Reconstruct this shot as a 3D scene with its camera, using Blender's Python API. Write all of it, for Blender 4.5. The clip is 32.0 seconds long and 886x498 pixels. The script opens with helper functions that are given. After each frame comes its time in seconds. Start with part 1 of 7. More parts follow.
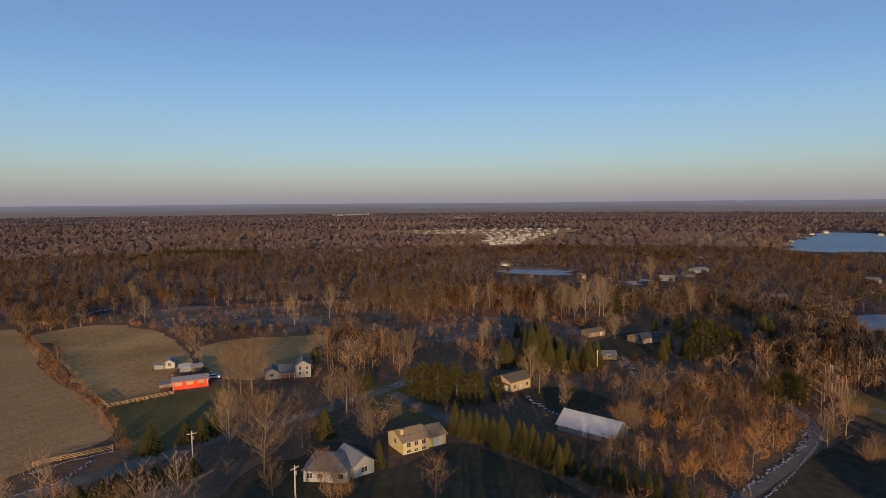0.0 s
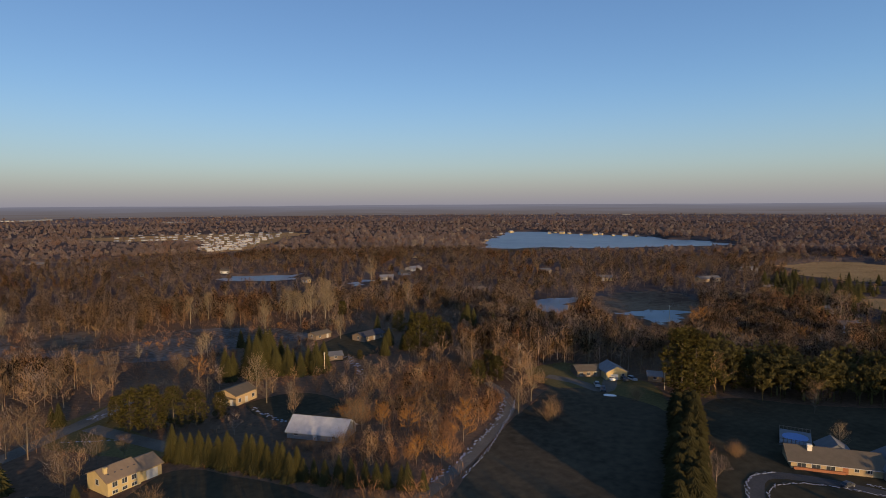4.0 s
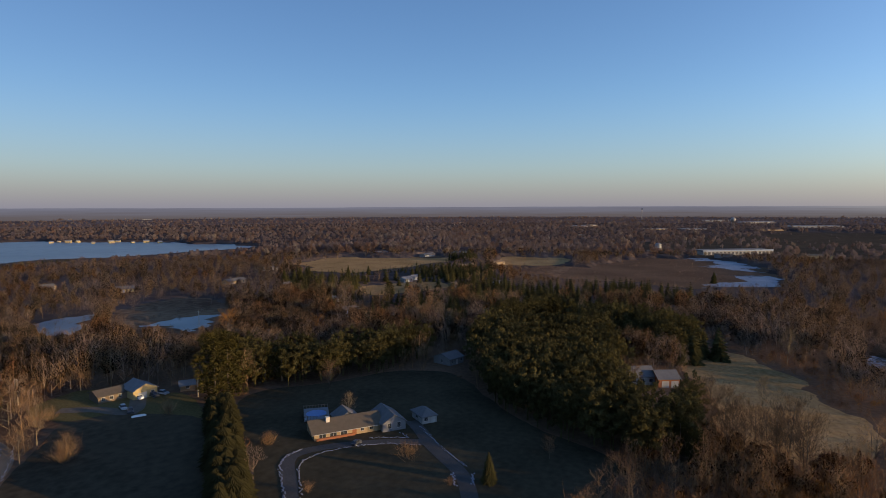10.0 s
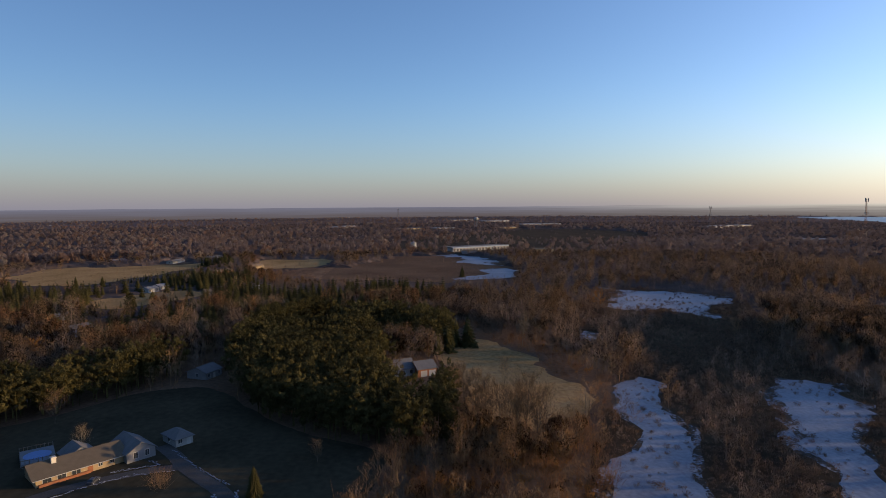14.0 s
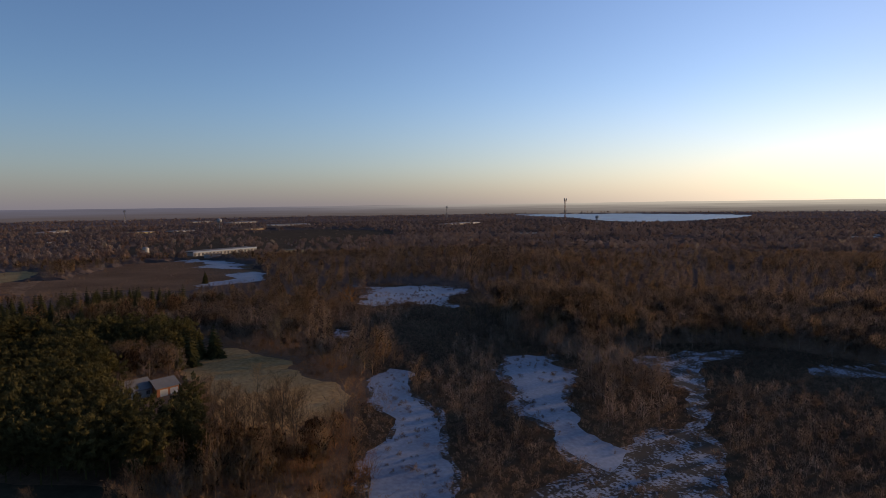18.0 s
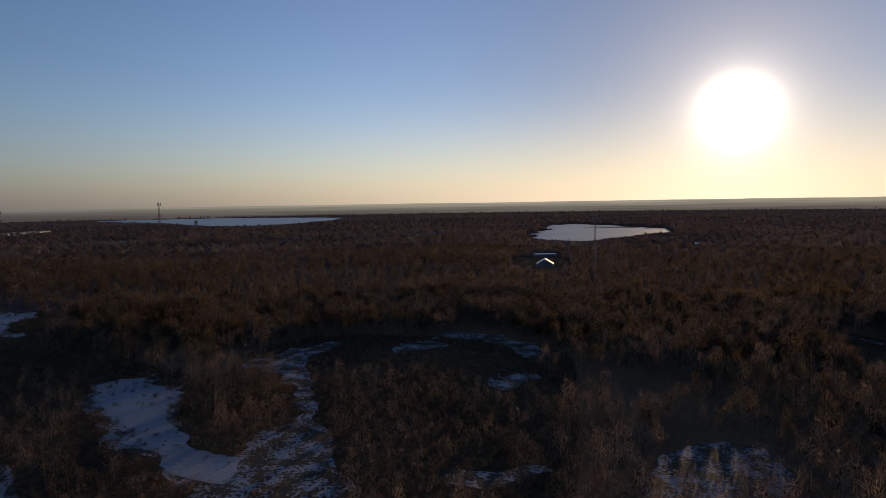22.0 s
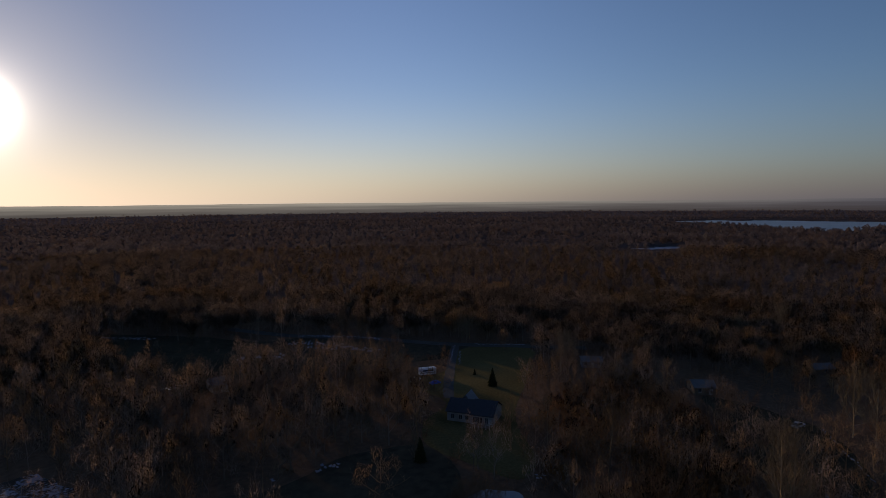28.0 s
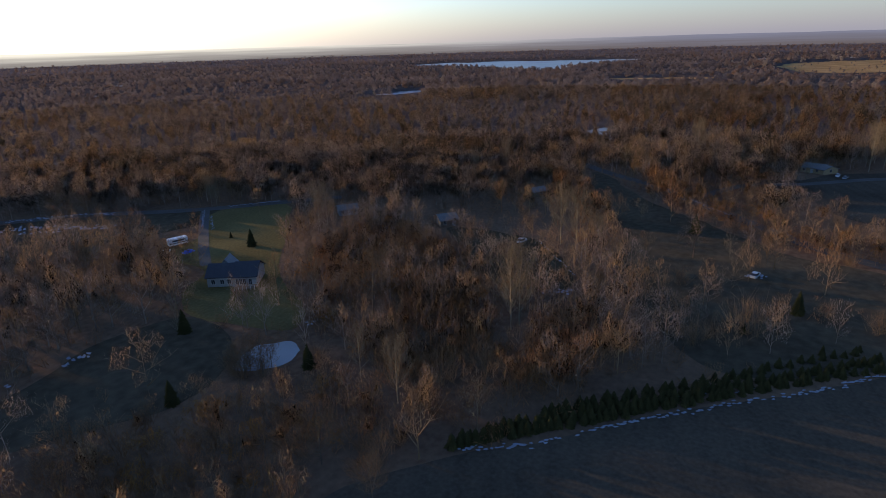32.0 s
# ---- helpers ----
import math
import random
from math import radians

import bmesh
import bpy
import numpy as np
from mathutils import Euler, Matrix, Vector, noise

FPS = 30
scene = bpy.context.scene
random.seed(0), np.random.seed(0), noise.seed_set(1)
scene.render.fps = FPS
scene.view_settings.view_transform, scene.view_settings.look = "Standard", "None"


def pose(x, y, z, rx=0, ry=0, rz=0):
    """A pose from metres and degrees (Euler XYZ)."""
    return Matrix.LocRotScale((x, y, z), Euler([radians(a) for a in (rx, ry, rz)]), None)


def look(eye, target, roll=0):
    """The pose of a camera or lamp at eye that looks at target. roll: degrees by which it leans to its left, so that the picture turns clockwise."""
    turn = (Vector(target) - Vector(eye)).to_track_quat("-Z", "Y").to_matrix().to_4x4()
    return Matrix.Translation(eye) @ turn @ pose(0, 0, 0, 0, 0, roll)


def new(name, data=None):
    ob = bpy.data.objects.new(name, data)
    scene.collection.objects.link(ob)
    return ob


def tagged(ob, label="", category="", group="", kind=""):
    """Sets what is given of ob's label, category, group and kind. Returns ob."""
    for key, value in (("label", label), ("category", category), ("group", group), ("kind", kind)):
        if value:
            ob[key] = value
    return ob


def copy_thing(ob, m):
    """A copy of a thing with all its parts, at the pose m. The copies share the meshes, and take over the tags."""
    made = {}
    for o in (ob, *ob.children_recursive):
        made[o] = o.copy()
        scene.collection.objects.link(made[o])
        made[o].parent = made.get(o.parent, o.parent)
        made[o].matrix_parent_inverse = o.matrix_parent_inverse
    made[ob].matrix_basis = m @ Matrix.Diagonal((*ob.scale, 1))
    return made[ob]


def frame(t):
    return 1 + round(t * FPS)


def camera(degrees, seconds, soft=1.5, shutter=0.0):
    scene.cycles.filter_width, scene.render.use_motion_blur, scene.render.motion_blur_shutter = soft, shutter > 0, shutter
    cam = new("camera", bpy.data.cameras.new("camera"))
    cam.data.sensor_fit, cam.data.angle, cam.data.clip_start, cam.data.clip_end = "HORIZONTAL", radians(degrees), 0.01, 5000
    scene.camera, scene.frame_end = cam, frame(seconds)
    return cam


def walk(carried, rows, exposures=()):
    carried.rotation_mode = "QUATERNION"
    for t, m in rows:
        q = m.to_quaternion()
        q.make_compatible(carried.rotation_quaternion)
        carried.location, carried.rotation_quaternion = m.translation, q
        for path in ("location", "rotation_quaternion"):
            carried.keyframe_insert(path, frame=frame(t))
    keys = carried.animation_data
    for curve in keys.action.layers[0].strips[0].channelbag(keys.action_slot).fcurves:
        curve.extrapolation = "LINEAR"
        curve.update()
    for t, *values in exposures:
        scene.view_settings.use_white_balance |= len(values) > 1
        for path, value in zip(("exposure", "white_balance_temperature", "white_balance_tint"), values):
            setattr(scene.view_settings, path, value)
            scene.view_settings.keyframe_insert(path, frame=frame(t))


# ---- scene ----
EXPOSURES = ((0, 0.05, 7500, 12), (5, 0.05, 7350, 12), (9, 0.0, 7100, 12), (13, 0.0, 7100, 14), (15.5, -0.15, 7300, 16), (18, -0.45, 7450, 18), (20, -0.8, 7450, 18), (21.5, -1.15, 7400, 16), (23, -1.35, 7350, 15), (26.5, -1.45, 7350, 15), (28.5, -1.45, 6950, 18), (29.5, -1.1, 6850, 18), (31, -0.25, 7050, 17), (32, 0.35, 6800, 14))
# The camera hangs 64 m over the land and turns where it is: seconds, turn, tilt, roll in degrees.
cam = camera(73.49, 32.0, soft=0.85)
TURNS = (
    (0.0, -0.00, -4.46, -0.44),
    (0.5, -3.10, -4.47, -0.37),
    (1.0, -6.51, -4.46, -0.31),
    (1.5, -10.61, -4.43, -0.32),
    (2.0, -14.57, -4.41, -0.32),
    (2.5, -17.54, -4.38, -0.28),
    (4.5, -29.76, -4.22, -0.34),
    (5.0, -33.62, -4.17, -0.30),
    (5.5, -37.61, -4.17, -0.24),
    (6.0, -41.45, -4.13, -0.18),
    (6.5, -45.18, -4.09, -0.20),
    (7.0, -49.35, -4.08, -0.23),
    (7.5, -53.09, -4.07, -0.18),
    (8.0, -56.46, -4.05, -0.22),
    (8.5, -60.03, -4.04, -0.20),
    (9.0, -63.47, -4.04, -0.21),
    (9.5, -66.67, -4.06, -0.23),
    (10.0, -69.96, -4.06, -0.22),
    (10.5, -73.47, -4.07, -0.27),
    (11.0, -76.53, -4.07, -0.25),
    (11.5, -78.95, -4.09, -0.32),
    (12.0, -81.65, -4.05, -0.42),
    (12.5, -84.44, -4.04, -0.39),
    (13.0, -87.19, -4.04, -0.43),
    (13.5, -89.93, -4.08, -0.49),
    (14.0, -92.78, -4.08, -0.45),
    (14.5, -95.88, -4.10, -0.51),
    (15.0, -99.41, -4.13, -0.52),
    (15.5, -103.01, -4.16, -0.56),
    (17.5, -113.62, -4.28, -0.74),
    (18.0, -116.61, -4.31, -0.75),
    (18.5, -120.34, -4.34, -0.74),
    (19.0, -124.68, -4.36, -0.70),
    (19.5, -128.83, -4.41, -0.72),
    (20.0, -133.26, -4.42, -0.76),
    (20.5, -135.29, -4.39, -0.87),
    (21.0, -136.64, -4.39, -1.02),
    (21.5, -143.40, -4.41, -1.01),
    (22.0, -153.72, -4.44, -0.89),
    (22.5, -161.94, -4.45, -0.78),
    (23.0, -164.24, -4.42, -0.77),
    (23.5, -165.47, -4.40, -1.01),
    (24.0, -166.16, -4.38, -1.11),
    (24.5, -166.47, -4.39, -1.30),
    (26.5, -186.02, -4.40, -0.93),
    (27.0, -196.56, -4.56, -0.56),
    (27.5, -208.44, -4.55, -0.46),
    (28.0, -218.07, -4.52, -0.56),
    (28.5, -228.00, -4.56, -0.40),
    (29.0, -235.16, -4.70, -0.56),
    (29.5, -237.59, -6.51, -0.81),
    (30.0, -239.52, -8.55, -0.96),
    (30.5, -240.64, -11.74, -1.13),
    (31.0, -241.17, -14.28, -1.33),
    (31.5, -241.42, -16.76, -1.55),
    (32.0, -241.54, -19.22, -1.68),
)
walk(cam, [(t, pose(0, 0, 64, 90 + tilt, 0, turn) @ pose(0, 0, 0, 0, 0, roll)) for t, turn, tilt, roll in TURNS],
     EXPOSURES)
# ---------------------------------------------------------------- world and sun
SUN_AZ, SUN_EL = radians(180.0), radians(7.4)   # the sun stands low, towards -y
SUN_WAY = Vector((0.0, -math.cos(SUN_EL), math.sin(SUN_EL)))

SKY_TINT = (0.090, 0.095, 0.115)
HAZE_DEEP, HAZE_LOWEST = (0.240, 0.252, 0.335), 14.0     # the earth's own dusky band, low on the side away from the sun
HAZE_COOL, HAZE_WARM, HAZE_LOW, HAZE_SHARE, HALO = (0.30, 0.302, 0.368), (2.15, 2.07, 1.75), 5.0, 0.8, 0.35
world = bpy.data.worlds.new("dawn_sky")
scene.world = world
world.use_nodes = True
wn, wl = world.node_tree.nodes, world.node_tree.links


def wnode(kind, **kw):
    n = wn.new(kind)
    for k, v in kw.items():
        n.inputs[int(k[1:])].default_value = v
    return n


def wmath(op, a, b=None):
    n = wn.new("ShaderNodeMath")
    n.operation = op
    for i, v in enumerate((a, b)):
        if v is None:
            continue
        if isinstance(v, float):
            n.inputs[i].default_value = v
        else:
            wl.new(v, n.inputs[i])
    return n.outputs[0]


def wmix(mode, fac, a, b):
    n = wn.new("ShaderNodeMix")
    n.data_type, n.blend_type = "RGBA", mode
    for i, v in ((0, fac), (6, a), (7, b)):
        if isinstance(v, (float, tuple)):
            n.inputs[i].default_value = v
        else:
            wl.new(v, n.inputs[i])
    return n.outputs[2]


sky = wn.new("ShaderNodeTexSky")
sky.sky_type, sky.sun_disc = "NISHITA", False
sky.sun_elevation, sky.sun_rotation = SUN_EL, SUN_AZ
sky.altitude, sky.air_density, sky.dust_density, sky.ozone_density = 300, 1.0, 0.12, 3.0
way = wn.new("ShaderNodeTexCoord").outputs["Generated"]
up = wn.new("ShaderNodeSeparateXYZ")
wl.new(way, up.inputs[0])
near = wn.new("ShaderNodeVectorMath")
near.operation = "DOT_PRODUCT"
near.inputs[1].default_value = SUN_WAY
wl.new(way, near.inputs[0])
toward = wmath("MAXIMUM", near.outputs["Value"], 0.0)
half = wmath("MULTIPLY", wmath("ADD", near.outputs["Value"], 1.0), 0.5)
gain = wmath("SUBTRACT", wmath("ADD", wmath("ADD", wmath("MULTIPLY", wmath("POWER", half, 3.0), 1.5), half), 1.35), wmath("MULTIPLY", wmath("POWER", toward, 12.0), 2.2))   # hazy air is brighter towards the sun
gain = wmath("ADD", gain, wmath("MULTIPLY", wmath("POWER", wmath("MULTIPLY", wmath("MULTIPLY", half, wmath("SUBTRACT", 1.0, half)), 4.0), 2.0), 0.35))
clear_air = wmix("MULTIPLY", 1.0, wmix("MULTIPLY", 1.0, sky.outputs["Color"], (SKY_TINT[0], SKY_TINT[1], SKY_TINT[2], 1)), wmix("MULTIPLY", 1.0, gain, wmix("MIX", wmath("POWER", half, 2.0), (1.0, 1.0, 1.0, 1), (1.22, 1.0, 0.92, 1))))
clear_air = wmix("MULTIPLY", wmath("POWER", wmath("MULTIPLY", wmath("MULTIPLY", half, wmath("SUBTRACT", 1.0, half)), 4.0), 2.0), clear_air, (0.92, 1.0, 1.02, 1))
# the haze that lies along the horizon, warm towards the sun
band = wmath("POWER", wmath("MAXIMUM", wmath("SUBTRACT", 1.0, wmath("MULTIPLY", wmath("ABSOLUTE", up.outputs["Z"]), HAZE_LOW)), 0.0), 2.0)
low_band = wmath("POWER", wmath("MAXIMUM", wmath("SUBTRACT", 1.0, wmath("MULTIPLY", wmath("ABSOLUTE", up.outputs["Z"]), HAZE_LOWEST)), 0.0), 2.0)
haze = wmix("MIX", wmath("POWER", toward, 3.0), (*HAZE_COOL, 1), (*HAZE_WARM, 1))
air = wmix("MIX", wmath("MULTIPLY", band, HAZE_SHARE), clear_air, haze)
air = wmix("MIX", wmath("MULTIPLY", low_band, wmath("MULTIPLY", wmath("SUBTRACT", 1.0, wmath("POWER", half, 2.0)), 0.85)), air, (*HAZE_DEEP, 1))
# the sun's own bright disc and its halo
disc = wmath("ADD", wmath("MULTIPLY", wmath("POWER", toward, 2600.0), 26.0), wmath("ADD", wmath("MULTIPLY", wmath("POWER", toward, 700.0), 2.2), wmath("MULTIPLY", wmath("POWER", toward, 150.0), 0.5)))
halo = wmath("MULTIPLY", wmath("POWER", toward, 45.0), HALO)
air = wmix("ADD", 1.0, air, wmix("MULTIPLY", 1.0, (1.0, 0.93, 0.80, 1), wmath("ADD", disc, halo)))
wl.new(air, wn["Background"].inputs["Color"])
wn["Background"].inputs["Strength"].default_value = 1.0

sun = new("sun", bpy.data.lights.new("sun", "SUN"))
sun.data.energy, sun.data.angle, sun.data.color = 5.4, radians(0.53), (1.0, 0.71, 0.39)
sun.matrix_world = look(SUN_WAY * 500, (0, 0, 0))


# ---------------------------------------------------------------- materials
def mat(name, a, b, scale=0.3, rough=0.9, bump=0.0, fine=None, rows=None, spec=0.2, metal=0.0, mid=0.5, half=0.16):
    """Two colours mixed by noise at two scales (per metre); rows: (spacing, turn, colour, share) of plough lines."""
    m = bpy.data.materials.new(name)
    m.use_nodes = True
    n, l = m.node_tree.nodes, m.node_tree.links
    bsdf = n["Principled BSDF"]
    bsdf.inputs["Roughness"].default_value = rough
    bsdf.inputs["Metallic"].default_value = metal
    bsdf.inputs["Specular IOR Level"].default_value = spec if rough < 1 else 0.0     # litter, twigs and soil have no sheen
    at = n.new("ShaderNodeTexCoord")
    big = n.new("ShaderNodeTexNoise")
    big.inputs["Scale"].default_value, big.inputs["Detail"].default_value = scale, 6
    small = n.new("ShaderNodeTexNoise")
    small.inputs["Scale"].default_value, small.inputs["Detail"].default_value = fine or scale * 14, 4
    for t in (big, small):
        l.new(at.outputs["Object"], t.inputs["Vector"])
    both = n.new("ShaderNodeMix")
    both.data_type = "FLOAT"
    both.inputs[0].default_value = 0.45
    l.new(big.outputs["Fac"], both.inputs[2])
    l.new(small.outputs["Fac"], both.inputs[3])
    ramp = n.new("ShaderNodeValToRGB")
    ramp.color_ramp.elements[0].position, ramp.color_ramp.elements[1].position = mid - half, mid + half
    ramp.color_ramp.elements[0].color, ramp.color_ramp.elements[1].color = (*a, 1), (*b, 1)
    l.new(both.outputs[0], ramp.inputs["Fac"])
    out = ramp.outputs["Color"]
    if rows:
        gap, turn, colour, share = rows
        mp = n.new("ShaderNodeMapping")
        mp.inputs["Rotation"].default_value = (0, 0, radians(turn))
        l.new(at.outputs["Object"], mp.inputs["Vector"])
        wave = n.new("ShaderNodeTexWave")
        wave.inputs["Scale"].default_value = 0.314 / gap
        wave.inputs["Distortion"].default_value, wave.inputs["Detail"].default_value = 2.5, 3
        wave.inputs["Detail Scale"].default_value = 0.4
        l.new(mp.outputs["Vector"], wave.inputs["Vector"])
        dim = n.new("ShaderNodeMath")
        dim.operation = "MULTIPLY"
        dim.inputs[1].default_value = share
        l.new(wave.outputs["Fac"], dim.inputs[0])
        mix = n.new("ShaderNodeMix")
        mix.data_type = "RGBA"
        mix.inputs[7].default_value = (*colour, 1)
        l.new(dim.outputs[0], mix.inputs[0])
        l.new(out, mix.inputs[6])
        out = mix.outputs[2]
    l.new(out, bsdf.inputs["Base Color"])
    if bump:
        bp = n.new("ShaderNodeBump")
        bp.inputs["Strength"].default_value, bp.inputs["Distance"].default_value = 0.6, bump
        l.new(both.outputs[0], bp.inputs["Height"])
        l.new(bp.outputs["Normal"], bsdf.inputs["Normal"])
    return m


M = {}
M["forest_floor"] = mat("forest_floor", (0.084, 0.053, 0.036), (0.185, 0.118, 0.076), 0.02, 1.0, 0.3, 0.6)
M["tilled"] = mat("tilled_soil", (0.225, 0.132, 0.062), (0.42, 0.262, 0.130), 0.02, 1.0, 0.5, 0.8, (7.0, 35, (0.48, 0.315, 0.165), 0.12))
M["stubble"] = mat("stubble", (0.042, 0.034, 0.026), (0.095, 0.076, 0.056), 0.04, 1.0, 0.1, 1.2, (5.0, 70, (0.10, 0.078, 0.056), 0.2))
M["pasture"] = mat("dry_pasture", (0.220, 0.132, 0.057), (0.473, 0.288, 0.132), 0.03, 1.0, 0.5, 0.5)
# lawn and meadow are darker than rough_grass: shade is put into their colour
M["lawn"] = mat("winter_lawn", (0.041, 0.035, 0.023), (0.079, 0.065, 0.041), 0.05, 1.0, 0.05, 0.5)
M["rough_grass"] = mat("rough_grass", (0.083, 0.066, 0.029), (0.165, 0.130, 0.057), 0.04, 1.0, 0.1, 1.2)
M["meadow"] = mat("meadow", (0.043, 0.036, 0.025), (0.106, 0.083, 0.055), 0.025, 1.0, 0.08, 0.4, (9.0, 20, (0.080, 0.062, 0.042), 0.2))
M["reeds"] = mat("dead_reeds", (0.041, 0.029, 0.020), (0.098, 0.067, 0.041), 0.03, 1.0, 0.3, 0.5)
M["prairie"] = mat("red_prairie", (0.105, 0.062, 0.042), (0.225, 0.145, 0.092), 0.02, 1.0, 0.3, 0.2, half=0.10)
M["snow"] = mat("old_snow", (0.15, 0.163, 0.205), (0.28, 0.30, 0.345), 0.05, 0.6, 0.05, 0.8)
M["patchy_snow"] = mat("patchy_snow", (0.045, 0.032, 0.022), (0.235, 0.255, 0.30), 0.16, 0.8, 0.1, 1.1, mid=0.52, half=0.03)
M["ice"] = mat("lake_ice", (0.080, 0.105, 0.130), (0.175, 0.205, 0.235), 0.008, 0.4, 0.0, 0.06, spec=0.5)
M["gravel"] = mat("gravel_road", (0.085, 0.070, 0.054), (0.165, 0.140, 0.112), 0.1, 0.95, 0.03, 2.5)
M["asphalt"] = mat("grey_drive", (0.045, 0.042, 0.040), (0.088, 0.081, 0.076), 0.15, 0.9, 0.02, 3.0)
M["branches"] = mat("brown_branches", (0.085, 0.054, 0.031), (0.195, 0.127, 0.072), 0.6, 1.0, 0, 3.0)
M["twigs"] = mat("bare_twigs", (0.130, 0.079, 0.046), (0.336, 0.215, 0.120), 0.03, 1.0, 0, 0.14, half=0.12)
M["pale_twigs"] = mat("pale_twigs", (0.130, 0.096, 0.060), (0.235, 0.176, 0.110), 0.1, 1.0, 0, 0.5)
M["rust_leaves"] = mat("rust_leaves", (0.185, 0.085, 0.027), (0.340, 0.175, 0.058), 0.2, 1.0, 0, 1.5)
M["shrub"] = mat("brown_shrub", (0.121, 0.063, 0.033), (0.333, 0.175, 0.085), 0.04, 1.0, 0, 0.2, half=0.13)
M["bark"] = mat("grey_bark", (0.084, 0.066, 0.049), (0.189, 0.154, 0.119), 0.6, 1.0, 0, 4)
M["grey_twigs"] = mat("grey_twigs", (0.124, 0.090, 0.068), (0.319, 0.230, 0.175), 0.03, 1.0, 0, 0.14, half=0.12)
M["marsh_shrub"] = mat("marsh_shrub", (0.109, 0.072, 0.054), (0.259, 0.172, 0.121), 0.03, 1.0, 0, 0.3)
# Far woods: distance haze and crown shade are put into these greyer, darker colours.
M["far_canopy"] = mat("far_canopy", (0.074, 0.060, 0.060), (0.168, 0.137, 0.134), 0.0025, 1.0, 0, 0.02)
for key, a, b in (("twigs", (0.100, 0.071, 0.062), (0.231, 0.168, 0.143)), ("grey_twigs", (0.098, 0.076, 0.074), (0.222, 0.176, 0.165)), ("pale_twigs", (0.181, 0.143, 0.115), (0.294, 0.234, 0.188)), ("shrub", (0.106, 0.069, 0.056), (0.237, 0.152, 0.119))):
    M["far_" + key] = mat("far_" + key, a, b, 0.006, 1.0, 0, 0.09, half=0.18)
M["frost"] = mat("frosted_hollow", (0.085, 0.062, 0.046), (0.175, 0.150, 0.132), 0.035, 1.0, 0.2, 0.5, mid=0.52, half=0.10)
M["canopy"] = mat("wood_canopy", (0.049, 0.038, 0.035), (0.117, 0.090, 0.081), 0.012, 1.0, 0.8, 0.08)
M["pale_bark"] = mat("pale_bark", (0.17, 0.135, 0.092), (0.28, 0.23, 0.16), 0.6, 1.0, 0, 4)
M["spruce"] = mat("spruce_needles", (0.024, 0.024, 0.010), (0.078, 0.067, 0.026), 0.12, 1.0, 0, 1.2)
M["plantation"] = mat("plantation_needles", (0.037, 0.034, 0.015), (0.118, 0.100, 0.040), 0.10, 1.0, 0, 0.5)
M["cedar"] = mat("cedar_scales", (0.017, 0.016, 0.008), (0.050, 0.044, 0.018), 0.3, 1.0, 0, 2.5)
M["pine"] = mat("pine_needles", (0.027, 0.025, 0.009), (0.082, 0.067, 0.021), 0.10, 1.0, 0, 0.9)


def fuzzy(m, cover, grain):
    """The same surface broken up into fine upright twigs or needles with gaps between them."""
    c = m.copy()
    c.name = m.name + "_spray"
    n, l = c.node_tree.nodes, c.node_tree.links
    bsdf = n["Principled BSDF"]
    mp = n.new("ShaderNodeMapping")
    mp.inputs["Scale"].default_value = (1.0, 1.0, 0.3)
    l.new(n.new("ShaderNodeTexCoord").outputs["Object"], mp.inputs["Vector"])
    grains = n.new("ShaderNodeTexNoise")
    grains.inputs["Scale"].default_value, grains.inputs["Detail"].default_value, grains.inputs["Roughness"].default_value = grain, 3, 0.7
    l.new(mp.outputs["Vector"], grains.inputs["Vector"])
    step = n.new("ShaderNodeMath")
    step.operation = "GREATER_THAN"
    step.inputs[1].default_value = 0.5 + (0.5 - cover) * 0.32
    l.new(grains.outputs["Fac"], step.inputs[0])
    thin = n.new("ShaderNodeBsdfTranslucent")
    l.new(bsdf.inputs["Base Color"].links[0].from_socket, thin.inputs["Color"])
    both = n.new("ShaderNodeMixShader")
    both.inputs[0].default_value = 0.45
    l.new(bsdf.outputs[0], both.inputs[1])
    l.new(thin.outputs[0], both.inputs[2])
    gaps = n.new("ShaderNodeMixShader")
    l.new(step.outputs[0], gaps.inputs[0])
    l.new(n.new("ShaderNodeBsdfTransparent").outputs[0], gaps.inputs[1])
    l.new(both.outputs[0], gaps.inputs[2])
    l.new(gaps.outputs[0], n["Material Output"].inputs["Surface"])
    return c


SPRAY = {M[k].name: fuzzy(M[k], cover, grain) for k, cover, grain in (
    ("twigs", 0.18, 4.5), ("grey_twigs", 0.18, 4.5), ("pale_twigs", 0.15, 4.5), ("shrub", 0.15, 5.0), ("rust_leaves", 0.3, 5.0),
    ("far_twigs", 0.55, 1.4), ("far_grey_twigs", 0.55, 1.4), ("far_pale_twigs", 0.5, 1.4), ("far_shrub", 0.55, 1.4),
    ("marsh_shrub", 0.25, 5.0), ("plantation", 0.55, 4.0), ("spruce", 0.75, 2.6))}


# ---------------------------------------------------------------- ground
def land(x, y):
    """The height of the land: flat as far as single woods can be told apart."""
    return 0.0 * np.hypot(x, y)


def sheet(name, verts, faces, material, label="", kind="structure", category=""):
    me = bpy.data.meshes.new(name)
    me.from_pydata(verts, [], faces)
    me.materials.append(material)
    return tagged(new(name, me), label, category, "", kind)


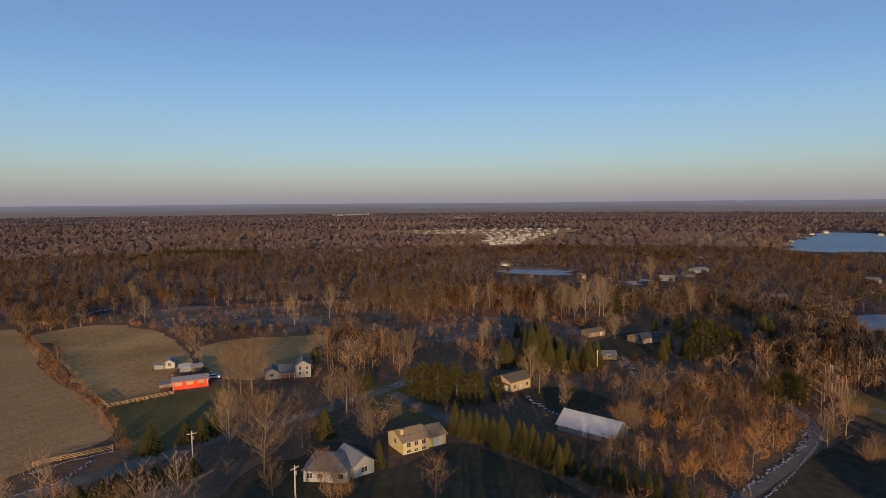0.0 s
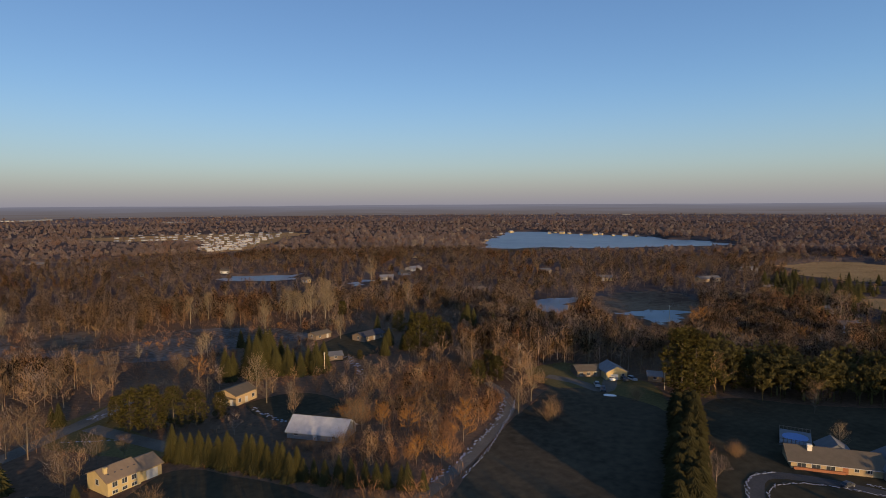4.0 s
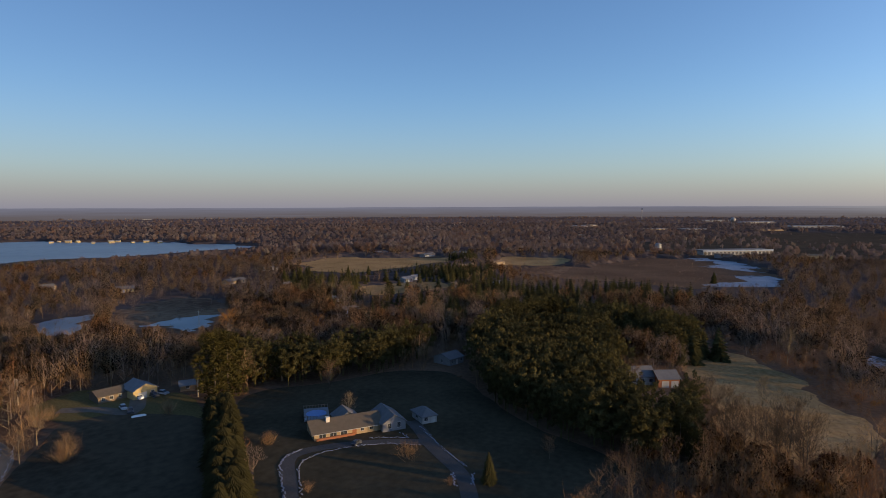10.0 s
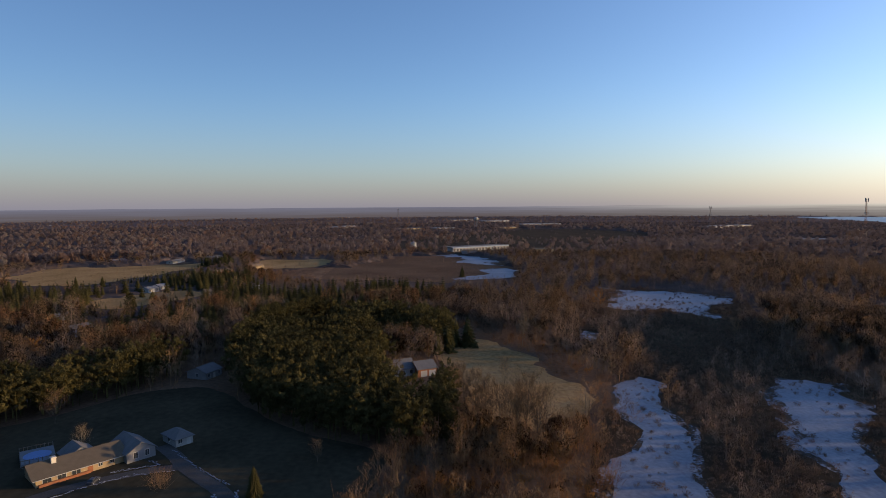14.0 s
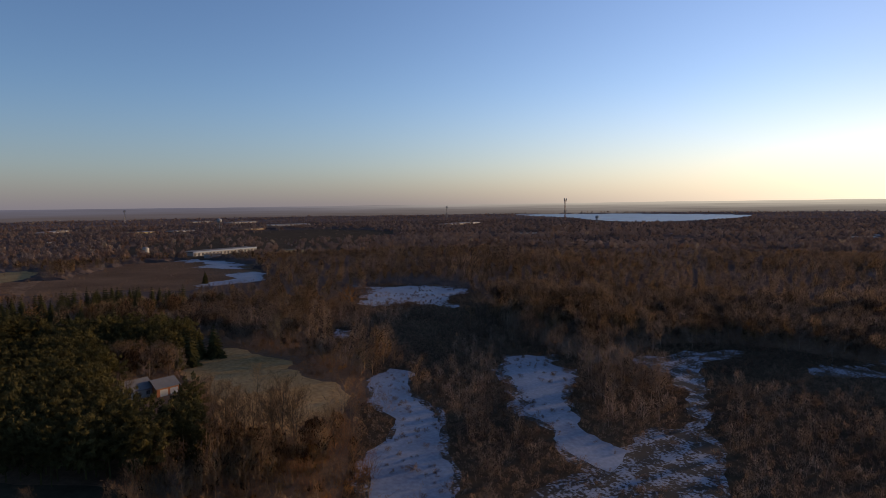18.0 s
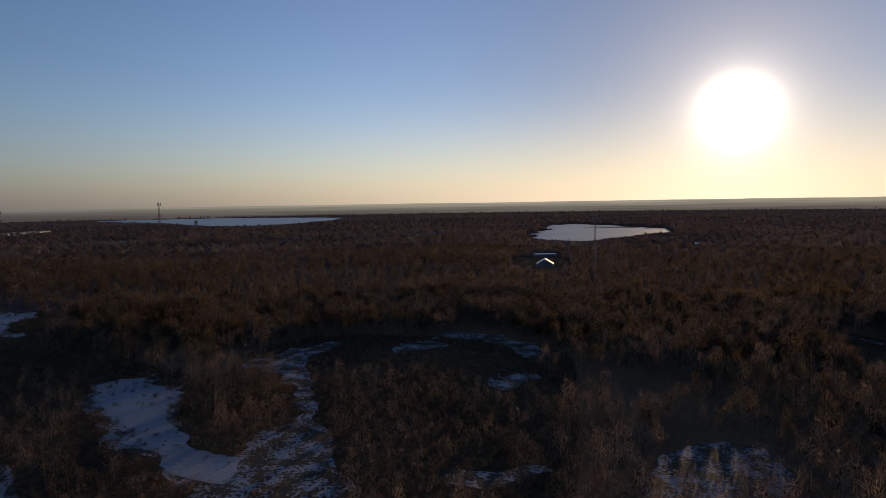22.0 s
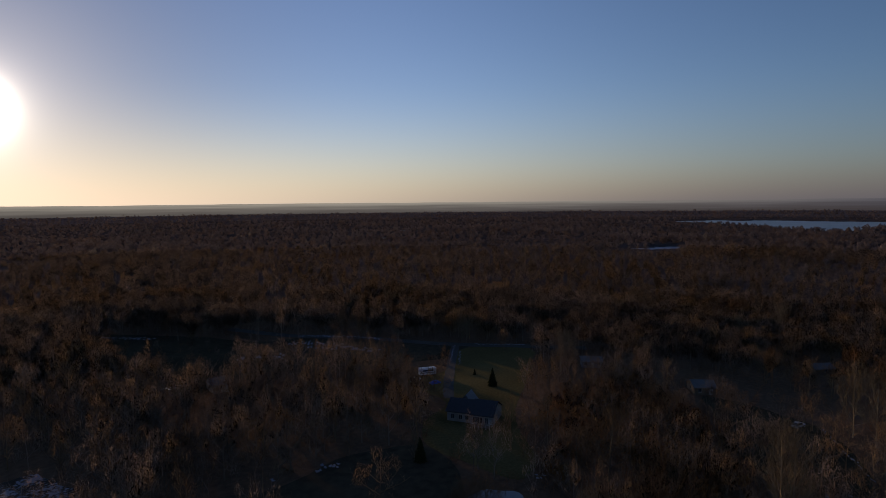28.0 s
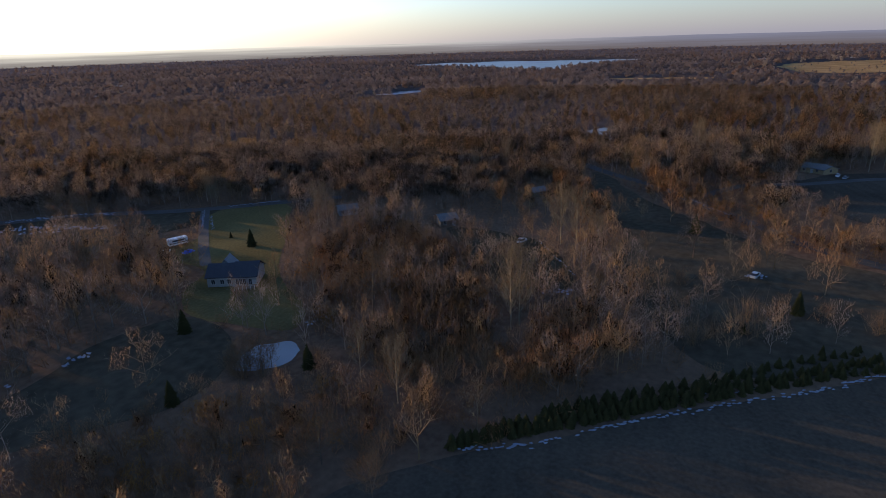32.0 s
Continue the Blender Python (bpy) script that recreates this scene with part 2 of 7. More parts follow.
rings = [0, 30, 60, 100, 150, 220, 320, 460, 660, 950, 1400, 2000, 2800, 3650, 4200, 4980]
verts, faces, STEPS = [], [], 180
for r in rings:
    for k in range(STEPS):
        a = k * math.tau / STEPS
        x, y = r * math.cos(a), r * math.sin(a)
        verts.append((x, y, float(land(x, y))))
for i in range(len(rings) - 1):
    for k in range(STEPS):
        j = (k + 1) % STEPS
        faces.append((i * STEPS + k, (i + 1) * STEPS + k, (i + 1) * STEPS + j, i * STEPS + j))
ground = sheet("ground", verts, faces, M["forest_floor"], "brown leaf-littered winter ground reaching the horizon", category="ground")
# past 2 km the ground takes the haze-greyed treetop colour
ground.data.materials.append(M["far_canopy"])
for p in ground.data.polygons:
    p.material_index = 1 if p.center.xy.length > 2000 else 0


def distance():
    """The far rim of the country past single woods: low rises as a plain backdrop, their haze painted as glow."""
    m = bpy.data.materials.new("haze_glow")
    m.use_nodes = True
    n, l = m.node_tree.nodes, m.node_tree.links
    n.remove(n["Principled BSDF"])
    at = n.new("ShaderNodeTexCoord")
    xyz = n.new("ShaderNodeSeparateXYZ")
    l.new(at.outputs["Object"], xyz.inputs[0])
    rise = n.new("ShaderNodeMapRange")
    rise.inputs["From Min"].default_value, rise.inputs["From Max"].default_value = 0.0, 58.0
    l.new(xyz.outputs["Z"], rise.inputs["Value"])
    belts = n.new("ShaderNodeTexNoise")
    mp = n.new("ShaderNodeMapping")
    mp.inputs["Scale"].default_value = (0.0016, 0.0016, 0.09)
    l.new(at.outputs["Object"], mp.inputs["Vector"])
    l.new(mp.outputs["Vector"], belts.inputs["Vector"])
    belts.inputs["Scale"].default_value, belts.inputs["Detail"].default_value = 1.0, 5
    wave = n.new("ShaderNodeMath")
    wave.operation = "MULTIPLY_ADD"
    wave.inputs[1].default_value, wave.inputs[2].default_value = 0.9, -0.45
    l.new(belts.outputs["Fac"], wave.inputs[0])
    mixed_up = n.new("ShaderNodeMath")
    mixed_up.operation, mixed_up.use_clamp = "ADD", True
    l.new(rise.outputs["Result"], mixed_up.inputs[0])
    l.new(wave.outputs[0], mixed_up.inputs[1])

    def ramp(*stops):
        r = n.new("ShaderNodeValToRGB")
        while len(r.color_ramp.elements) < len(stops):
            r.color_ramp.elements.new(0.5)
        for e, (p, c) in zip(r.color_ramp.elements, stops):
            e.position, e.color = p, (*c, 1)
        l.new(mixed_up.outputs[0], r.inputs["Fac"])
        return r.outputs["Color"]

    # painted haze: lavender away from the sun, bright and warm towards it
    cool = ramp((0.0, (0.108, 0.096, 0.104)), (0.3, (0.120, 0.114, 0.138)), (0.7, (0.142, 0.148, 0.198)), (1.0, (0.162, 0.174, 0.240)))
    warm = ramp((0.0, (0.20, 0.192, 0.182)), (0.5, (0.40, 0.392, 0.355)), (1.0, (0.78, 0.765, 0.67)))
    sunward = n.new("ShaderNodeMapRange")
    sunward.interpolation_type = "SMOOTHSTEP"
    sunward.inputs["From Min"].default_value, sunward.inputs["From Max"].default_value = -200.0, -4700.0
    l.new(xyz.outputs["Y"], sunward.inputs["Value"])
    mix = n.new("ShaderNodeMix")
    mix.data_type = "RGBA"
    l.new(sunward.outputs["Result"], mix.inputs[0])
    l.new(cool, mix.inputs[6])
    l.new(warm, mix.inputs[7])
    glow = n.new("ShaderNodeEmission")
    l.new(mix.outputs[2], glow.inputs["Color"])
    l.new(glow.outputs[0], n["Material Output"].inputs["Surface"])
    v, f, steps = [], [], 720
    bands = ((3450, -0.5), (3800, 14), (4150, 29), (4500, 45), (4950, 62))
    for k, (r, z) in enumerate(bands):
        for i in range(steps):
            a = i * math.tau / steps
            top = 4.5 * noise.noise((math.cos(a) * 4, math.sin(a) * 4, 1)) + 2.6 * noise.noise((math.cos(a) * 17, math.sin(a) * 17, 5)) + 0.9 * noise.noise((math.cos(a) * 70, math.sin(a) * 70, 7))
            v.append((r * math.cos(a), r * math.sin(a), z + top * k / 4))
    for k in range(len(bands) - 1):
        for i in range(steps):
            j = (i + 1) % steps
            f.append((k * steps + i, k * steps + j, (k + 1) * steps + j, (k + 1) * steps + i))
    return sheet("backdrop", v, f, m, "low rises along the horizon, lavender haze painted as glow", category="backdrop")


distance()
AREAS = {}


def area(name, pts, material, z, label, category="field", rough=1.0, opens=True):
    """An open stretch of ground with a smooth, slightly ragged edge, laid on the land."""
    n, loop = len(pts), []
    for i in range(n):
        p0, p1, p2, p3 = (Vector(pts[(i + q) % n]) for q in (-1, 0, 1, 2))
        steps = int(min(26, max(3, (p2 - p1).length / 2.5)))
        for s in range(steps):
            t = s / steps
            p = 0.5 * (2 * p1 + (p2 - p0) * t + (2 * p0 - 5 * p1 + 4 * p2 - p3) * t * t + (3 * p1 - p0 - 3 * p2 + p3) * t ** 3)
            w = rough * min(6.0, 0.006 * p.length)
            q = p.copy()
            far = 2.2 if p.length > 230 else 0.0
            for f, k in ((0.07, 1.0), (0.23, 0.6), (0.022, far), (0.009, far * min(1.0, p.length / 800))):
                p += Vector((noise.noise((q.x * f, q.y * f, 3)), noise.noise((q.x * f, q.y * f, 9)))) * w * k
            loop.append(p)
    if opens:
        AREAS[name] = np.array([tuple(p) for p in loop])
    v = [(p.x, p.y, z + float(land(p.x, p.y))) for p in loop]
    from mathutils.geometry import tessellate_polygon
    tris = [f for f in tessellate_polygon([[Vector((p.x, p.y, 0)) for p in loop]])]
    me_tris = []
    for a, b, c in tris:
        up = (loop[b] - loop[a]).cross(loop[c] - loop[a])
        me_tris.append((a, b, c) if up > 0 else (a, c, b))
    return sheet(name, v, me_tris, material, label, category=category)


def strip(name, pts, width, material, z, label, category="road", wob=0.0, clear=True):
    """A road or track along a line of points."""
    line = []
    for i in range(len(pts) - 1):
        p0, p1, p2, p3 = (Vector(pts[max(0, min(len(pts) - 1, i + q))]) for q in (-1, 0, 1, 2))
        steps = max(2, int((p2 - p1).length / 3))
        for s in range(steps):
            t = s / steps
            line.append(0.5 * (2 * p1 + (p2 - p0) * t + (2 * p0 - 5 * p1 + 4 * p2 - p3) * t * t + (3 * p1 - p0 - 3 * p2 + p3) * t ** 3))
    line.append(Vector(pts[-1]))
    v, f = [], []
    for i, p in enumerate(line):
        d = (line[min(i + 1, len(line) - 1)] - line[max(i - 1, 0)]).normalized()
        side = Vector((-d.y, d.x))
        for s in (-1, 1):
            w = width / 2 * (1 + wob * noise.noise((p.x * 0.3, p.y * 0.3, s)))
            q = p + side * s * w
            v.append((q.x, q.y, z))
        if i:
            k = 2 * i
            f.append((k - 2, k, k + 1, k - 1))
    if clear:
        left = [Vector(q[:2]) for q in v[0::2]]
        right = [Vector(q[:2]) for q in v[1::2]]
        AREAS[name] = np.array([tuple(q) for q in left + right[::-1]])
    return sheet(name, v, f, material, label, category=category)


area("tilled_field", [(-238, 223), (-229, 298), (-210, 291), (-153, 225), (-120, 194), (-93, 164), (-97, 149), (-103, 136), (-119, 107)], M["tilled"], 0.044, "tan tilled field with faint furrows", "field", 1.0)
area("pasture", [(-201, 289), (-182, 314), (-144, 293), (-110, 251), (-104, 223), (-96, 201), (-108, 187), (-118, 195), (-167, 252)], M["pasture"], 0.049, "dry frosted pasture beside the red barn", "field", 1.5)
area("back_pasture", [(-104, 240), (-108, 267), (-82, 283), (-63, 279), (-55, 240), (-68, 228), (-74, 218), (-89, 224)], M["pasture"], 0.053, "dry tan pasture behind the farm sheds", "field", 3.0)
area("barn_lawn", [(-106, 183), (-91, 195), (-80, 203), (-70, 194), (-67, 175), (-68, 161), (-69, 153), (-77, 145), (-86, 156)], M["rough_grass"], 0.068, "dark green mown grass before the red barn", "lawn", 1.0)
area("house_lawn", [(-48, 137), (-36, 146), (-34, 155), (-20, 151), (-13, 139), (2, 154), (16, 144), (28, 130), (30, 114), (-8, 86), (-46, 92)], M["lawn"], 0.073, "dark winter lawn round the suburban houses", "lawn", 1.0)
area("road_yard", [(-28, 186), (-26, 203), (-17, 213), (-9, 218), (-10, 197), (2, 170), (-3, 164), (-14, 173)], M["rough_grass"], 0.067, "shaded grass beside the gravel road", "lawn", 1.0)
area("frost_meadow", [(-52, 337), (-41, 354), (-23, 353), (-19, 333), (-28, 314), (-43, 318)], M["prairie"], 0.072, "pale frosted clearing in the brush", "field", 4.0)
area("frost_hollow", [(-205, 338), (-160, 362), (-84, 376), (-60, 362), (-56, 318), (-24, 306), (6, 328), (58, 310), (62, 286), (0, 270), (-38, 289), (-100, 300), (-124, 290), (-176, 326)], M["frost"], 0.038, "frosted brown hollow with scattered shrubs", "field", 3.0)
area("tan_yard", [(25, 196), (43, 201), (55, 183), (38, 177), (30, 179)], M["lawn"], 0.041, "shaded yard behind the timber house", "lawn", 1.0)
area("west_yard", [(70, 270), (91, 287), (109, 276), (95, 248), (77, 236), (65, 237)], M["lawn"], 0.046, "shaded yard between the pines", "lawn", 1.0)
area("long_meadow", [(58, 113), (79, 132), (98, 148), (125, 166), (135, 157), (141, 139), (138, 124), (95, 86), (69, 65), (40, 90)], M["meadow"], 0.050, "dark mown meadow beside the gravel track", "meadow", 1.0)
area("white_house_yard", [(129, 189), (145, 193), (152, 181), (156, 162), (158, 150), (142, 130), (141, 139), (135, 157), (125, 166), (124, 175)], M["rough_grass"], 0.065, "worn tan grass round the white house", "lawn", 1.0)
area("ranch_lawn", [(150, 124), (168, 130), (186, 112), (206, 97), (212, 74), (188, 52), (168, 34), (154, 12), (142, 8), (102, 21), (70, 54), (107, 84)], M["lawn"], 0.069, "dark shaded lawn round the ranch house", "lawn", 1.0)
area("mid_field", [(591, 386), (669, 382), (689, 300), (684, 224), (626, 227), (527, 282), (518, 325)], M["pasture"], 0.084, "pale hay field beyond the pines", "field", 3.0)
area("horse_field", [(428, 225), (471, 182), (456, 156), (409, 173), (385, 198)], M["pasture"], 0.088, "tan paddock by a small barn", "field", 1.0)
area("east_field", [(732, 194), (743, 149), (747, 113), (654, 98), (623, 155)], M["pasture"], 0.093, "pale hay field by a far farmhouse", "field", 1.0)
area("gap_field", [(317, 85), (337, 63), (352, 45), (345, 31), (325, 45), (315, 71)], M["pasture"], 0.097, "small frosted field behind the pine stand", "field", 1.0)
area("pond_marsh", [(278, 317), (311, 324), (345, 296), (289, 243), (243, 220), (231, 244), (238, 271)], M["prairie"], 0.052, "brown marsh round a small pond", "marsh", 3.0)
area("north_marsh", [(18, 551), (74, 686), (136, 680), (158, 616), (119, 544), (104, 497), (54, 500)], M["reeds"], 0.067, "tan marsh beside the north pond", "marsh", 1.0, False)
area("prairie", [(591, 131), (635, 87), (751, 33), (791, -46), (673, -101), (532, -87), (514, -30), (515, 37), (544, 95)], M["prairie"], 0.071, "reddish brown wet prairie", "marsh", 3.0)
area("works_yard", [(1063, 46), (1439, -215), (1411, -535), (1081, -420), (782, -232), (815, -122), (819, -32)], M["stubble"], 0.076, "open ground round the works buildings", "field", 1.0)
area("far_field", [(1568, -234), (1623, -421), (1411, -529), (1215, -450), (1188, -232)], M["stubble"], 0.120, "long pale far field", "field", 4.0)
area("hill_field", [(271, -12), (275, -31), (247, -47), (216, -53), (193, -59), (168, -46), (164, -25), (181, -14), (208, -18), (247, -10)], M["pasture"], 0.079, "sunlit tan sloping hay field", "field", 3.0)
area("wetland", [(352, -82), (443, -162), (382, -219), (264, -171), (179, -160), (192, -204), (157, -244), (71, -247), (45, -184), (30, -111), (56, -66), (90, -29), (160, -51), (204, -73), (261, -77)], M["reeds"], 0.074, "brown wetland of reeds and low shrubs", "marsh", 1.0)
area("snow_lane", [(-42, -324), (-66, -311), (-130, -232), (-167, -208), (-151, -187), (-84, -217), (-60, -205), (-48, -219)], M["lawn"], 0.058, "shaded yards with old snow", "lawn", 1.0)
area("farmhouse_lawn", [(-165, -197), (-186, -177), (-160, -152), (-124, -124), (-106, -99), (-95, -94), (-92, -106), (-90, -122), (-99, -137), (-114, -145), (-118, -172), (-137, -174)], M["rough_grass"], 0.063, "dull green lawn round the dark-roofed house", "lawn", 1.0)
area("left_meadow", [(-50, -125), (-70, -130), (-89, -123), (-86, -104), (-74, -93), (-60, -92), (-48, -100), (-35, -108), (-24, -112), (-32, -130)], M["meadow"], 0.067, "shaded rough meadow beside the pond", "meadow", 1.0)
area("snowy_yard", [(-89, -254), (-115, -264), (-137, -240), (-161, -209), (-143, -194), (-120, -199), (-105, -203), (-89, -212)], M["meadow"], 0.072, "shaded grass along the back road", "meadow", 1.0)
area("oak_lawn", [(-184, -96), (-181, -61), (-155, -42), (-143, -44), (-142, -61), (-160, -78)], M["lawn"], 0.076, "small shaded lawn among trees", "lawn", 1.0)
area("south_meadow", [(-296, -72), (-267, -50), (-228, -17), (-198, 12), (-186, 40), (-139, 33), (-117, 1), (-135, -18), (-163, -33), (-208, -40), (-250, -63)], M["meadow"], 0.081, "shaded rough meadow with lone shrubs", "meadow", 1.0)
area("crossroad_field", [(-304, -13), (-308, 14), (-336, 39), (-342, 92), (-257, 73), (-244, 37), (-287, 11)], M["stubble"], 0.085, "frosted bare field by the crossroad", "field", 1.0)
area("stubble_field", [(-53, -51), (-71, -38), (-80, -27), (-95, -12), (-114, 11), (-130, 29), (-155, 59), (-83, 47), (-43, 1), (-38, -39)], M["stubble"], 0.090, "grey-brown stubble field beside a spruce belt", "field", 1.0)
area("mobile_home_park", [(-122, 1406), (324, 1421), (247, 1181), (120, 886), (61, 870), (80, 1143), (-49, 1201)], M["pasture"], 0.085, "pale open ground of a mobile home park", "field", 1.0)
area("distant_meadow", [(-1027, -239), (-1058, -53), (-1005, -50), (-965, -207)], M["pasture"], 0.109, "thin pale distant meadow", "field", 1.0)
area("distant_fields", [(-1514, 25), (-1693, 277), (-1220, 202), (-1155, 54)], M["pasture"], 0.114, "pale distant fields", "field", 1.0)
area("lake", [(435, 757), (628, 1012), (773, 1162), (853, 937), (842, 652), (781, 588), (686, 627), (585, 643), (520, 690)], M["ice"], 0.138, "frozen blue-grey lake ringed by houses", "water", 2.0)
area("pond_ice", [(225, 322), (245, 326), (259, 314), (233, 286), (211, 286), (210, 302)], M["ice"], 0.143, "frozen pond among bare trees", "water", 5.0)
area("marsh_water", [(246, 254), (259, 257), (279, 249), (261, 230), (243, 224), (238, 242)], M["ice"], 0.147, "blue ice in the marsh", "water", 5.0)
area("north_pond", [(68, 558), (85, 562), (121, 560), (118, 525), (109, 507), (79, 501), (67, 526)], M["ice"], 0.152, "long frozen pond", "water", 4.0)
area("far_pool", [(143, 478), (156, 483), (148, 451), (136, 440)], M["ice"], 0.156, "small frozen pool", "water", 4.0)
area("big_lake", [(2838, -1890), (2511, -2349), (1755, -2399), (1607, -2217), (1399, -1758), (1406, -1365), (2028, -1604)], M["ice"], 0.161, "wide bright frozen lake far off", "water", 0.6)
area("sun_lake", [(344, -1055), (386, -1274), (445, -1602), (312, -1597), (113, -1288), (155, -1113), (211, -940), (264, -932)], M["ice"], 0.126, "bright frozen lake under the sun", "water", 2.0)
area("barn_yard", [(146, -536), (190, -546), (225, -610), (226, -672), (190, -690), (158, -620)], M["stubble"], 0.060, "open frosted yard round the metal barns", "field", 2.0)
area("lake_island", [(196, -1436), (232, -1472), (318, -1452), (322, -1436), (262, -1424)], M["reeds"], 0.150, "low reedy islet in the frozen lake", "marsh", 1.0, False)
area("west_lake", [(-1582, -944), (-1763, -904), (-1895, -583), (-1904, -339), (-1560, -405), (-1330, -400), (-1285, -480), (-1470, -700)], M["ice"], 0.131, "pale frozen lake far off", "water", 2.0)
area("wood_pond", [(-435, -111), (-453, -106), (-424, -87), (-402, -91)], M["ice"], 0.135, "small frozen pond in the woods", "water", 4.0)
area("prairie_ice", [(749, -21), (772, -66), (746, -88), (642, -87), (655, -68), (695, -43)], M["snow"], 0.120, "snow-covered ice in the prairie", "snow", 4.0)
area("prairie_pool", [(542, -47), (578, -71), (607, -102), (524, -84), (513, -49)], M["snow"], 0.124, "frozen prairie pool", "snow", 4.0)
area("cove_ice", [(372, -113), (414, -150), (434, -186), (428, -204), (388, -203), (383, -212), (320, -170), (326, -156), (346, -149), (362, -127)], M["snow"], 0.129, "snow-covered pond ice", "snow", 4.0)
area("channel_ice", [(206, -71), (204, -85), (178, -78), (156, -76), (137, -67), (122, -62), (99, -51), (100, -38), (132, -46), (152, -60), (178, -66)], M["snow"], 0.133, "broad snowy frozen channel", "snow", 4.0)
area("slough_ice", [(206, -132), (204, -145), (176, -141), (156, -123), (132, -110), (115, -108), (106, -108), (102, -98), (117, -96), (139, -100), (170, -114)], M["snow"], 0.138, "snowy frozen slough", "snow", 4.0)
area("snow_flat", [(110, -104), (115, -127), (107, -132), (97, -124), (87, -108), (76, -99), (66, -77), (80, -63), (104, -75), (103, -88)], M["patchy_snow"], 0.142, "patchy snow between tussocks", "snow", 4.0)
area("snow_spit", [(174, -184), (172, -207), (164, -226), (155, -202), (147, -180), (111, -137), (114, -134), (137, -158), (148, -163)], M["patchy_snow"], 0.107, "thin snow between reeds", "snow", 4.0)
area("snow_streak_a", [(131, -256), (128, -268), (109, -263), (75, -241), (78, -231), (99, -246), (119, -252)], M["patchy_snow"], 0.112, "streak of old snow in reeds", "snow", 4.0)
area("snow_streak_b", [(135, -222), (131, -239), (118, -239), (119, -226), (127, -218)], M["patchy_snow"], 0.116, "streak of old snow in reeds", "snow", 4.0)
area("snow_streak_c", [(77, -192), (75, -201), (65, -211), (65, -195), (71, -186)], M["patchy_snow"], 0.121, "streak of old snow in reeds", "snow", 4.0)
area("snow_streak_d", [(278, -75), (295, -93), (291, -106), (282, -96), (280, -83)], M["patchy_snow"], 0.125, "streak of old snow in reeds", "snow", 4.0)
area("snow_streak_e", [(62, -121), (54, -127), (43, -135), (37, -134), (44, -126), (51, -119), (58, -117)], M["patchy_snow"], 0.130, "streak of old snow in reeds", "snow", 4.0)
area("snow_streak_f", [(18, -134), (12, -159), (-6, -170), (-12, -155), (-14, -145), (0, -131), (12, -127)], M["patchy_snow"], 0.134, "streak of old snow in reeds", "snow", 4.0)
area("yard_pond", [(-77.7, -92.1), (-82.4, -94.4), (-86.3, -93.7), (-89.4, -90.5), (-89.4, -85.9), (-84.7, -83.5), (-81.6, -83.5), (-77.7, -87.4)], M["ice"], 0.139, "small snow-covered garden pond", "snow", 5.0)
area("ice_strip", [(-653, -484), (-714, -470), (-745, -437), (-702, -417), (-642, -449)], M["snow"], 0.143, "thin strip of ice", "snow", 2.0)
strip("gravel_road", [(-116.3, 103.5), (-106.1, 115.1), (-92.8, 126.6), (-80.2, 138.5), (-67.4, 151.9), (-57.5, 162.9), (-38.5, 178.2), (-26.7, 192.4), (-16.6, 204.9), (-8.4, 217.6)], 5.6, M["gravel"], 0.12, "pale gravel country road", "road", 0.05)
strip("side_lane", [(-17.8, 195.7), (-11.8, 187.8), (0.6, 171.7), (9.6, 158.7)], 5, M["gravel"], 0.13, "narrow gravel lane past the pines", "road", 0.05)
strip("gravel_track", [(47.2, 112.6), (57.9, 118.9), (72.6, 129.8), (86.9, 142.2), (99.2, 154.1), (105.6, 168.0), (106.9, 181.6)], 3.3, M["gravel"], 0.12, "gravel track with snowy verges", "track", 0.05)
strip("house_drive", [(130.5, 177.4), (135.6, 167.2), (137.7, 154.4), (149.5, 164.4)], 5, M["gravel"], 0.13, "gravel drive to the white house", "driveway", 0.05)
strip("ring_drive", [(91.7, 63.4), (102.4, 71.7), (113.6, 79.7), (122.7, 86.6), (128.5, 87.2), (134.0, 82.9), (140.1, 74.2), (144.7, 64.7), (145.9, 58.7)], 3.6, M["asphalt"], 0.12, "curved grey drive before the ranch house", "driveway", 0.05)
strip("main_drive", [(159.8, 68.7), (153.6, 63.1), (145.4, 56.9), (138.6, 50.4), (131.3, 43.5), (121.5, 38.3), (106.4, 33.4)], 3.9, M["asphalt"], 0.13, "grey drive beside the ranch house", "driveway", 0.05)
strip("back_road", [(-98.5, -304.3), (-117.0, -268.6), (-139.7, -244.0), (-162.7, -208.3), (-187.7, -181.2), (-205.4, -161.7)], 6, M["asphalt"], 0.12, "grey back road with snowy verge", "road", 0.05)
strip("farm_drive", [(-167.7, -205.1), (-147.5, -183.3), (-128.9, -162.0), (-117.7, -148.2)], 3.6, M["asphalt"], 0.13, "straight grey drive to the dark-roofed house", "driveway", 0.05)
strip("tree_road", [(-314.2, -82.7), (-297.6, -66.9), (-272.2, -36.1), (-249.5, -17.6), (-226.1, 3.4), (-207.6, 20.2), (-196.4, 37.2), (-186.3, 60.5)], 5.5, M["asphalt"], 0.12, "grey road between tree rows", "road", 0.05)
strip("side_road", [(-263.4, -18.9), (-292.2, -2.6), (-301.3, 18.2), (-326.1, 54.3), (-331.8, 96.9)], 5, M["asphalt"], 0.13, "frosted side road past the brick house", "road", 0.05)

